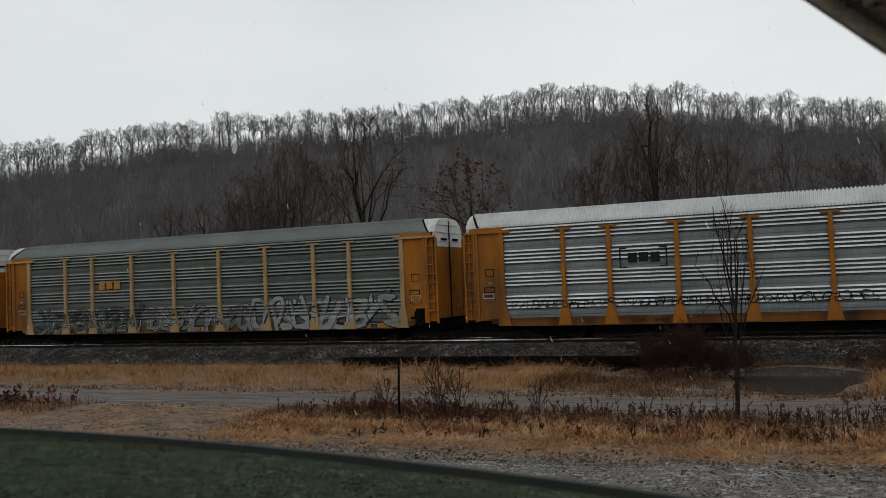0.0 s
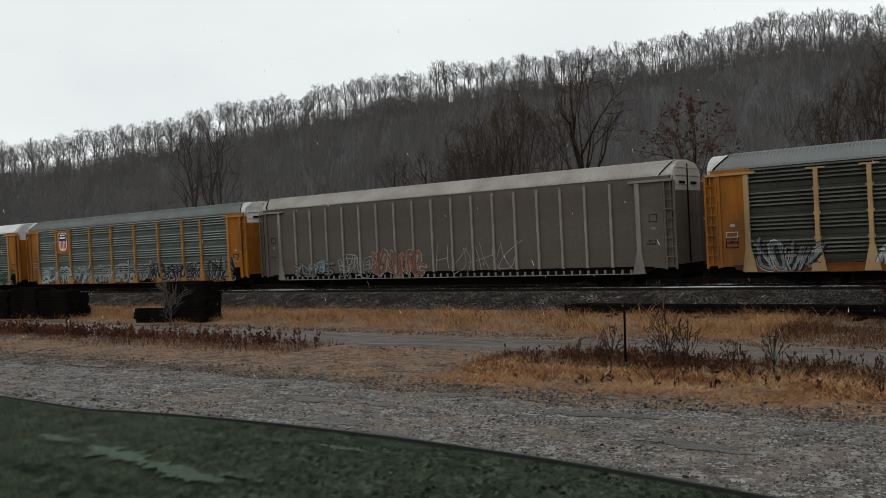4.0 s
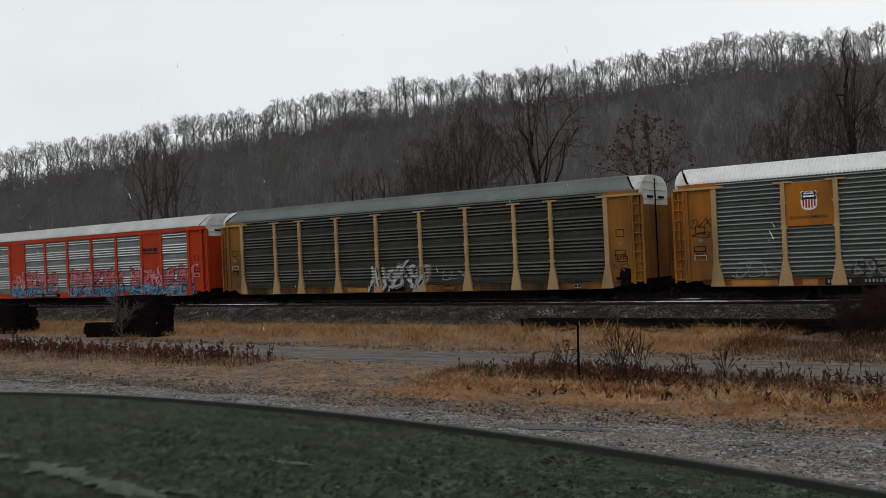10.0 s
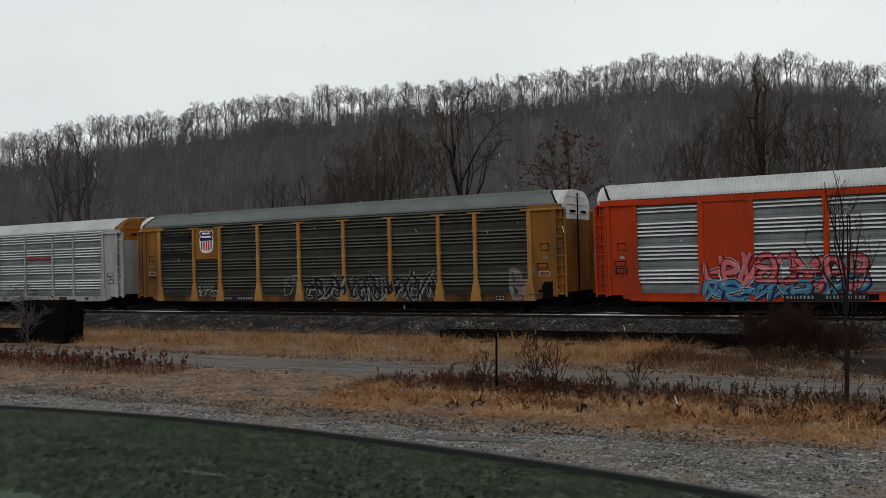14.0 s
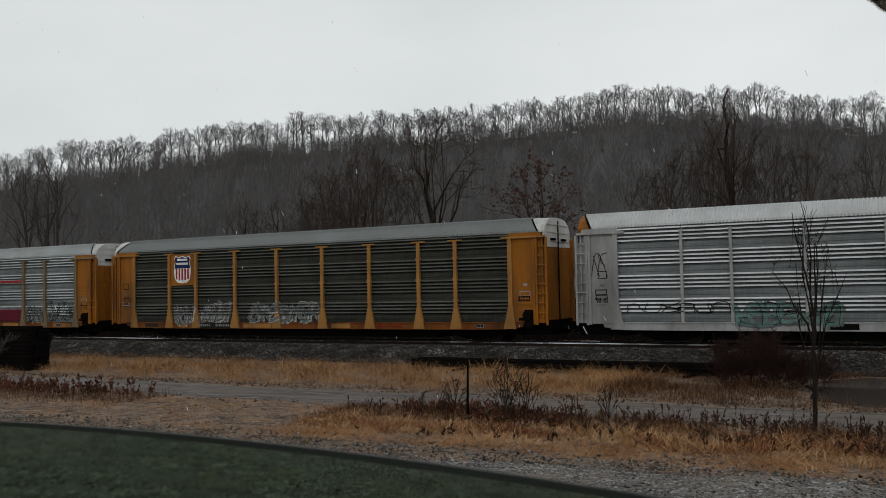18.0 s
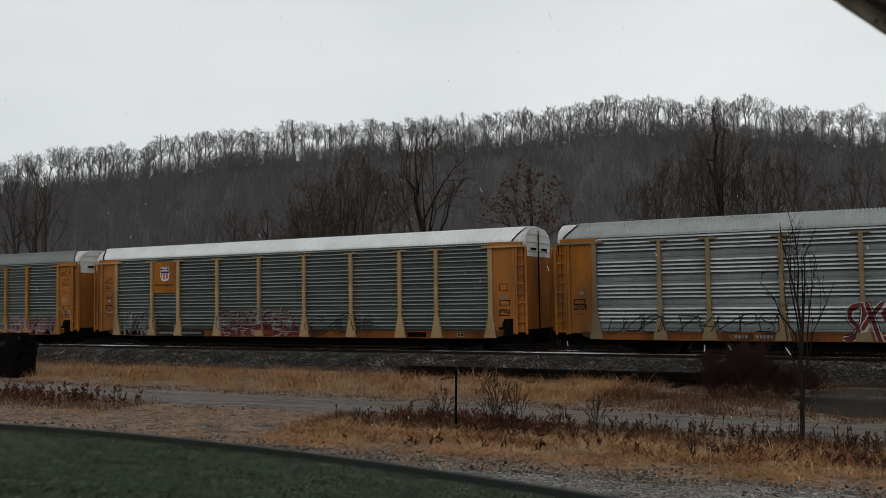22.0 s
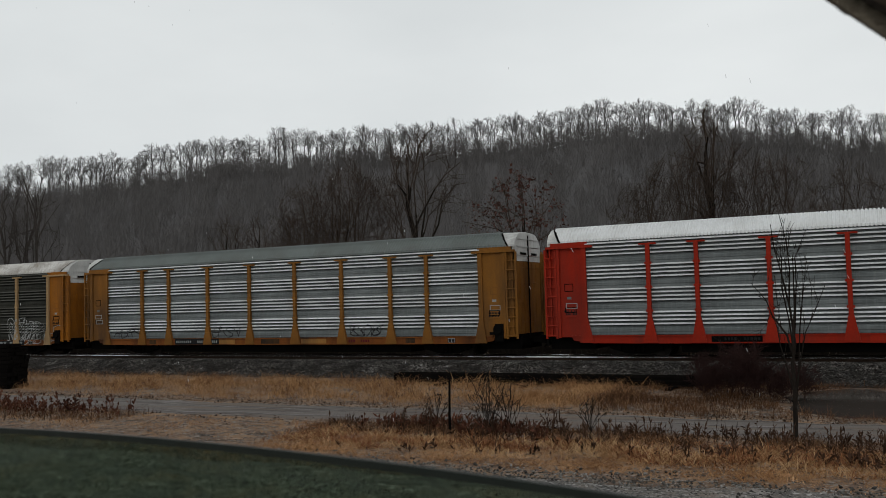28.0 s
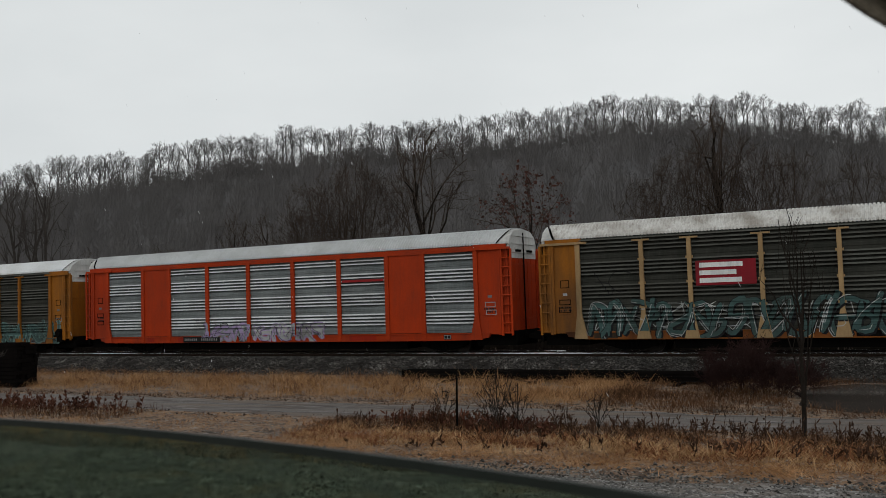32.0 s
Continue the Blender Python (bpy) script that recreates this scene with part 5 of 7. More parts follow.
def spray(name, car, polys):
    """Paint laid on a side: outlines of (x, z) points with their thickness, folded over ribs, posts and sill."""
    style, solid, dense = CAR_STYLE[car.name]
    verts, faces = [], []
    for poly, lift in polys:
        zs, xs = [p[1] for p in poly], [p[0] for p in poly]
        folds = [0.895, 0.957] + (RIB_Z[dense] if style != "sheet" else [])
        for band in slices(poly, 1, [f for f in folds if min(zs) < f < max(zs)]):
            zm = sum(p[1] for p in band) / len(band)
            if style == "sheet":
                edges = [-11.80 + 1.311 * k + d for k in range(19) for d in (-0.062, 0.062)]
            else:
                half = post_half(zm, style)
                edges = [p + d for p in POSTS[1:-1] for d in (-half, half)]
            edges = sorted(e for e in edges + [-11.75, 11.75] if min(xs) < e < max(xs))
            for piece in slices(band, 0, edges):
                xm = sum(p[0] for p in piece) / len(piece)
                flat = depth_at(xm, zm, style, solid)
                faces.append(list(range(len(verts), len(verts) + len(piece))))
                verts += [(x, (float(np.interp(z, RIB_Z[dense], RIB_Y[dense])) if flat is None else flat) - lift, z) for x, z in piece]
    me = bpy.data.meshes.new(name)
    me.from_pydata(verts, [], faces)
    me.materials.append(None)
    return me


def smooth_line(ctrl, per=5):
    """A curve through control points."""
    c = [ctrl[0]] + list(ctrl) + [ctrl[-1]]
    out = []
    for i in range(1, len(c) - 2):
        for s in range(per):
            t = s / per
            out.append(tuple(0.5 * (2 * c[i][k] + (c[i + 1][k] - c[i - 1][k]) * t + (2 * c[i - 1][k] - 5 * c[i][k] + 4 * c[i + 1][k] - c[i + 2][k]) * t * t
                                    + (3 * c[i][k] - c[i - 1][k] - 3 * c[i + 1][k] + c[i + 2][k]) * t ** 3) for k in (0, 1)))
    return out + [ctrl[-1]]


def edges_of(pts, width, tip=0.6):
    """The two borders of a stroke of that width along points."""
    left, right = [], []
    for k, p in enumerate(pts):
        a, b = pts[max(k - 1, 0)], pts[min(k + 1, len(pts) - 1)]
        dx, dz = b[0] - a[0], b[1] - a[1]
        d = math.hypot(dx, dz) or 1
        w = width / 2 * (tip if k in (0, len(pts) - 1) else 1)
        left.append((p[0] - dz / d * w, p[1] + dx / d * w))
        right.append((p[0] + dz / d * w, p[1] - dx / d * w))
    return left, right


def stroke(pts, width, lift, tip=0.8):
    """Painted quads along points; each lies a little over the one before."""
    left, right = edges_of(pts, width, tip)
    out = []
    for k in range(len(pts) - 1):
        quad = [left[k], left[k + 1], right[k + 1], right[k]]
        area_ = sum(p[0] * q[1] - q[0] * p[1] for p, q in zip(quad, quad[1:] + quad[:1]))
        if abs(area_) > 1e-6:
            out.append(([(x, max(0.63, z)) for x, z in quad], lift + 0.0004 * (k % 3)))
    return out


BENDS = [[(0.18, 0), (0.15, 0.5), (0.25, 1)], [(0.80, 0), (0.74, 0.5), (0.86, 1)], [(0.10, 1), (0.45, 0.55), (0.92, 0)], [(0.2, 0.98), (0.8, 0.92), (0.86, 0.62), (0.3, 0.5)],
         [(0.3, 0.5), (0.86, 0.45), (0.86, 0.1), (0.12, 0.02)], [(0.9, 0.9), (0.4, 1.0), (0.1, 0.5), (0.4, 0.0), (0.95, 0.14)], [(0.9, 0.92), (0.3, 1.0), (0.2, 0.65), (0.75, 0.45), (0.8, 0.1), (0.1, 0.03)],
         [(0.1, 0.95), (0.15, 0.2), (0.5, 0.0), (0.85, 0.25), (0.88, 1)], [(0.05, 0.48), (0.95, 0.56)], [(0.1, 0), (0.15, 0.8), (0.5, 1), (0.85, 0.8), (0.9, 0)], [(0.1, 0.1), (0.5, 0.45), (1.08, 1.1)]]
KNOTS = [(0, 3), (0, 8, 1), (5,), (6,), (7,), (9, 8), (0, 10), (2, 10), (0, 3, 4), (5, 8), (7, 10), (2, 4), (9, 2)]


def graffiti(car, x0, x1, z0, z1, fill, line, seed, letters, label, bold=1.0, thin=False):
    """Interlocking sprayed shapes made of bent bars, filled and outlined, or a thin tag. No words."""
    g = random.Random(seed)
    letters = letters if thin else max(2, round(letters * 1.75))
    w, h = (x1 - x0) / letters, z1 - z0
    bar = 0.165 * min(h, 1.6 * w)
    shapes = []
    for k in range(letters):
        lean, up, size = g.uniform(-0.25, 0.35) * h, g.uniform(-0.06, 0.06) * h, g.uniform(0.84, 1.0)
        flip_x, flip_z, wide = g.random() < 0.5, g.random() < 0.5, g.uniform(1.05, 1.35)
        pad = 0.5 * bar if not thin else 0.02
        knot = list(g.choice(KNOTS)) + ([g.randrange(len(BENDS))] if g.random() < (0.3 if thin else 0.75) else [])
        strokes = []
        for b in knot:
            pts = []
            for px, pz in BENDS[b]:
                px, pz = (1 - px if flip_x else px), (1 - pz if flip_z else pz)
                px, pz = px + g.uniform(-0.14, 0.14), pz + g.uniform(-0.09, 0.09)
                z = z0 + pad + (h - 2 * pad) * max(-0.02, min(1.02, pz)) * size + up
                pts.append((x0 + w * k + (w - 0.6 * pad) * wide * px + lean * (pz - 0.5), z))
            if not thin and g.random() < 0.5:  # a pointed flick at the end
                (ax, az), (bx_, bz_) = pts[-2], pts[-1]
                pts.append((bx_ + 0.35 * (bx_ - ax) + g.uniform(-0.1, 0.1), bz_ + 0.3 * (bz_ - az)))
            strokes.append(smooth_line(pts, g.choice((2, 4))))
        shapes.append(strokes)
    if thin:
        polys = []
        for k, strokes in enumerate(shapes):
            for j, pts in enumerate(strokes):
                if bold >= 1.4 and h > 0.6:  # hollow outlines
                    for side in edges_of(pts, 0.20 * h, 1.0):
                        polys += stroke(side, 0.04, 0.003 + 0.0014 * (j % 3))
                    polys += stroke([side[0] for side in edges_of(pts, 0.20 * h, 1.0)], 0.04, 0.008) + stroke([side[-1] for side in edges_of(pts, 0.20 * h, 1.0)], 0.04, 0.008)
                else:
                    polys += stroke(pts, 0.042 * max(bold, 0.8), 0.003 + 0.0014 * (j % 3))
        root = part("graffiti", spray("graffiti", car, polys), line, car, label, (0, -SIDE_Y, 0))
        root["kind"] = "stuff"
        return root
    rim = 0.038 * min(1.3, max(0.8, bold))
    rims, bodies, shine = [], [], []
    for k, strokes in enumerate(shapes):
        base = 0.003 + 0.0085 * (k % 2)
        for j, pts in enumerate(strokes):
            rims += stroke(pts, bar + 2 * rim, base + 0.0013 * j, 0.7) + stroke([(x + 0.06, z - 0.05) for x, z in pts], bar + rim, base - 0.002 + 0.0013 * j, 0.7)
            bodies += stroke(pts, bar, base + 0.0045 + 0.0012 * j, 0.35)
            left, right = edges_of(pts, bar * 0.62)
            a = g.randint(0, max(0, len(left) - 4))
            shine += stroke(left[a:a + g.randint(3, 6)], 0.028, base + 0.0085)
            if g.random() < 0.55:
                halo, _ = edges_of(pts, bar + 3.0 * rim)
                shine += stroke(halo[:max(3, 2 * len(halo) // 3)], 0.03, base + 0.0088)
    tint = M_CHALK if line in (M_BLACK, M_CRIMSON, M_NAVY, M_GREEN_SPRAY, M_SMOKE) else M_BLACK
    root = part("graffiti", spray("graffiti", car, rims), line, car, label, (0, -SIDE_Y, 0))
    root["kind"] = "stuff"
    for name, polys, m in (("graffiti_fill", bodies, fill), ("graffiti_highlight", shine, tint)):
        part(name, spray(name, car, polys), m, root)["kind"] = "stuff"
    return root


def bars(car, name, rects, mat_, label, y=-0.115, parent=None, joined=False):
    """Flat painted blocks (x0, x1, z0, z1), each a part, or small marks joined."""
    ob = None
    for group_ in ([rects] if joined else [[r] for r in rects]):
        def build(bm):
            for x0, x1, z0, z1 in group_:
                box(bm, x0, x1, y - 0.004, y, z0, z1)
        ob = part(name, mesh_of(name, build), mat_, parent or car, label, (0, 0, 0) if parent else (0, -SIDE_Y, 0))
    if joined:
        ob["kind"] = "stuff"
    return ob


def outline_part(name, pts, y, mat_, parent, label=""):
    return part(name, mesh_of(name, lambda bm: prism(bm, pts, y - 0.005, y)), mat_, parent, label)


def shield_sign(car, board, width, top, cx=-8.07, low=2.98):
    """A painted board in the second bay with a striped shield."""
    b = part("sign_board", mesh_of("sign_board", lambda bm: box(bm, -8.96, -7.18, -0.075, -0.06, low, Z_CAP - 0.07)), board, car, "painted sign board", (0, -SIDE_Y, 0))
    h = width * 1.22
    half = [(0.0, -1.0), (0.28, -0.96), (0.44, -0.84), (0.50, -0.6), (0.50, -0.35), (0.43, -0.12), (0.5, -0.02), (0.40, 0.10), (0.22, 0.03), (0.0, 0.10)]
    full = [(-x, z) for x, z in half[1:-1]][::-1] + [half[0]] + half[1:-1] + [half[-1]]
    full = half[:] + [(-x, z) for x, z in half[1:-1]][::-1]

    def scaled(s, lo=-2, hi=2):
        return [(cx + x * width * s, top - h * 0.1 + (max(lo, min(hi, z * s - (1 - s) * 0.45))) * h * 0.92) for x, z in full]
    outline_part("shield", scaled(1.0), -0.078, M_SIGNWHITE, b, "white edged shield")
    outline_part("shield_head", scaled(0.93, lo=-0.40), -0.084, M_NAVY, b, "navy head of the shield")
    zt, zb = top - h * 0.1 - 0.41 * h * 0.92, top - h * 0.1 - 0.87 * h * 0.92

    def stripes(bm):
        for k in range(5):
            x = cx + (k - 2) * width * 0.172
            box(bm, x - width * 0.048, x + width * 0.048, -0.089, -0.0835, zb + (0.05 if abs(k - 2) == 2 else 0.0), zt)
    part("shield_striping", mesh_of("shield_striping", stripes), M_SIGNRED, b, "red stripes")
    bars(car, "shield_mark", [(cx - width * 0.30, cx + width * 0.30, top - h * 0.19, top - h * 0.12), (cx - width * 0.34, cx + width * 0.34, top - h * 0.34, top - h * 0.26)], M_SIGNWHITE, "pale bar", -0.090, b)
    return b


def stencil(car, x0, x1, seed, plate=True, mat_=None):
    g = random.Random(seed)
    base = bars(car, "stencil_plate", [(x0, x1, 0.63, 0.93)], M_BLACK, "black plate with illegible pale marks", -0.103) if plate else None
    rects, x = [], x0 + 0.1
    while x < x1 - 0.15:
        wdt = g.uniform(0.05, 0.09)
        if abs((x - x0) / (x1 - x0) - 0.42) > 0.07:
            rects.append((x, x + wdt, 0.72, 0.84))
        x += wdt + 0.06
    bars(car, "stencil_marking", rects, mat_ or M_CHROME, "small illegible marks", -0.110, base, True)


def block_logo(car, x0, x1, z0, z1, mat_, bracket=False, rule=False):
    w = (x1 - x0) / 3
    r = [(x0 + k * w, x0 + k * w + w * 0.8, z0 + 0.04 * (k % 2), z1) for k in range(3)]
    if rule:
        r.append((x0, x1 - w * 0.2, z0 - 0.16, z0 - 0.09))
    if bracket:
        for s in (x0 - 0.35, x1 + 0.15):
            r.append((s, s + 0.06, z0 - 0.2, z1 + 0.2))
        r += [(x0 - 0.35, x0 - 0.05, z1 + 0.16, z1 + 0.22), (x0 - 0.35, x0 - 0.05, z0 - 0.22, z0 - 0.16), (x1 - 0.1, x1 + 0.2, z1 + 0.16, z1 + 0.22), (x1 - 0.1, x1 + 0.2, z0 - 0.22, z0 - 0.16)]
    bars(car, "painted_emblem", r, mat_, "painted block emblem", -0.068)


C = CARS
for k, x0_, x1_, z0_, z1_, sd_, ink in ((12, -12.75, -12.25, 3.55, 3.95, 901, M_INK), (12, -12.8, -12.3, 3.1, 3.5, 902, M_INK), (12, -12.85, -12.25, 2.6, 3.05, 903, M_INK),
                                        (13, 12.1, 12.75, 4.1, 4.5, 904, M_TAG_BROWN), (13, 12.15, 12.75, 3.5, 4.0, 905, M_TAG_BROWN), (13, 12.15, 12.75, 2.95, 3.3, 911, M_TAG_BROWN), (13, 12.15, 12.65, 2.5, 2.8, 912, M_TAG_PALE),
                                        (13, 12.15, 12.75, 1.5, 1.95, 906, M_TAG_BROWN), (5, -12.9, -12.0, 3.1, 3.6, 907, M_INK), (5, -12.9, -12.1, 2.7, 3.0, 908, M_INK), (6, 12.15, 12.8, 1.3, 1.8, 909, M_INK), (9, -12.9, -12.2, 2.9, 4.0, 910, M_INK)):
    graffiti(C[k], x0_, x1_, z0_, z1_, None, ink, sd_, 2 if x1_ - x0_ < 0.85 else 3, "thin sprayed tag on the end plate", 0.9, True)
block_logo(C[0], -6.3, -4.9, 3.15, 3.55, M_BLACK, bracket=True)
graffiti(C[0], -11.5, 3.0, 1.35, 1.75, None, M_BLACK, 3, 44, "thin black scribbled line", thin=True)
block_logo(C[1], -6.6, -5.0, 3.0, 3.45, M_TAN, rule=True)
graffiti(C[1], -11.4, -4.0, 0.66, 2.05, M_SMOKE, M_BLACK, 11, 6, "white and black bubble graffiti")
graffiti(C[1], -3.9, 3.2, 0.66, 2.0, M_SPRAY_GREY, M_BLACK, 12, 6, "white and black bubble graffiti")
graffiti(C[1], 3.3, 11.4, 0.64, 2.25, M_CHROME, M_BLACK, 13, 6, "white and black bubble graffiti")
block_logo(C[2], -6.5, -4.9, 3.0, 3.4, M_AMBER, rule=True)
graffiti(C[2], -11.5, -9.0, 0.7, 1.9, M_SPRAY_GREY, M_BLACK, 21, 3, "grey and black graffiti")
graffiti(C[2], -6.9, -4.4, 0.75, 1.9, M_CHALK, M_CHROME, 22, 3, "white bubble graffiti")
graffiti(C[2], -1.5, 3.8, 0.65, 2.3, M_TEAL, M_CHALK, 23, 4, "pale teal graffiti with white tips")
graffiti(C[2], 4.3, 8.3, 0.7, 1.8, M_SPRAY_GREY, M_BLACK, 24, 5, "silver graffiti with black outline")
graffiti(C[3], -10.7, -7.7, 0.85, 1.65, M_SPRAY_GREY, M_BLACK, 31, 3, "white and black graffiti")
graffiti(C[3], -8.9, -8.2, 1.1, 1.75, M_BLUE, M_BLACK, 35, 1, "blue spray patch")
graffiti(C[3], -7.0, -4.6, 0.8, 2.0, None, M_CHROME, 32, 4, "thin white outlined graffiti", bold=1.4, thin=True)
graffiti(C[3], -4.4, -0.8, 0.8, 2.2, M_ORANGE_SPRAY, M_CHROME, 33, 4, "rust orange bubble graffiti", 0.8)
graffiti(C[3], 0.0, 5.0, 0.9, 2.4, None, M_CHROME, 34, 5, "faint white graffiti lines", bold=0.9, thin=True)
shield_sign(C[4], M_AMBER, 1.15, 4.62)
graffiti(C[4], -11.5, -4.5, 0.66, 2.0, M_ICE, M_BLACK, 41, 5, "pale teal graffiti with black and pale lines", 0.9)
graffiti(C[4], -4.4, 2.9, 0.66, 2.1, M_CHROME, M_BLACK, 42, 5, "pale grey graffiti with black and pale lines", 0.9)
graffiti(C[4], 3.2, 5.9, 0.8, 2.0, M_BLACK, M_CHROME, 43, 3, "black graffiti with white outline", 0.55)
graffiti(C[4], 6.1, 8.9, 0.8, 2.0, M_BLACK, M_CHROME, 44, 3, "black graffiti with white outline", 0.55)
graffiti(C[4], 9.5, 12.2, 0.66, 2.3, M_BLACK, M_CHROME, 45, 2, "black graffiti with white outline", 0.55)
shield_sign(C[5], M_AMBER, 0.62, 4.35)
stencil(C[5], -7.6, -4.9, 51)
graffiti(C[5], -11.2, -9.4, 1.0, 1.7, None, M_CHROME, 52, 3, "faint white scribble", thin=True)
graffiti(C[5], -6.6, -3.9, 0.95, 1.6, M_CHROME, M_ZINC_DARK, 53, 4, "faded white graffiti")
graffiti(C[5], -3.4, 1.2, 0.68, 1.1, M_CHROME, M_ZINC_DARK, 56, 6, "faded white graffiti low on the side")
graffiti(C[5], 4.7, 7.0, 0.95, 2.2, None, M_CHROME, 54, 3, "white bird like scribble", bold=1.5, thin=True)
graffiti(C[5], 9.2, 13.0, 0.66, 1.8, M_GREEN_SPRAY, M_BLACK, 55, 3, "green graffiti blob", 1.5)
graffiti(C[6], -2.1, 1.7, 0.68, 2.1, M_CHALK, M_BLACK, 61, 4, "white burst graffiti with black lines")
graffiti(C[6], 2.6, 4.2, 1.2, 1.7, None, M_CHROME, 62, 3, "small white scribble", thin=True)
stencil(C[6], 2.0, 3.6, 63, False, M_AMBER)
for a, b, n, s in ((-9.0, -2.9, 5, 71), (-1.3, 4.8, 5, 72), (5.6, 12.2, 5, 73)):
    graffiti(C[7], a, b, 0.62, 1.6, M_BLUE, M_NAVY, s + 10, n, "sky blue lower band of graffiti", 1.7)
    graffiti(C[7], a + 0.1, b - 0.1, 1.25, 2.55, M_PINK, M_CRIMSON, s, n, "pink bubble graffiti with dark outline", 1.5)
block_logo(C[7], 7.25, 8.85, 3.55, 3.75, M_BLACK, rule=True)
stencil(C[7], -5.9, -2.9, 74)
shield_sign(C[8], M_AMBER_DARK, 1.05, 4.62)
stencil(C[8], -7.2, -4.5, 81)
graffiti(C[8], -8.8, -7.4, 0.9, 1.6, None, M_CHALK, 82, 3, "small white scribble", thin=True)
graffiti(C[8], -2.7, -1.4, 0.9, 2.0, None, M_CHROME, 83, 2, "white outlined graffiti", thin=True)
graffiti(C[8], -1.0, 1.6, 0.7, 1.95, M_BLACK, M_CHROME, 84, 3, "black graffiti with white outline", 0.55)
graffiti(C[8], 1.7, 4.2, 0.7, 2.0, M_BLACK, M_CHROME, 85, 3, "black graffiti with white outline", 0.55)
graffiti(C[8], 4.3, 6.8, 0.7, 2.0, M_BLACK, M_CHROME, 86, 3, "black graffiti with white outline", 0.55)
graffiti(C[8], 10.7, 12.0, 0.75, 2.2, M_BLUSH, M_SMOKE, 87, 1, "pale pink graffiti")
bars(C[9], "red_strip", [(4.5, 6.9, 3.28, 3.42)], M_SIGNRED, "thin faded red strip", -0.068)
graffiti(C[9], -7.0, -3.2, 0.8, 1.8, M_TEAL, M_SPRAY_GREY, 91, 4, "mint green bubble graffiti")
graffiti(C[9], -1.3, 1.9, 0.66, 2.0, None, M_CHALK, 92, 4, "white outlined graffiti", 1.6, True)
graffiti(C[9], 2.2, 5.2, 1.0, 1.7, None, M_BLACK, 93, 4, "thin black scribbles", thin=True)
graffiti(C[9], -11.5, -7.2, 1.3, 1.8, None, M_BLACK, 94, 6, "thin black scribbles", thin=True)
graffiti(C[9], 2.0, 7.2, 0.65, 0.95, None, M_BLACK, 95, 9, "thin black scribbles on the sill", thin=True)
shield_sign(C[10], M_AMBER, 1.25, 4.64)
stencil(C[10], -6.9, -4.4, 101)
graffiti(C[10], -8.8, -7.2, 0.9, 1.9, M_SPRAY_GREY, M_CHALK, 102, 2, "faded white graffiti", 0.7)
graffiti(C[10], -6.8, -4.9, 0.95, 2.0, M_SPRAY_GREY, M_CHALK, 103, 3, "faded white graffiti", 0.7)
graffiti(C[10], -3.3, 1.1, 0.9, 2.0, M_SPRAY_GREY, M_CHALK, 104, 4, "white graffiti with pointed ends", 0.8)
stencil(C[10], 4.6, 6.2, 105, False, M_RED)
bars(C[11], "red_strip", [(4.5, 6.9, 3.42, 3.56)], M_SIGNRED, "thin red strip", -0.068)
graffiti(C[11], -2.1, 3.1, 0.66, 2.1, M_DULLRED, M_CHALK, 111, 5, "red and black graffiti")
bars(C[11], "crimson_block", [(4.5, 6.9, 1.0, 1.75)], M_CRIMSON, "dark red painted block", -0.068)
graffiti(C[11], 7.2, 8.9, 0.95, 1.9, M_SPRAY_GREY, M_BLACK, 112, 3, "black and grey graffiti")
graffiti(C[11], 9.3, 11.6, 1.5, 2.2, None, M_BLACK, 113, 5, "black scribble", 1.4, True)
graffiti(C[11], 9.3, 11.6, 1.0, 1.5, None, M_BLACK, 114, 6, "black scribble", 1.4, True)
graffiti(C[11], -11.5, -4.5, 0.9, 1.7, None, M_BLACK, 115, 9, "thin black scribbles", thin=True)
shield_sign(C[12], M_AMBER, 0.66, 4.45)
stencil(C[12], -8.6, -5.2, 121)
graffiti(C[12], -11.6, -9.3, 0.66, 1.9, M_SPRAY_GREY, M_BLACK, 122, 3, "black and grey bubble graffiti")
graffiti(C[12], -8.9, -7.3, 0.95, 1.8, None, M_BLACK, 123, 3, "black scribble", 1.5, True)
graffiti(C[12], -4.2, 0.6, 1.1, 2.1, M_SPRAY_GREY, M_CRIMSON, 124, 4, "cream graffiti with dark red outline", 1.2)
graffiti(C[12], -4.2, 0.6, 0.64, 1.2, M_DULLRED, M_CRIMSON, 125, 4, "red lower band of graffiti", 1.4)
graffiti(C[12], 1.6, 5.2, 0.8, 1.7, None, M_BLACK, 126, 4, "faded dark graffiti", 1.8, True)
shield_sign(C[13], M_AMBER, 1.05, 4.6)
graffiti(C[13], -6.9, -1.6, 0.75, 1.9, M_SMOKE, M_CHALK, 131, 3, "round white graffiti", 0.9)
graffiti(C[13], -1.3, 1.3, 0.8, 1.5, None, M_CHALK, 132, 4, "white scribble", thin=True)
graffiti(C[13], 4.0, 7.0, 0.7, 1.95, M_SMOKE, M_CHALK, 133, 3, "white outlined bubble graffiti", 0.8)
graffiti(C[13], 7.3, 11.3, 0.7, 1.7, M_BLUSH, M_CRIMSON, 134, 4, "faded pink graffiti", 0.7)
graffiti(C[13], -11.5, -7.4, 0.7, 1.7, M_SPRAY_GREY, M_BLACK, 135, 4, "grey graffiti")
bars(C[14], "red_strip", [(4.5, 6.9, 3.42, 3.54)], M_SIGNRED, "thin red strip", -0.068)
stencil(C[15], -6.6, -3.5, 151)
for a, b, s in ((-11.3, -9.4, 152), (-4.1, -2.2, 153), (4.6, 6.4, 154)):
    graffiti(C[15], a, b, 1.0, 1.6, None, M_BLACK, s, 4, "small black scribble", thin=True)
stencil(C[15], 4.6, 6.0, 155, False, M_CRIMSON)
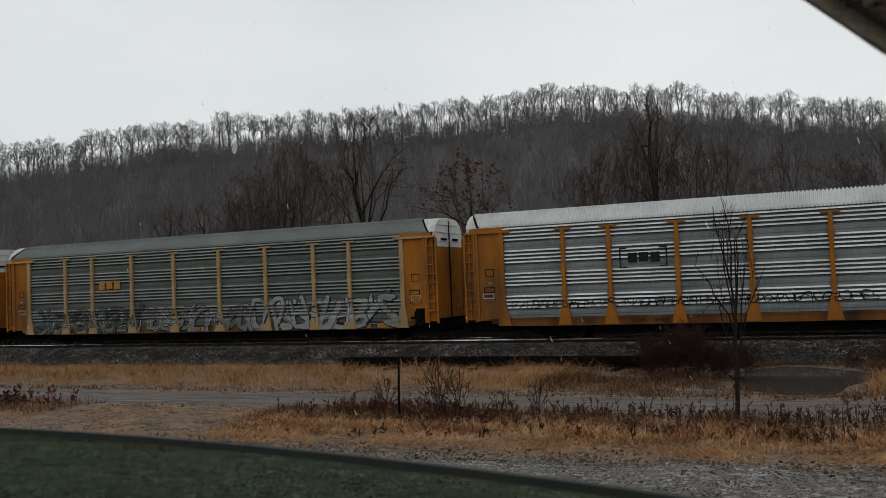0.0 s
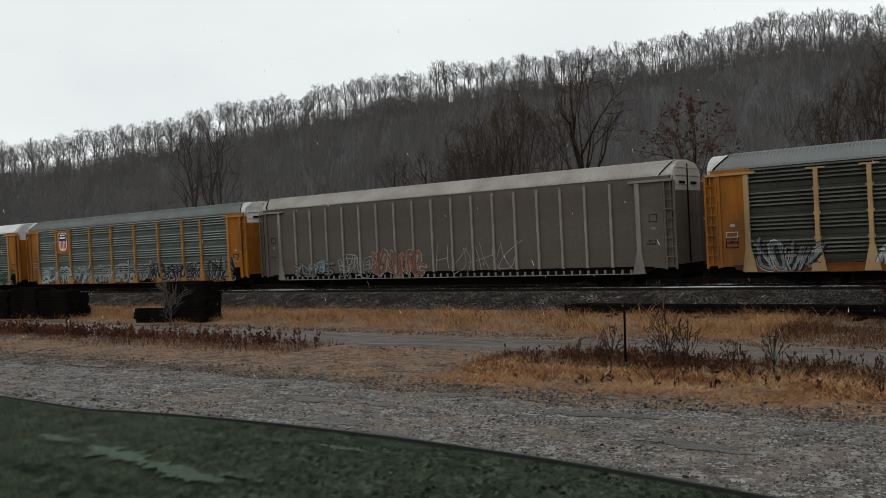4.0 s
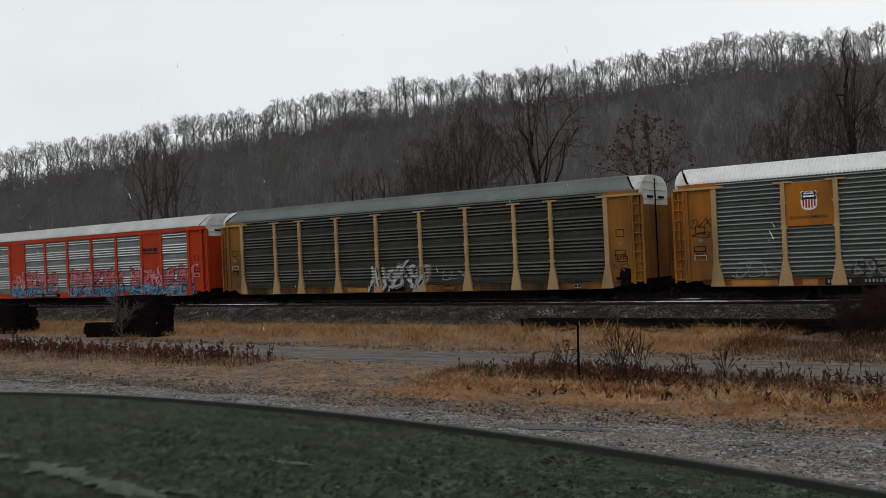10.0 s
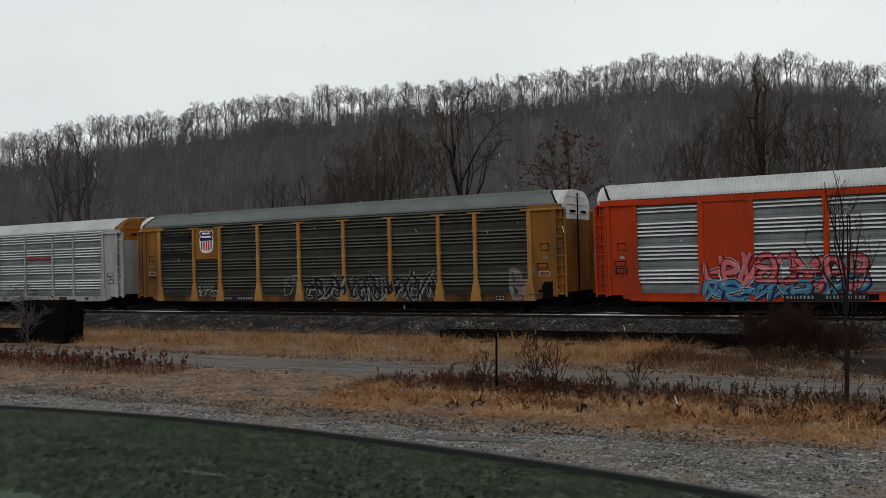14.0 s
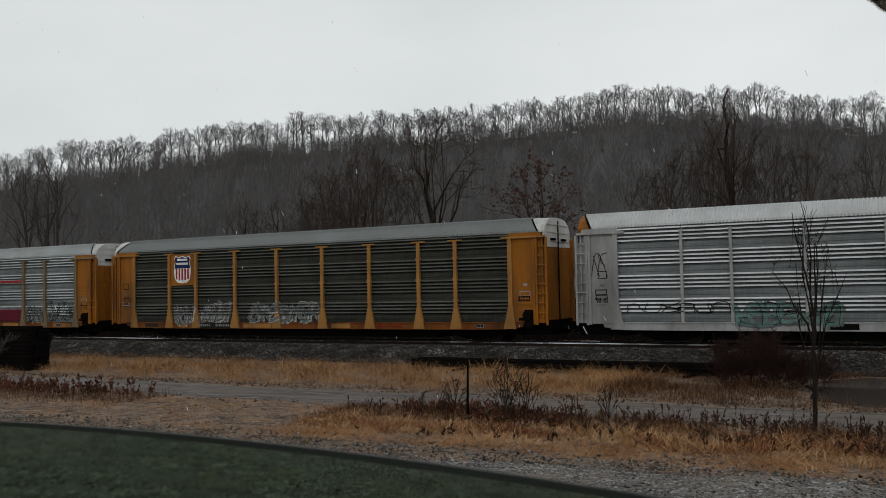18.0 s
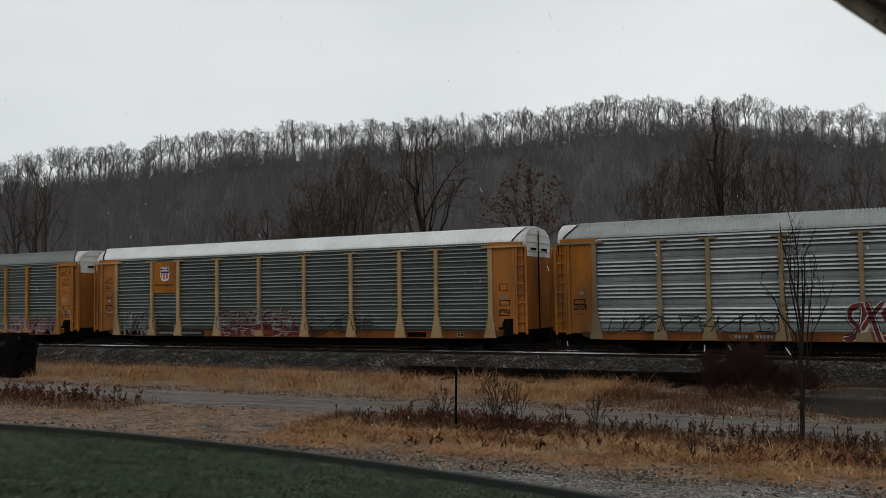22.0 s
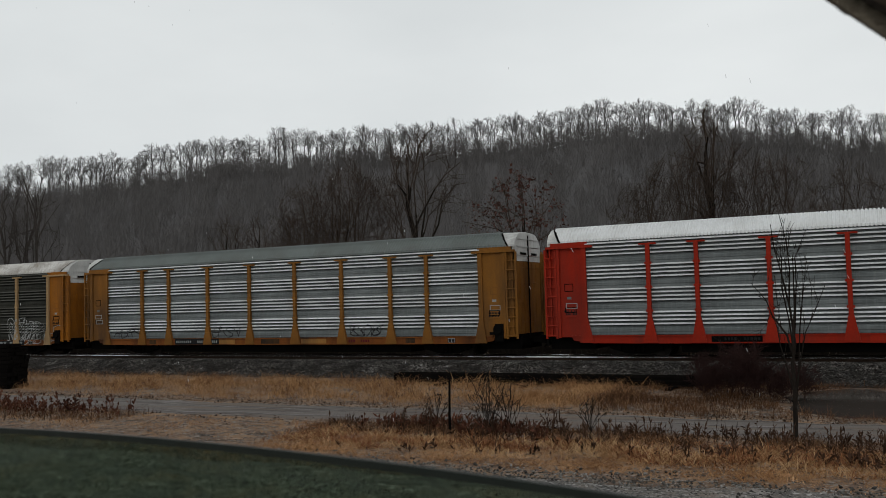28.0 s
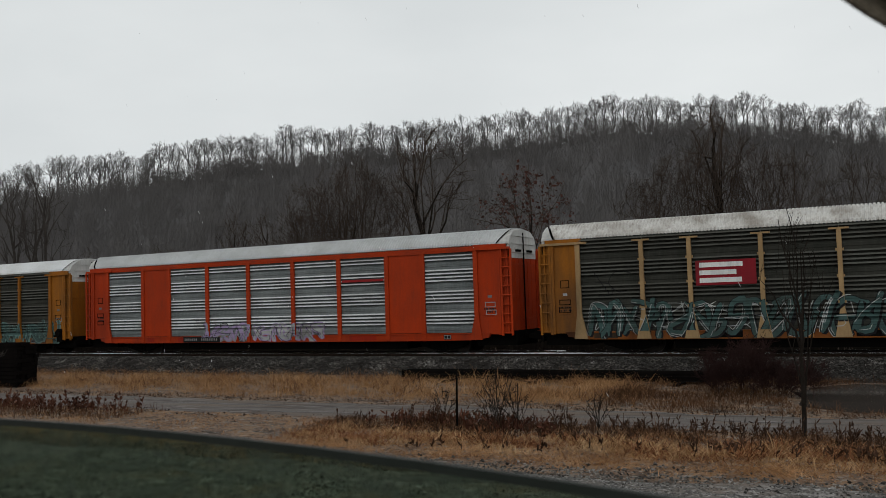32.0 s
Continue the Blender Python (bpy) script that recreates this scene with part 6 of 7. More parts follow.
nb_ = part("name_board", mesh_of("name_board", lambda bm: box(bm, -6.85, -4.5, -0.08, -0.066, 2.75, 3.75)), M_BOARD_RED, C[16], "crimson name board with pale bars", (0, -SIDE_Y, 0))
bars(C[16], "name_bar", [(-6.7, -5.0, 3.47, 3.66), (-6.7, -5.25, 3.16, 3.35), (-6.7, -5.05, 2.85, 3.04)], M_SIGNWHITE, "white bar", -0.0815, nb_)
graffiti(C[16], -11.5, -5.0, 0.66, 2.3, M_DEEPTEAL, M_BLACK, 161, 5, "teal graffiti with pale outline", 0.7)
graffiti(C[16], -4.9, 2.7, 0.66, 2.3, M_DEEPTEAL, M_BLACK, 162, 6, "teal graffiti with pale outline", 0.7)
graffiti(C[16], -11.3, 2.5, 1.0, 2.1, None, M_CHALK, 163, 11, "white inner lines of graffiti", thin=True, bold=0.7)
graffiti(C[16], 4.5, 7.0, 0.75, 1.6, M_CRIMSON, M_PINK, 164, 4, "dull pink graffiti", 0.8)
graffiti(C[16], 8.2, 11.2, 0.8, 2.1, None, M_CHALK, 165, 4, "white outlined letters like graffiti", 1.6, True)
graffiti(C[16], 11.4, 12.9, 0.8, 1.8, None, M_CHROME, 166, 2, "white scribble", thin=True)
graffiti(C[16], -11.3, -9.8, 2.5, 3.6, None, M_BLACK, 167, 2, "thin black doodle", thin=True)
stencil(C[16], 7.2, 9.8, 168)
graffiti(C[17], -4.6, -1.4, 0.66, 1.6, M_LAVENDER, M_CHROME, 171, 3, "lavender graffiti", 1.4)
graffiti(C[17], -1.3, 3.2, 0.66, 1.6, M_CHALK, M_LAVENDER, 172, 4, "white and lavender graffiti", 1.2)
bars(C[17], "red_strip", [(4.5, 6.9, 3.5, 3.62)], M_SIGNRED, "thin red strip", -0.068)
stencil(C[17], -6.0, -3.4, 173)
graffiti(C[18], 3.0, 12.5, 0.66, 2.0, M_DEEPTEAL, M_TEAL, 181, 8, "teal and black graffiti")
for k in (0, 1, 2, 4, 11, 13, 14, 18):
    stencil(C[k], -6.2, -4.6, 200 + k, False, M_BLACK if k in (0, 14) else M_CHROME)


# frames for papers, labels and small marks on the end plates
ME_PAPER = mesh_of("paper_frame", lambda bm: [box(bm, *r, -0.008, 0.0, *s) for r, s in (((-0.20, 0.20), (-0.17, -0.14)), ((-0.20, 0.20), (0.14, 0.17)), ((-0.20, -0.17), (-0.14, 0.14)), ((0.17, 0.20), (-0.14, 0.14)))])
ME_LABEL = mesh_of("label_plate", lambda bm: box(bm, -0.10, 0.10, -0.006, 0.0, -0.055, 0.055))
ME_GRAB = mesh_of("grab_iron", lambda bm: (tube(bm, (-0.22, -0.07, 0), (0.22, -0.07, 0), 0.014, 0.014, 6), tube(bm, (-0.22, -0.07, 0), (-0.22, 0.0, 0), 0.014, 0.014, 6), tube(bm, (0.22, -0.07, 0), (0.22, 0.0, 0), 0.014, 0.014, 6)))
ME_BOX = mesh_of("stencil_box", lambda bm: box(bm, -0.20, 0.20, -0.006, 0.0, -0.11, 0.11))
ME_BOX_FRAME = mesh_of("stencil_frame", lambda bm: [box(bm, *r, -0.009, -0.006, *q) for r, q in (((-0.18, 0.18), (0.07, 0.09)), ((-0.18, 0.18), (-0.09, -0.07)), ((-0.18, -0.16), (-0.07, 0.07)), ((0.16, 0.18), (-0.07, 0.07)), ((-0.01, 0.01), (-0.07, 0.07)))])
ME_WIDE_PAPER = mesh_of("paper_frame", lambda bm: [box(bm, *r, -0.010, 0.0, *q) for r, q in (((-0.26, 0.26), (-0.12, -0.085)), ((-0.26, 0.26), (0.085, 0.12)), ((-0.26, -0.225), (-0.085, 0.085)), ((0.225, 0.26), (-0.085, 0.085)))])
g_ = random.Random(78)
for k, car in enumerate(C):
    if CAR_STYLE[car.name][0] == "sheet":
        continue
    for q in range(9):
        if g_.random() < 0.5:
            x0_ = POSTS[q] + 0.34 + g_.uniform(0, 0.5)
            x1_ = max(x0_ + 0.5, POSTS[q + 1] - 0.34 - g_.uniform(0, 0.9))
            bars(car, "sill_patch", [(x0_, x1_, 0.655, 0.885)], g_.choice((M_UNDER, M_SILL_BLACK, M_SILL_BLACK, M_SILL, M_TAN)) if k not in (7, 14, 17) else g_.choice((M_UNDER, M_RED, M_ORANGE)), "worn stretch of the sill", -0.0605)
    stencil_box = part("stencil_box", ME_BOX, M_BLACK, car, "small black data plate on the sill", (10.3, -SIDE_Y - 0.066, 0.775))
    part("stencil_frame", ME_BOX_FRAME, M_PALE, stencil_box, "thin pale border")
    for sx_ in (-12.5, 12.5):
        for z_ in (2.22, 2.05 - 0.30 * g_.random()):
            part("paper_frame", ME_WIDE_PAPER, M_UNDER if g_.random() < 0.6 else M_PALE, car, "thin frame for papers", (sx_ + g_.uniform(-0.06, 0.06), -SIDE_Y - 0.021, z_))
g_ = random.Random(77)
for k, car in enumerate(C):
    trim_ = [c for c in car.children if c.name.startswith("end_panel")][0].material_slots[0].material
    for sx_ in (-12.5, 12.5):
        jx, jz = g_.uniform(-0.08, 0.08), g_.uniform(-0.1, 0.1)
        part("paper_frame", ME_PAPER, M_UNDER if g_.random() < 0.5 else trim_, car, "thin frame for papers", (sx_ + jx, -SIDE_Y - 0.021, 3.0 + jz))
        part("label_plate", ME_LABEL, M_PALE if g_.random() < 0.4 else M_SPRAY_GREY, car, "small pale label", (sx_ + jx, -SIDE_Y - 0.021, 2.55 + jz))
        part("grab_iron", ME_GRAB, trim_, car, "", (sx_, -SIDE_Y - 0.02, 1.75))
        rects = [(sx_ - 0.3 + 0.075 * q, sx_ - 0.3 + 0.075 * q + 0.05, 1.95 + jz - 0.13 * r, 2.03 + jz - 0.13 * r) for r in range(2) for q in range(8) if g_.random() < 0.75]
        bars(car, "stencil_marking", rects, M_BLACK, "small illegible marks", -0.021, None, True)


def lettering(car, words, x, z, size, mat_, y=-0.072, bold=0.018, label="black painted words"):
    """Words in the built-in font, as one painted mesh on the side."""
    cu = bpy.data.curves.new("lettering", "FONT")
    cu.body, cu.size, cu.extrude, cu.offset = words, size, 0.002, bold
    tmp = new("lettering", cu)
    me = bpy.data.meshes.new_from_object(tmp.evaluated_get(bpy.context.evaluated_depsgraph_get()))
    bpy.data.objects.remove(tmp)
    me.transform(Matrix.Rotation(math.pi / 2, 4, "X"))
    me.materials.clear()
    me.materials.append(None)
    return part("lettering", me, mat_, car, label, (x, -SIDE_Y + y, z))


lettering(C[13], "BUILDING", -6.6, 4.28, 0.40, M_BLACK, -0.070, 0.006)
lettering(C[13], "AMERICA", -4.05, 4.28, 0.40, M_BLACK, -0.070, 0.006)
lettering(C[12], "BUILDING AMERICA", -8.80, 3.36, 0.155, M_BLACK, -0.080, 0.003)
lettering(C[5], "BUILDING AMERICA", -8.80, 3.26, 0.155, M_BLACK, -0.080, 0.003)
lettering(C[8], "We will", -11.65, 4.05, 0.74, M_BLACK)
lettering(C[8], "deliver...", -11.65, 3.15, 0.72, M_BLACK)


# ---------------------------------------------------------------- trees and shrubs
def bare_tree(x, y, height, seed, label, trunk_r=None, levels=4, spread=0.55, first=0.3, kids=(7, 5, 4), upright=0.7, bark=None, twig=None, least=0.008, z=None, category="tree", dome=None):
    """A bare tree: trunk and main limbs as one part, finer branches as the crown."""
    if dome:
        p, q, r0, r1 = dome_tree(seed, *dome)
        r0, r1 = r0 * height, r1 * height
    else:
        p, q, r0, r1 = grow(seed, height, trunk_r or height * 0.014, levels, spread, first, kids, upright)
    k = height / max(p[:, 2].max(), q[:, 2].max())
    p, q = p * k, q * k
    r0, r1 = np.maximum(r0, least), np.maximum(r1, least * 0.7)
    tree = tagged(new("bare_tree" if category == "tree" else "bare_shrub"), label, category)
    tree.location = (x, y, (float(ground_z(np.array(x), np.array(y))) if z is None else z) - 0.05)
    thick = np.arange(len(p)) < 0
    cut = max(height * 0.0038, 0.012)
    thick = r0 > cut
    for name, sel, m in (("trunk", thick, bark or M_BARK), ("crown", ~thick, twig or M_TWIG)):
        v, f = tubes(p[sel], q[sel], r0[sel], r1[sel], 6 if name == "trunk" else 3)
        ob = new(name, array_mesh(name, v, f, m, True))
        ob.parent = tree
    return tree


def clumps(tree, seed, n, size, mat_, label, lo=0.35):
    """Dead leaves still hanging on a crown, each leaf a small bent quad."""
    crown = [c for c in tree.children if c.name.startswith("crown")][0]
    co = np.empty(len(crown.data.vertices) * 3)
    crown.data.vertices.foreach_get("co", co)
    co = co.reshape(-1, 3)
    co = co[co[:, 2] > lo * co[:, 2].max()]
    r = np.random.default_rng(seed)
    c = co[r.integers(0, len(co), n)] + r.normal(0, size, (n, 3))
    a, b = r.normal(0, size * 0.5, (n, 3)), r.normal(0, size * 0.5, (n, 3))
    v = np.stack([c - a, c + b, c + a, c - b], 1).reshape(-1, 3)
    ob = new("leaves", array_mesh("leaves", v, np.arange(4 * n).reshape(-1, 4), mat_))
    ob.parent = tree
    tagged(ob, label, kind="stuff")


THICKET = ((0.10, 0.60), 0.25, 0.56, 0.43, 13, 8, 9, 0.007, 0.05)
bare_tree(-32.9, 60, 17.2, 501, "tall bare tree with a forked dark trunk", least=0.016, dome=((0.22, 0.62), 0.21, 0.66, 0.34, 11, 7, 6, 0.0125, 0.03))
for x, y, h, s in ((-41.1, 56, 13.0, 1), (-39.3, 57, 13.8, 2), (-37.3, 56, 14.9, 3), (-35.7, 55, 14.1, 4), (-34.0, 56, 13.2, 5), (-42.8, 57, 11.5, 6), (-40.2, 55, 11.0, 7)):
    bare_tree(x, y, h, 510 + s, "slender bare brown tree in a thicket behind the line", least=0.010, dome=THICKET)
leafy = bare_tree(-20.9, 50, 11.4, 531, "bare tree with some dead reddish leaves", least=0.009, dome=((0.3, 0.6), 0.30, 0.66, 0.33, 10, 7, 5, 0.010, 0.03))
clumps(leafy, 5, 800, 0.11, M_DEADLEAF, "sparse dead reddish brown leaves")
bare_tree(-11.2, 58, 15.8, 541, "tall thin bare tree standing over a brown thicket", least=0.012, dome=((0.2, 0.80), 0.14, 0.60, 0.40, 12, 7, 5, 0.0125, 0.02))
for x, y, h, s in ((-13.5, 56, 12.3, 1), (-12.2, 57, 13.3, 2), (-9.5, 56, 12.8, 3), (-8.2, 57, 12.3, 4), (-6.5, 56, 11.9, 5), (-15.6, 57, 11.0, 6), (-3.3, 60, 11.8, 7), (-0.6, 60, 10.9, 8), (1.3, 59, 11.2, 9), (4.0, 60, 11.5, 10)):
    bare_tree(x, y, h, 550 + s, "bare brown tree in a thicket behind the line", least=0.010, dome=THICKET)
for x, h, s in ((-52.2, 12.2, 1), (-48.7, 11.6, 2), (-50.4, 10.9, 3)):
    bare_tree(x, 60, h, 570 + s, "thin bare tree behind the line", least=0.010, dome=((0.3, 0.75), 0.14, 0.62, 0.38, 9, 6, 4, 0.009, 0.02))
for x, h, s in ((-80.6, 17.2, 1), (-77.8, 17.7, 2), (-75.4, 16.6, 3)):
    bare_tree(x, 60, h, 580 + s, "bare grey brown tree in a small group", bark=M_TWIG_PALE, twig=M_TWIG_PALE, least=0.010, dome=((0.25, 0.7), 0.16, 0.62, 0.38, 10, 5, 4, 0.011, 0.02))
for k in range(26):
    bare_tree(-118 + 4.6 * k + random.uniform(-1.5, 1.5), 61 + random.uniform(-2, 5), random.uniform(7.0, 10.2), 600 + k, "low bare brown scrub behind the line", least=0.010, category="shrub", dome=((0.04, 0.4), 0.30, 0.52, 0.46, 12, 7, 5, 0.008, 0.04))

# foreground sapling, stake and shrubs
bare_tree(-2.53, 21.7, 5.2, 701, "slender bare sapling by the lane", bark=M_BARK, twig=M_BARK, least=0.006, dome=((0.10, 0.42), 0.16, 0.58, 0.42, 9, 4, 3, 0.0115, 0.012))
stake = tagged(new("wooden_stake"), "weathered dark wooden stake in the weeds", "stake")
stake.location = (-10.6, 20.6, -0.1)
part("post", mesh_of("post", lambda bm: tube(bm, (0, 0, 0), (0.03, 0.02, 1.62), 0.034, 0.026, 7)), M_TIE, stake)
for x, y, h, s in ((-9.7, 21.2, 1.65, 1), (-9.3, 21.4, 1.3, 2), (-10.0, 21.6, 1.25, 3), (-11.6, 21.8, 1.0, 4), (-7.2, 21.6, 0.95, 5)):
    bare_tree(x, y, h, 710 + s, "small leafless shrub with dark spreading stems", bark=M_BARK, twig=M_BARK, least=0.008, category="shrub", dome=((0.02, 0.10), 0.42, 0.50, 0.50, 10, 3, 2, 0.014, 0.02))
for k in range(13):
    bare_tree(-6.6 + 0.27 * k + random.uniform(-0.2, 0.2), 30.3 + random.uniform(-0.9, 0.9), random.uniform(1.3, 2.3) * (1 - 0.05 * abs(k - 6)), 720 + k, "dense reddish bare bush beside the track", 0.012, 4, 0.62, 0.0, (16, 7, 5), 0.55, M_RED_TWIG, M_RED_TWIG, 0.006, category="shrub")
for x, y, h, s in ((0.7, 32.5, 1.3, 1), (2.0, 32.0, 1.4, 2), (3.2, 30.6, 1.3, 3), (-0.1, 33.9, 0.8, 4)):
    bare_tree(x, y, h, 740 + s, "low dark leafless brush by the puddle", 0.02, 4, 0.65, 0.03, (12, 6, 4), 0.35, M_BARK, M_WEED, 0.007, category="shrub")
bare_tree(-36.6, 25.6, 2.6, 751, "bare shrub in front of the stacked timbers", 0.03, 4, 0.6, 0.05, (10, 6, 4), 0.6, M_BARK_GREY, M_BARK_GREY, 0.008, category="shrub")


# ---------------------------------------------------------------- grass and weeds
def blades(name, n, where, length, width, lean, mat_, label, seed, flat=0.0, gap=-0.55):
    """Grass as single bent blades. where(r, n) gives x, y."""
    r = np.random.default_rng(seed)
    x, y = where(r, n)
    wet = ((x - POOL[0]) / (POOL[2] + 0.15)) ** 2 + ((y - POOL[1]) / (POOL[3] + 0.15)) ** 2 < 1
    x, y = x[~wet], y[~wet]
    keep = (np.sin(0.8 * x + 1.7) * np.sin(1.1 * y + 0.6 * x) + 0.6 * np.sin(2.9 * x + 1.2 * y) * np.sin(2.2 * y - 0.7 * x) + r.normal(0, 0.45, len(x))) > gap
    x, y = x[keep], y[keep]
    n = len(x)
    z = ground_z(x, y) - 0.01
    base = np.stack([x, y, z], 1)
    tuft = 0.5 + 0.25 * (np.sin(1.9 * x + 0.8 * np.sin(2.3 * y)) + np.sin(2.7 * y + 1.4 * np.sin(1.1 * x)))
    ln = length * r.uniform(0.45, 1.2, n) * (0.45 + 0.95 * tuft)
    a = r.uniform(0, 6.28, n)
    tilt = np.clip(np.abs(r.normal(flat, lean, n)) + 0.1, 0, 1.52)
    d = np.stack([np.cos(a) * np.sin(tilt), np.sin(a) * np.sin(tilt), np.cos(tilt)], 1)
    side = np.stack([r.normal(0, 1, n), r.normal(0, 0.4, n), np.zeros(n)], 1)
    side /= np.linalg.norm(side, axis=1, keepdims=True)
    mid = base + d * ln[:, None] * 0.55
    d2 = d + np.stack([np.cos(a), np.sin(a), -0.5 * np.ones(n)], 1) * r.uniform(0.1, 0.8, (n, 1))
    d2 /= np.linalg.norm(d2, axis=1, keepdims=True)
    tip = mid + d2 * ln[:, None] * 0.5
    tip[:, 2] = np.maximum(tip[:, 2], z + 0.02)
    w = width * r.uniform(0.6, 1.3, (n, 1))
    v = np.stack([base - side * w, base + side * w, mid + side * w * 0.8, mid - side * w * 0.8, tip], 1).reshape(-1, 3)
    k = 5 * np.arange(n)[:, None]
    f = np.concatenate([np.concatenate([k, k + 1, k + 2], 1), np.concatenate([k, k + 2, k + 3], 1), np.concatenate([k + 3, k + 2, k + 4], 1)])
    return tagged(new(name, array_mesh(name, v, f, mat_)), label, "grass", kind="stuff")


def area(x0, x1, y0, y1, soft=0.35):
    return lambda r, n: (r.uniform(x0, x1, n), r.uniform(y0, y1, n) + r.normal(0, soft, n))


def tussocks(x0, x1, y0, y1):
    """Clumps a hand to two feet wide, scattered over a stretch."""
    def where(r, n):
        hub = r.integers(0, 95, n)
        hx, hy = r.uniform(x0, x1, 95), r.uniform(y0, y1, 95)
        wide = r.uniform(0.12, 0.42, 95)
        return hx[hub] + r.normal(0, 1, n) * wide[hub] * 1.5, hy[hub] + r.normal(0, 1, n) * wide[hub] * 0.6
    return where


def thinning(x0, x1, y0, y1, fade):
    """Like area, but the cover thins out over the last metres towards x1."""
    def where(r, n):
        x = np.concatenate([r.uniform(x0, x1 - fade, n - n // 8), x1 - fade + fade * np.abs(r.normal(0, 0.42, n // 8))])
        return x, r.uniform(y0, y1, n) + r.normal(0, 0.35, n) + 0.35 * np.sin(0.9 * x) * (r.uniform(0, 1, n) > 0.5)
    return where


blades("tall_dry_grass", 70000, thinning(-64, -8.4, 26.6, 33.2, 3.5), 0.60, 0.006, 0.35, M_STRAW, "band of tall dry golden grass beside the track", 1, 1.0, -0.4)
blades("tall_dry_grass", 24000, thinning(-64, -6.4, 27.4, 33.0, 3.0), 0.40, 0.007, 0.8, M_STRAW_DARK, "matted brown grass among the golden band", 10, 0.6, -0.1)
blades("tall_dry_grass", 6000, area(-0.1, 9, 26.2, 29.5), 0.5, 0.007, 0.6, M_STRAW, "dry golden grass beyond the puddle", 2)
blades("matted_grass", 125000, area(-14.5, 7, 16.9, 21.0), 0.24, 0.0055, 0.3, M_MATTED, "flattened dry golden grass along the gravel", 3, 1.36, -0.45)
blades("matted_grass", 7000, area(-14.5, 7, 17.8, 21.0), 0.46, 0.009, 0.2, M_CURL, "long bent pale stalks in the flattened grass", 11, 1.38, -0.2)
blades("grass_tussocks", 5500, tussocks(-14.5, 7, 18.0, 20.0), 0.36, 0.007, 0.3, M_CURL, "tousled tussocks of pale dry grass", 12, 0.95, -9)
blades("grass_tussocks", 13000, tussocks(-14.5, 7, 18.0, 20.6), 0.30, 0.007, 0.3, M_RUSSET_GRASS, "low tussocks of reddish brown grass", 13, 1.0, -9)
blades("matted_brown_grass", 46000, area(-15, 7, 19.8, 22.0), 0.30, 0.007, 0.5, M_STRAW_DARK, "matted brown grass and stalks", 4, 1.3)
blades("short_dead_grass", 46000, area(-46, -12, 16.0, 21.6, 0.5), 0.13, 0.007, 0.4, M_MATTED, "thin short dead grass in the gravel", 5, 1.2, -0.3)
blades("brown_grass", 9000, area(-46, -22, 19.6, 22.0, 0.4), 0.30, 0.007, 0.8, M_STRAW_DARK, "dead brown grass among weeds", 6)
blades("lane_grass", 9000, area(-60, 8, 25.2, 26.3, 0.25), 0.14, 0.006, 0.9, M_STRAW_DARK, "thin brown grass along the lane", 7)
blades("dark_grass", 38000, area(-8.8, 12, 25.6, 34.6), 0.30, 0.007, 0.9, M_STRAW_DARK, "matted dark brown grass by the puddle", 9)
blades("bank_grass", 16000, area(-75, 14, 33.2, 35.0, 0.3), 0.30, 0.007, 0.8, M_STRAW_DARK, "brown grass at the foot of the ballast", 8)


def weeds(name, n, where, height, mat_, label, seed, leaf=1.0):
    """Dead stalks with curled leaves and seed heads."""
    r = np.random.default_rng(seed)
    x, y = where(r, n)
    hub = r.integers(0, n, n // 15)
    tall = r.uniform(0.5, 1.2, n)
    near = hub[r.integers(0, len(hub), n)]
    x, y = x * 0.25 + x[near] * 0.75 + r.normal(0, 0.16, n), y * 0.3 + y[near] * 0.7
    z = ground_z(x, y) - 0.02
    p, q, r0, r1 = [], [], [], []
    lv = []
    for i in range(n):
        h = height * r.uniform(0.6, 1.1) * tall[near[i]]
        a = np.array([x[i], y[i], z[i]])
        b = a + np.array([r.normal(0, 0.12), r.normal(0, 0.12), 1.0]) * h
        p.append(a), q.append(b), r0.append(0.009), r1.append(0.005)
        for k in range(r.integers(4, 9)):
            c = a + (b - a) * r.uniform(0.25, 1.0)
            t = r.normal(0, 1, 3) * np.array([0.06, 0.06, 0.06]) + np.array([0, 0, 0.085])
            u = np.cross(t, r.normal(0, 1, 3))
            u = u / (np.linalg.norm(u) + 1e-6) * leaf * r.uniform(0.022, 0.048)
            lv += [c, c + t * 0.5 + u, c + t, c + t * 0.5 - u]
    v, f = tubes(np.array(p), np.array(q), np.array(r0), np.array(r1), 3)
    lv = np.array(lv)
    f2 = np.arange(len(lv)).reshape(-1, 4) + len(v)
    return tagged(new(name, array_mesh(name, np.concatenate([v, lv]), np.concatenate([f, f2]), mat_)), label, "weeds", kind="stuff")


weeds("dead_weeds", 640, area(-48, -21.5, 20.3, 21.9, 0.2), 0.52, M_WEED_RED, "thick row of dead brown weed stalks by the lane", 21, 1.15)
weeds("dead_weeds", 430, area(-14.8, 8, 20.4, 22.2, 0.3), 0.48, M_WEED, "dead brown weed stalks along the lane", 22, 0.55)
weeds("dead_weeds", 130, area(-16.5, -7, 20.3, 21.6, 0.3), 0.34, M_WEED_RED, "low reddish brown dead weeds beside the lane", 24, 0.9)
weeds("dead_weeds", 170, area(-16, 5, 18.4, 20.6, 0.4), 0.28, M_WEED, "scattered low dead weeds in the grass", 23, 0.6)


# ---------------------------------------------------------------- stacked timbers and old rails
ME_TIMBER = mesh_of("timber", lambda bm: box(bm, -1.3, 1.3, -0.115, 0.115, 0, 0.175), 0.012)


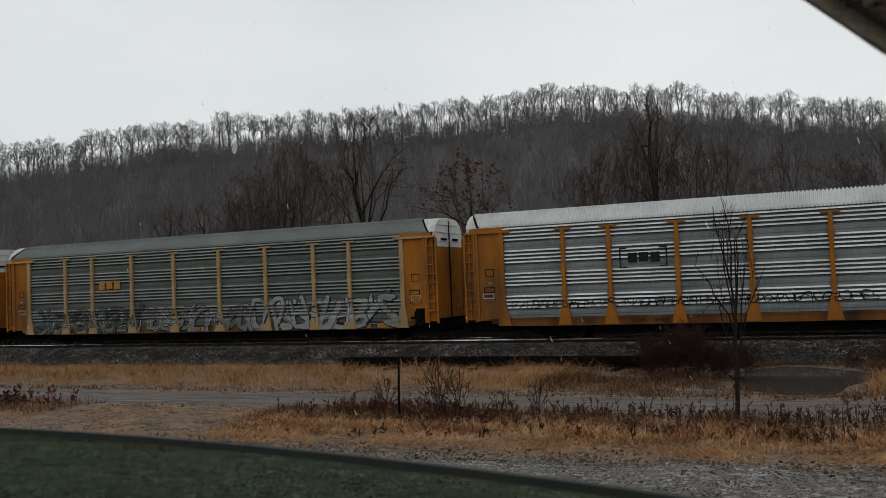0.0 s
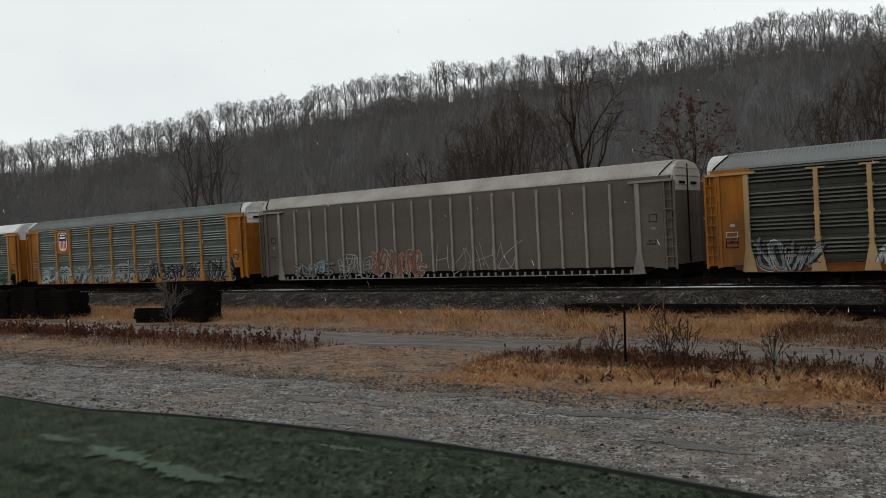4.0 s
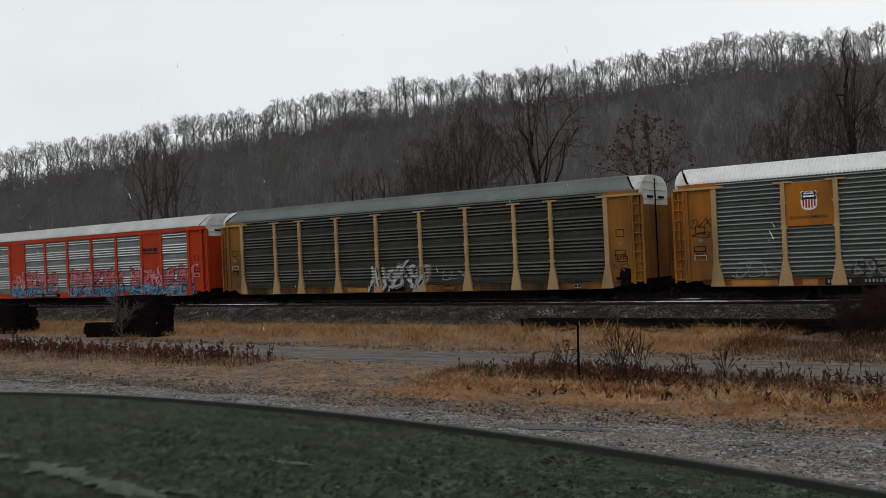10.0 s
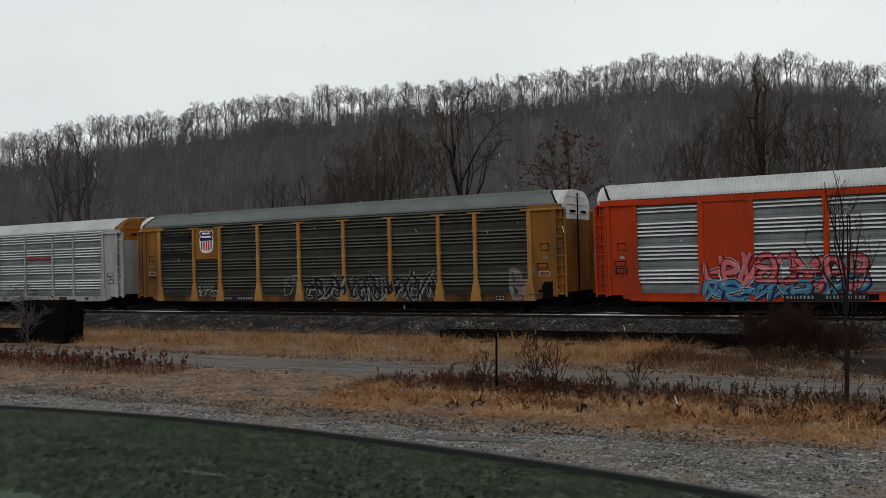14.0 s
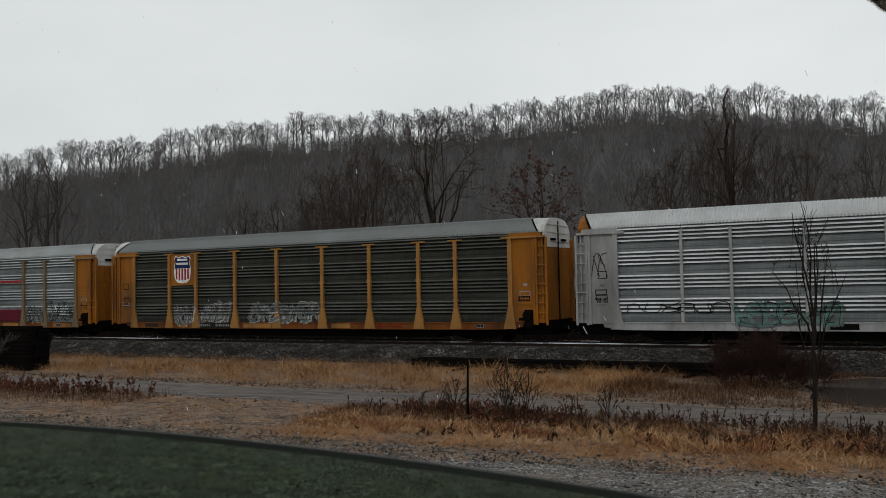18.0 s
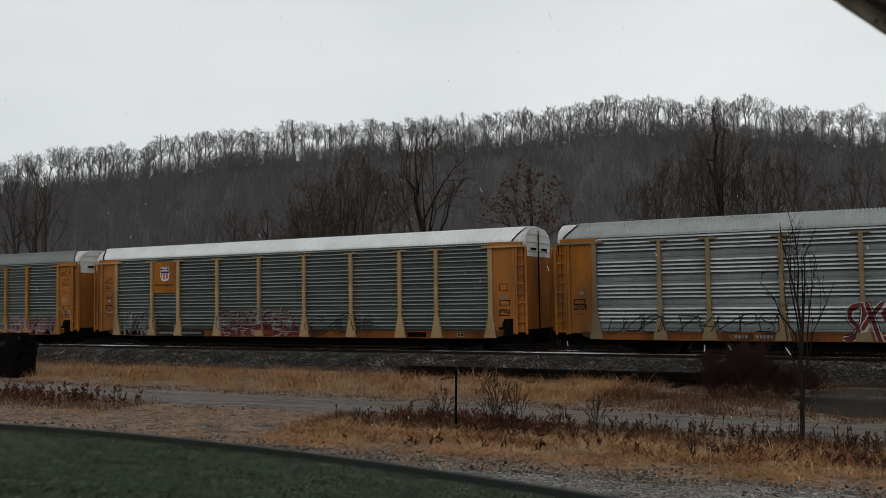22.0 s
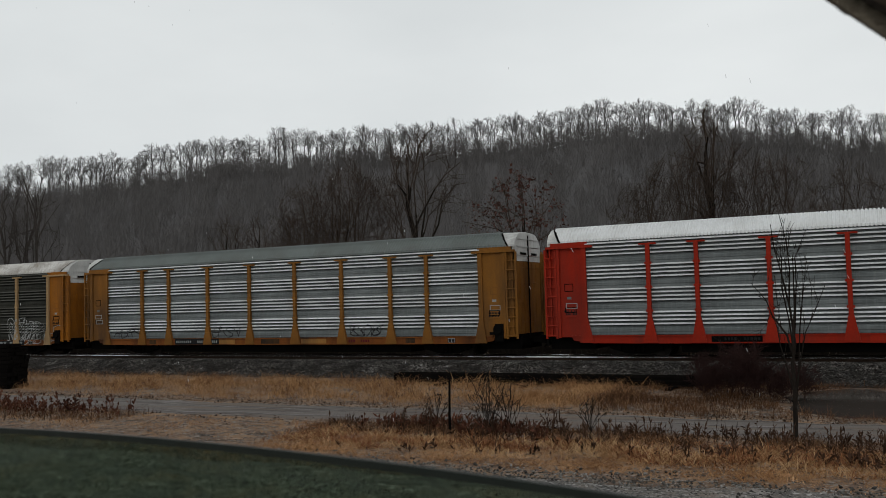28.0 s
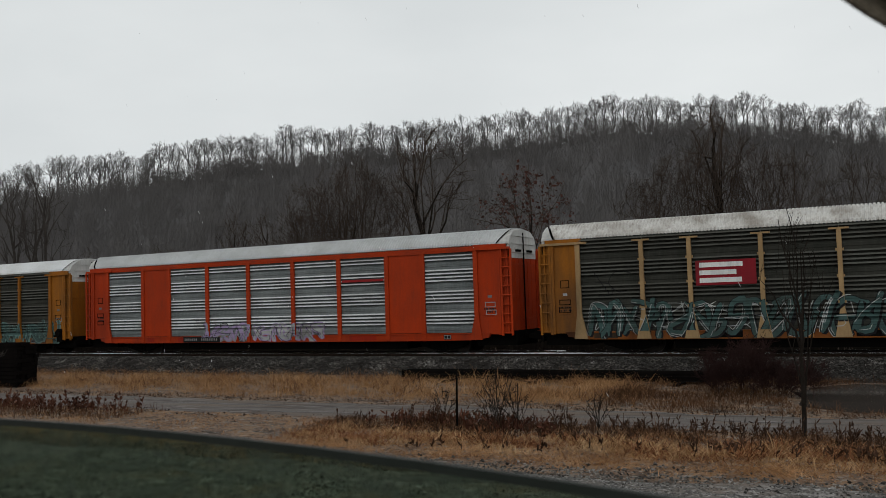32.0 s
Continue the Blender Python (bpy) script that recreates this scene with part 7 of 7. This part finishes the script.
def timber_stack(x, y, layers, rows_, seed, label, turn=0.0):
    g = random.Random(seed)
    st = tagged(new("timber_stack"), label, "timber stack")
    st.matrix_world = pose(x, y, float(ground_z(np.array(x), np.array(y))) - 0.02, 0, 0, turn)
    for k in range(layers):
        for j in range(rows_ if k < layers - 1 else max(1, rows_ - 2)):
            part("timber", ME_TIMBER, M_TIE, st, "", (g.uniform(-0.10, 0.10), (j - rows_ / 2) * 0.25 + g.uniform(-0.015, 0.015), k * 0.183), radians(g.uniform(-1.2, 1.2)))
    return st


timber_stack(-37.5, 27.7, 11, 5, 1, "block of black creosoted railway timbers", 8)
timber_stack(-39.4, 27.0, 4, 4, 2, "low stack of black railway timbers", 6)
timber_stack(-49.4, 27.6, 9, 6, 3, "tall stack of black railway timbers with pale strapping", 5)
timber_stack(-52.1, 27.3, 10, 6, 4, "tall stack of black railway timbers", 5)
timber_stack(-54.9, 27.0, 9, 6, 5, "tall stack of black railway timbers", 5)

old_rails = tagged(new("old_rail_pile"), "long pile of old rails on black timbers beside the ballast", "rail pile")
old_rails.location = (-13.4, 33.4, -0.11)
for k in range(7):
    part("bearer", ME_TIMBER, M_TIE, old_rails, "", (-5.6 + 1.85 * k, 0.1, 0.0), radians(90))
me_old = mesh_of("old_rail", lambda bm: [bm.faces.new((bm.verts.new((-6.2, a[0], a[1])), bm.verts.new((6.2, a[0], a[1])), bm.verts.new((6.2, b[0], b[1])), bm.verts.new((-6.2, b[0], b[1])))) for a, b in zip(
    [(-0.07, 0), (0.07, 0), (0.012, 0.035), (0.036, 0.13), (0.036, 0.17), (-0.036, 0.17), (-0.036, 0.13), (-0.012, 0.035)], [(0.07, 0), (0.012, 0.035), (0.036, 0.13), (0.036, 0.17), (-0.036, 0.17), (-0.036, 0.13), (-0.012, 0.035), (-0.07, 0)])])
for j in range(5):
    for k in range(2):
        part("old_rail", me_old, M_TIE, old_rails, "", (0.15 * (j % 3), -0.34 + 0.17 * j, 0.175 + 0.175 * k))


# low dark brush behind the line
n_b = 30000
bxs, bys = rng.uniform(-150, 25, n_b), rng.uniform(44.5, 60, n_b)
b0 = np.stack([bxs, bys, np.full(n_b, -0.1)], 1)
b1 = b0 + rng.normal(0, 0.5, (n_b, 3)) * np.array([1, 1, 0]) + np.stack([np.zeros(n_b), np.zeros(n_b), rng.uniform(0.8, 3.4, n_b)], 1)
bv, bf = tubes(b0, b1, np.full(n_b, 0.022), np.full(n_b, 0.010), 3)
tagged(new("line_brush", array_mesh("line_brush", bv, bf, M_BARK)), "dark leafless brush behind the line", "brush", kind="stuff")


# ---------------------------------------------------------------- sleet
n_f = 1300
fx, fy = rng.uniform(-45, 8, n_f), rng.uniform(9, 32, n_f)
fz = rng.uniform(0, 125, n_f)
f0 = np.stack([fx, fy, fz], 1)
f1 = f0 + np.stack([rng.normal(-0.03, 0.015, n_f), np.zeros(n_f), np.full(n_f, 0.085)], 1)
fv, ff = tubes(f0, f1, np.full(n_f, 0.0048), np.full(n_f, 0.0040), 3)
sleet = tagged(new("falling_sleet", array_mesh("falling_sleet", fv, ff, M_SLEET)), "sparse falling flakes of wet sleet", "sleet", kind="stuff")


# ---------------------------------------------------------------- the car from which one looks
vehicle = tagged(new("parked_vehicle"), "parked dark car with half lowered tinted side window", "car")
vehicle.matrix_world = pose(-0.1852, 0.4101, 3.3, 0, 0, -11.23)  # x along the door, y outwards


def edge_z(s):
    if s < -1.35:  # straight on towards the rear
        return edge_z(-1.35) + 0.055 * (s + 1.35)
    return -0.09796 - 0.00175 * s - 0.08122 * s ** 2 - 0.03975 * s ** 3 - 0.00973 * s ** 4


def band_shape(lo, hi, y0, y1, s0=-2.28, s1=0.75, n=58):
    def build(bm):
        rows_ = []
        for k in range(n + 1):
            s = s0 + (s1 - s0) * k / n
            e = edge_z(s)
            rows_.append([bm.verts.new((s, y, e + z)) for y, z in ((y0, lo), (y1, lo), (y1, hi), (y0, hi))])
        for a, b in zip(rows_, rows_[1:]):
            for k in range(4):
                bm.faces.new((a[k], a[(k + 1) % 4], b[(k + 1) % 4], b[k]))
        bm.faces.new(rows_[0])
        bm.faces.new(rows_[-1][::-1])
    return build


pane = part("window_glass", mesh_of("window_glass", band_shape(-0.42, -0.0036, -0.0002, 0.0002)), M_GLASS, vehicle, "green tinted wet side window, half lowered")
pane.visible_shadow = False
part("glass_edge", mesh_of("glass_edge", band_shape(-0.0008, 0.0, -0.0015, 0.0015)), M_GLASS_EDGE, vehicle, "pale ground top edge of the glass")
part("edge_seal", mesh_of("edge_seal", band_shape(-0.0036, -0.0008, -0.0015, 0.0015)), M_GLASS_EDGE, vehicle, "dark line under the glass edge")


def worn_strip(a, b, width, seed, wear):
    """An outline of (x, z) points along a slanting edge from a to b, slightly ragged on the side that faces the opening."""
    g = random.Random(seed)
    (ax, az), (bx_, bz_) = a, b
    d = math.hypot(bx_ - ax, bz_ - az)
    nx, nz = -(bz_ - az) / d, (bx_ - ax) / d
    low = [(ax + (bx_ - ax) * k / 60 + nx * g.uniform(-wear, wear), az + (bz_ - az) * k / 60 + nz * g.uniform(-wear, wear)) for k in range(61)]
    return low + [(bx_ + nx * width, bz_ + nz * width), (ax + nx * width, az + nz * width)]


PILLAR_NOTCH = -0.004
PILLAR = ((-0.1083, 0.3717), (0.4687, -0.1823))  # the outer edge of the pillar, from its head to its foot


def beside(shift):
    """The pillar's edge moved inwards by shift metres."""
    return [(x + 0.6926 * shift, z + 0.7213 * shift) for x, z in PILLAR]


def pillar_flange(bm):
    prism(bm, worn_strip(*beside(0.0), 0.0062, 4, 0.0003), 0.085, 0.115)
    for at, size in ((PILLAR_NOTCH, 0.0012), (PILLAR_NOTCH + 0.039, 0.0012), (PILLAR_NOTCH - 0.037, 0.0008), (PILLAR_NOTCH + 0.098, 0.0010)):
        cx, cz = 0.1802 - 0.7214 * at, 0.0947 + 0.6926 * at
        bmesh.ops.create_icosphere(bm, subdivisions=2, radius=1.0, matrix=Matrix.Translation((cx, 0.1, cz)) @ Matrix.Rotation(radians(43.8), 4, "Y") @ Matrix.Diagonal((size * 2.6, 0.010, size * 0.75, 1)))


def pillar_blots(bm):
    g = random.Random(12)
    for k in range(90):
        at, deep = (PILLAR_NOTCH + 0.0012 * (k % 3), 0.0026 + 0.0009 * k) if k < 5 else (g.uniform(-0.26, 0.26), g.uniform(0.001, 0.030))
        size = g.uniform(0.0007, 0.0012) if k < 5 else g.uniform(0.0003, 0.0011)
        cx, cz = 0.1802 - 0.7214 * at + 0.6926 * deep, 0.0947 + 0.6926 * at + 0.7213 * deep
        bmesh.ops.create_icosphere(bm, subdivisions=2, radius=1.0, matrix=Matrix.Translation((cx, 0.085, cz)) @ Matrix.Rotation(g.uniform(0, 3), 4, "Y") @ Matrix.Diagonal((size * g.uniform(1.0, 2.4), 0.0012, size, 1)))


pillar = part("windscreen_pillar", mesh_of("windscreen_pillar", lambda bm: prism(bm, worn_strip(*beside(0.0080), 0.11, 5, 0.0012), 0.085, 0.125)), M_TRIM, vehicle, "dark brown mottled trim of the sloping pillar")
part("pillar_flange", mesh_of("pillar_flange", pillar_flange), M_FLANGE, pillar, "brown grey flange along the edge of the pillar")
part("pillar_seal", mesh_of("pillar_seal", lambda bm: prism(bm, worn_strip(*beside(0.0060), 0.0027, 6, 0.0006), 0.081, 0.0848)), M_GROOVE, pillar, "black rubber seal along the pillar")
tagged(part("dirt_blots", mesh_of("dirt_blots", pillar_blots), M_GROOVE, pillar), "dark specks of dirt on the pillar", kind="stuff")
part("door_panel", mesh_of("door_panel", lambda bm: box(bm, -0.90, 0.75, -0.06, 0.06, -1.35, -0.5)), M_CARPAINT, vehicle)
part("rear_door", mesh_of("rear_door", lambda bm: box(bm, -2.30, -0.915, -0.06, 0.06, -1.35, -0.5)), M_CARPAINT, vehicle)
part("far_side", mesh_of("far_side", lambda bm: box(bm, -2.30, 0.75, -1.47, -1.41, -1.35, -0.5)), M_CARPAINT, vehicle)
part("roof", mesh_of("roof", lambda bm: prism(bm, [(-2.42, 0.80), (-0.1, 0.80), (-0.08, 0.83), (-0.9, 0.88), (-2.35, 0.85)], -1.40, 0.03)), M_CARPAINT, vehicle)
part("body_floor", mesh_of("body_floor", lambda bm: box(bm, -2.30, 0.77, -1.4, 0.02, -1.42, -1.36)), M_CARPAINT, vehicle)
part("bonnet", mesh_of("bonnet", lambda bm: prism(bm, [(0.77, -1.40), (2.12, -1.36), (2.2, -1.0), (2.12, -0.78), (1.85, -0.64), (0.77, -0.48)], -1.47, 0.06), 0.03), M_CARPAINT, vehicle, "dark green bonnet and front wings")
part("boot", mesh_of("boot", lambda bm: prism(bm, [(-3.02, -1.34), (-2.315, -1.40), (-2.315, -0.46), (-2.85, -0.48), (-3.02, -0.60), (-3.08, -0.95)], -1.47, 0.06), 0.03), M_CARPAINT, vehicle, "dark green boot and rear wings")
for y_ in (-0.02, -1.44):
    part("rear_pillar", mesh_of("rear_pillar", lambda bm: prism(bm, [(-2.62, -0.46), (-2.34, -0.46), (-2.32, 0.80), (-2.42, 0.80)], y_, y_ + 0.05)), M_CARPAINT, vehicle)
part("windscreen_pillar", mesh_of("windscreen_pillar", lambda bm: prism(bm, [(-0.14, 0.80), (0.62, -0.46), (0.72, -0.46), (-0.06, 0.80)], -1.45, -1.40)), M_TRIM, vehicle)
for wx in (-2.45, 1.35):
    for wy in (0.02, -1.43):
        wheel = part("wheel", mesh_of("wheel", lambda bm: tube(bm, (0, -0.11, 0), (0, 0.08, 0), 0.33, 0.33, 24)), M_RUBBER, vehicle, "black rubber tyre on a steel rim", (wx, wy, -1.38))
        part("rim", mesh_of("rim", lambda bm: tube(bm, (0, -0.12, 0), (0, 0.09, 0), 0.20, 0.19, 18)), M_ROOF_MID, wheel, "grey steel rim")


# ---------------------------------------------------------------- what moves
# metres gone along the line, as the drift (metres) from a slightly slowing run
DRIFT = [(0, 0.01), (1, -0.18), (2, 0.01), (3, 0.23), (6, -0.23), (8, 0.27), (10, 0.02), (11, -0.16), (14, -0.06), (15, 0.10), (18, 0.24), (19, -0.05),
         (21, -0.19), (24, -0.09), (27, -0.06), (28, 0.09), (30, 0.05), (32, -0.07)]


def travelled(t):
    return -2.09 + 14.4821 * t - 0.0048778 * t * t + float(np.interp(t, [d[0] for d in DRIFT], [d[1] for d in DRIFT]))


def motions():
    for k, car in enumerate(CARS):
        walk(car, [(t, pose(float(travelled(t)) - CAR_PITCH * k, TRACK_Y, RAIL_Z)) for t in range(33)])
    walk(sleet, [(t, pose(0.25 * t, 0, -0.5 - 3.4 * t)) for t in range(33)])
    turns = [(k / 30, float(travelled(k / 30)) / 0.42) for k in range(961)]
    for w, dx in WHEELSETS:
        walk(w, [(t, Matrix.Translation((dx, 0, 0.42)) @ Matrix.Rotation(a, 4, "Y")) for t, a in turns])


motions()
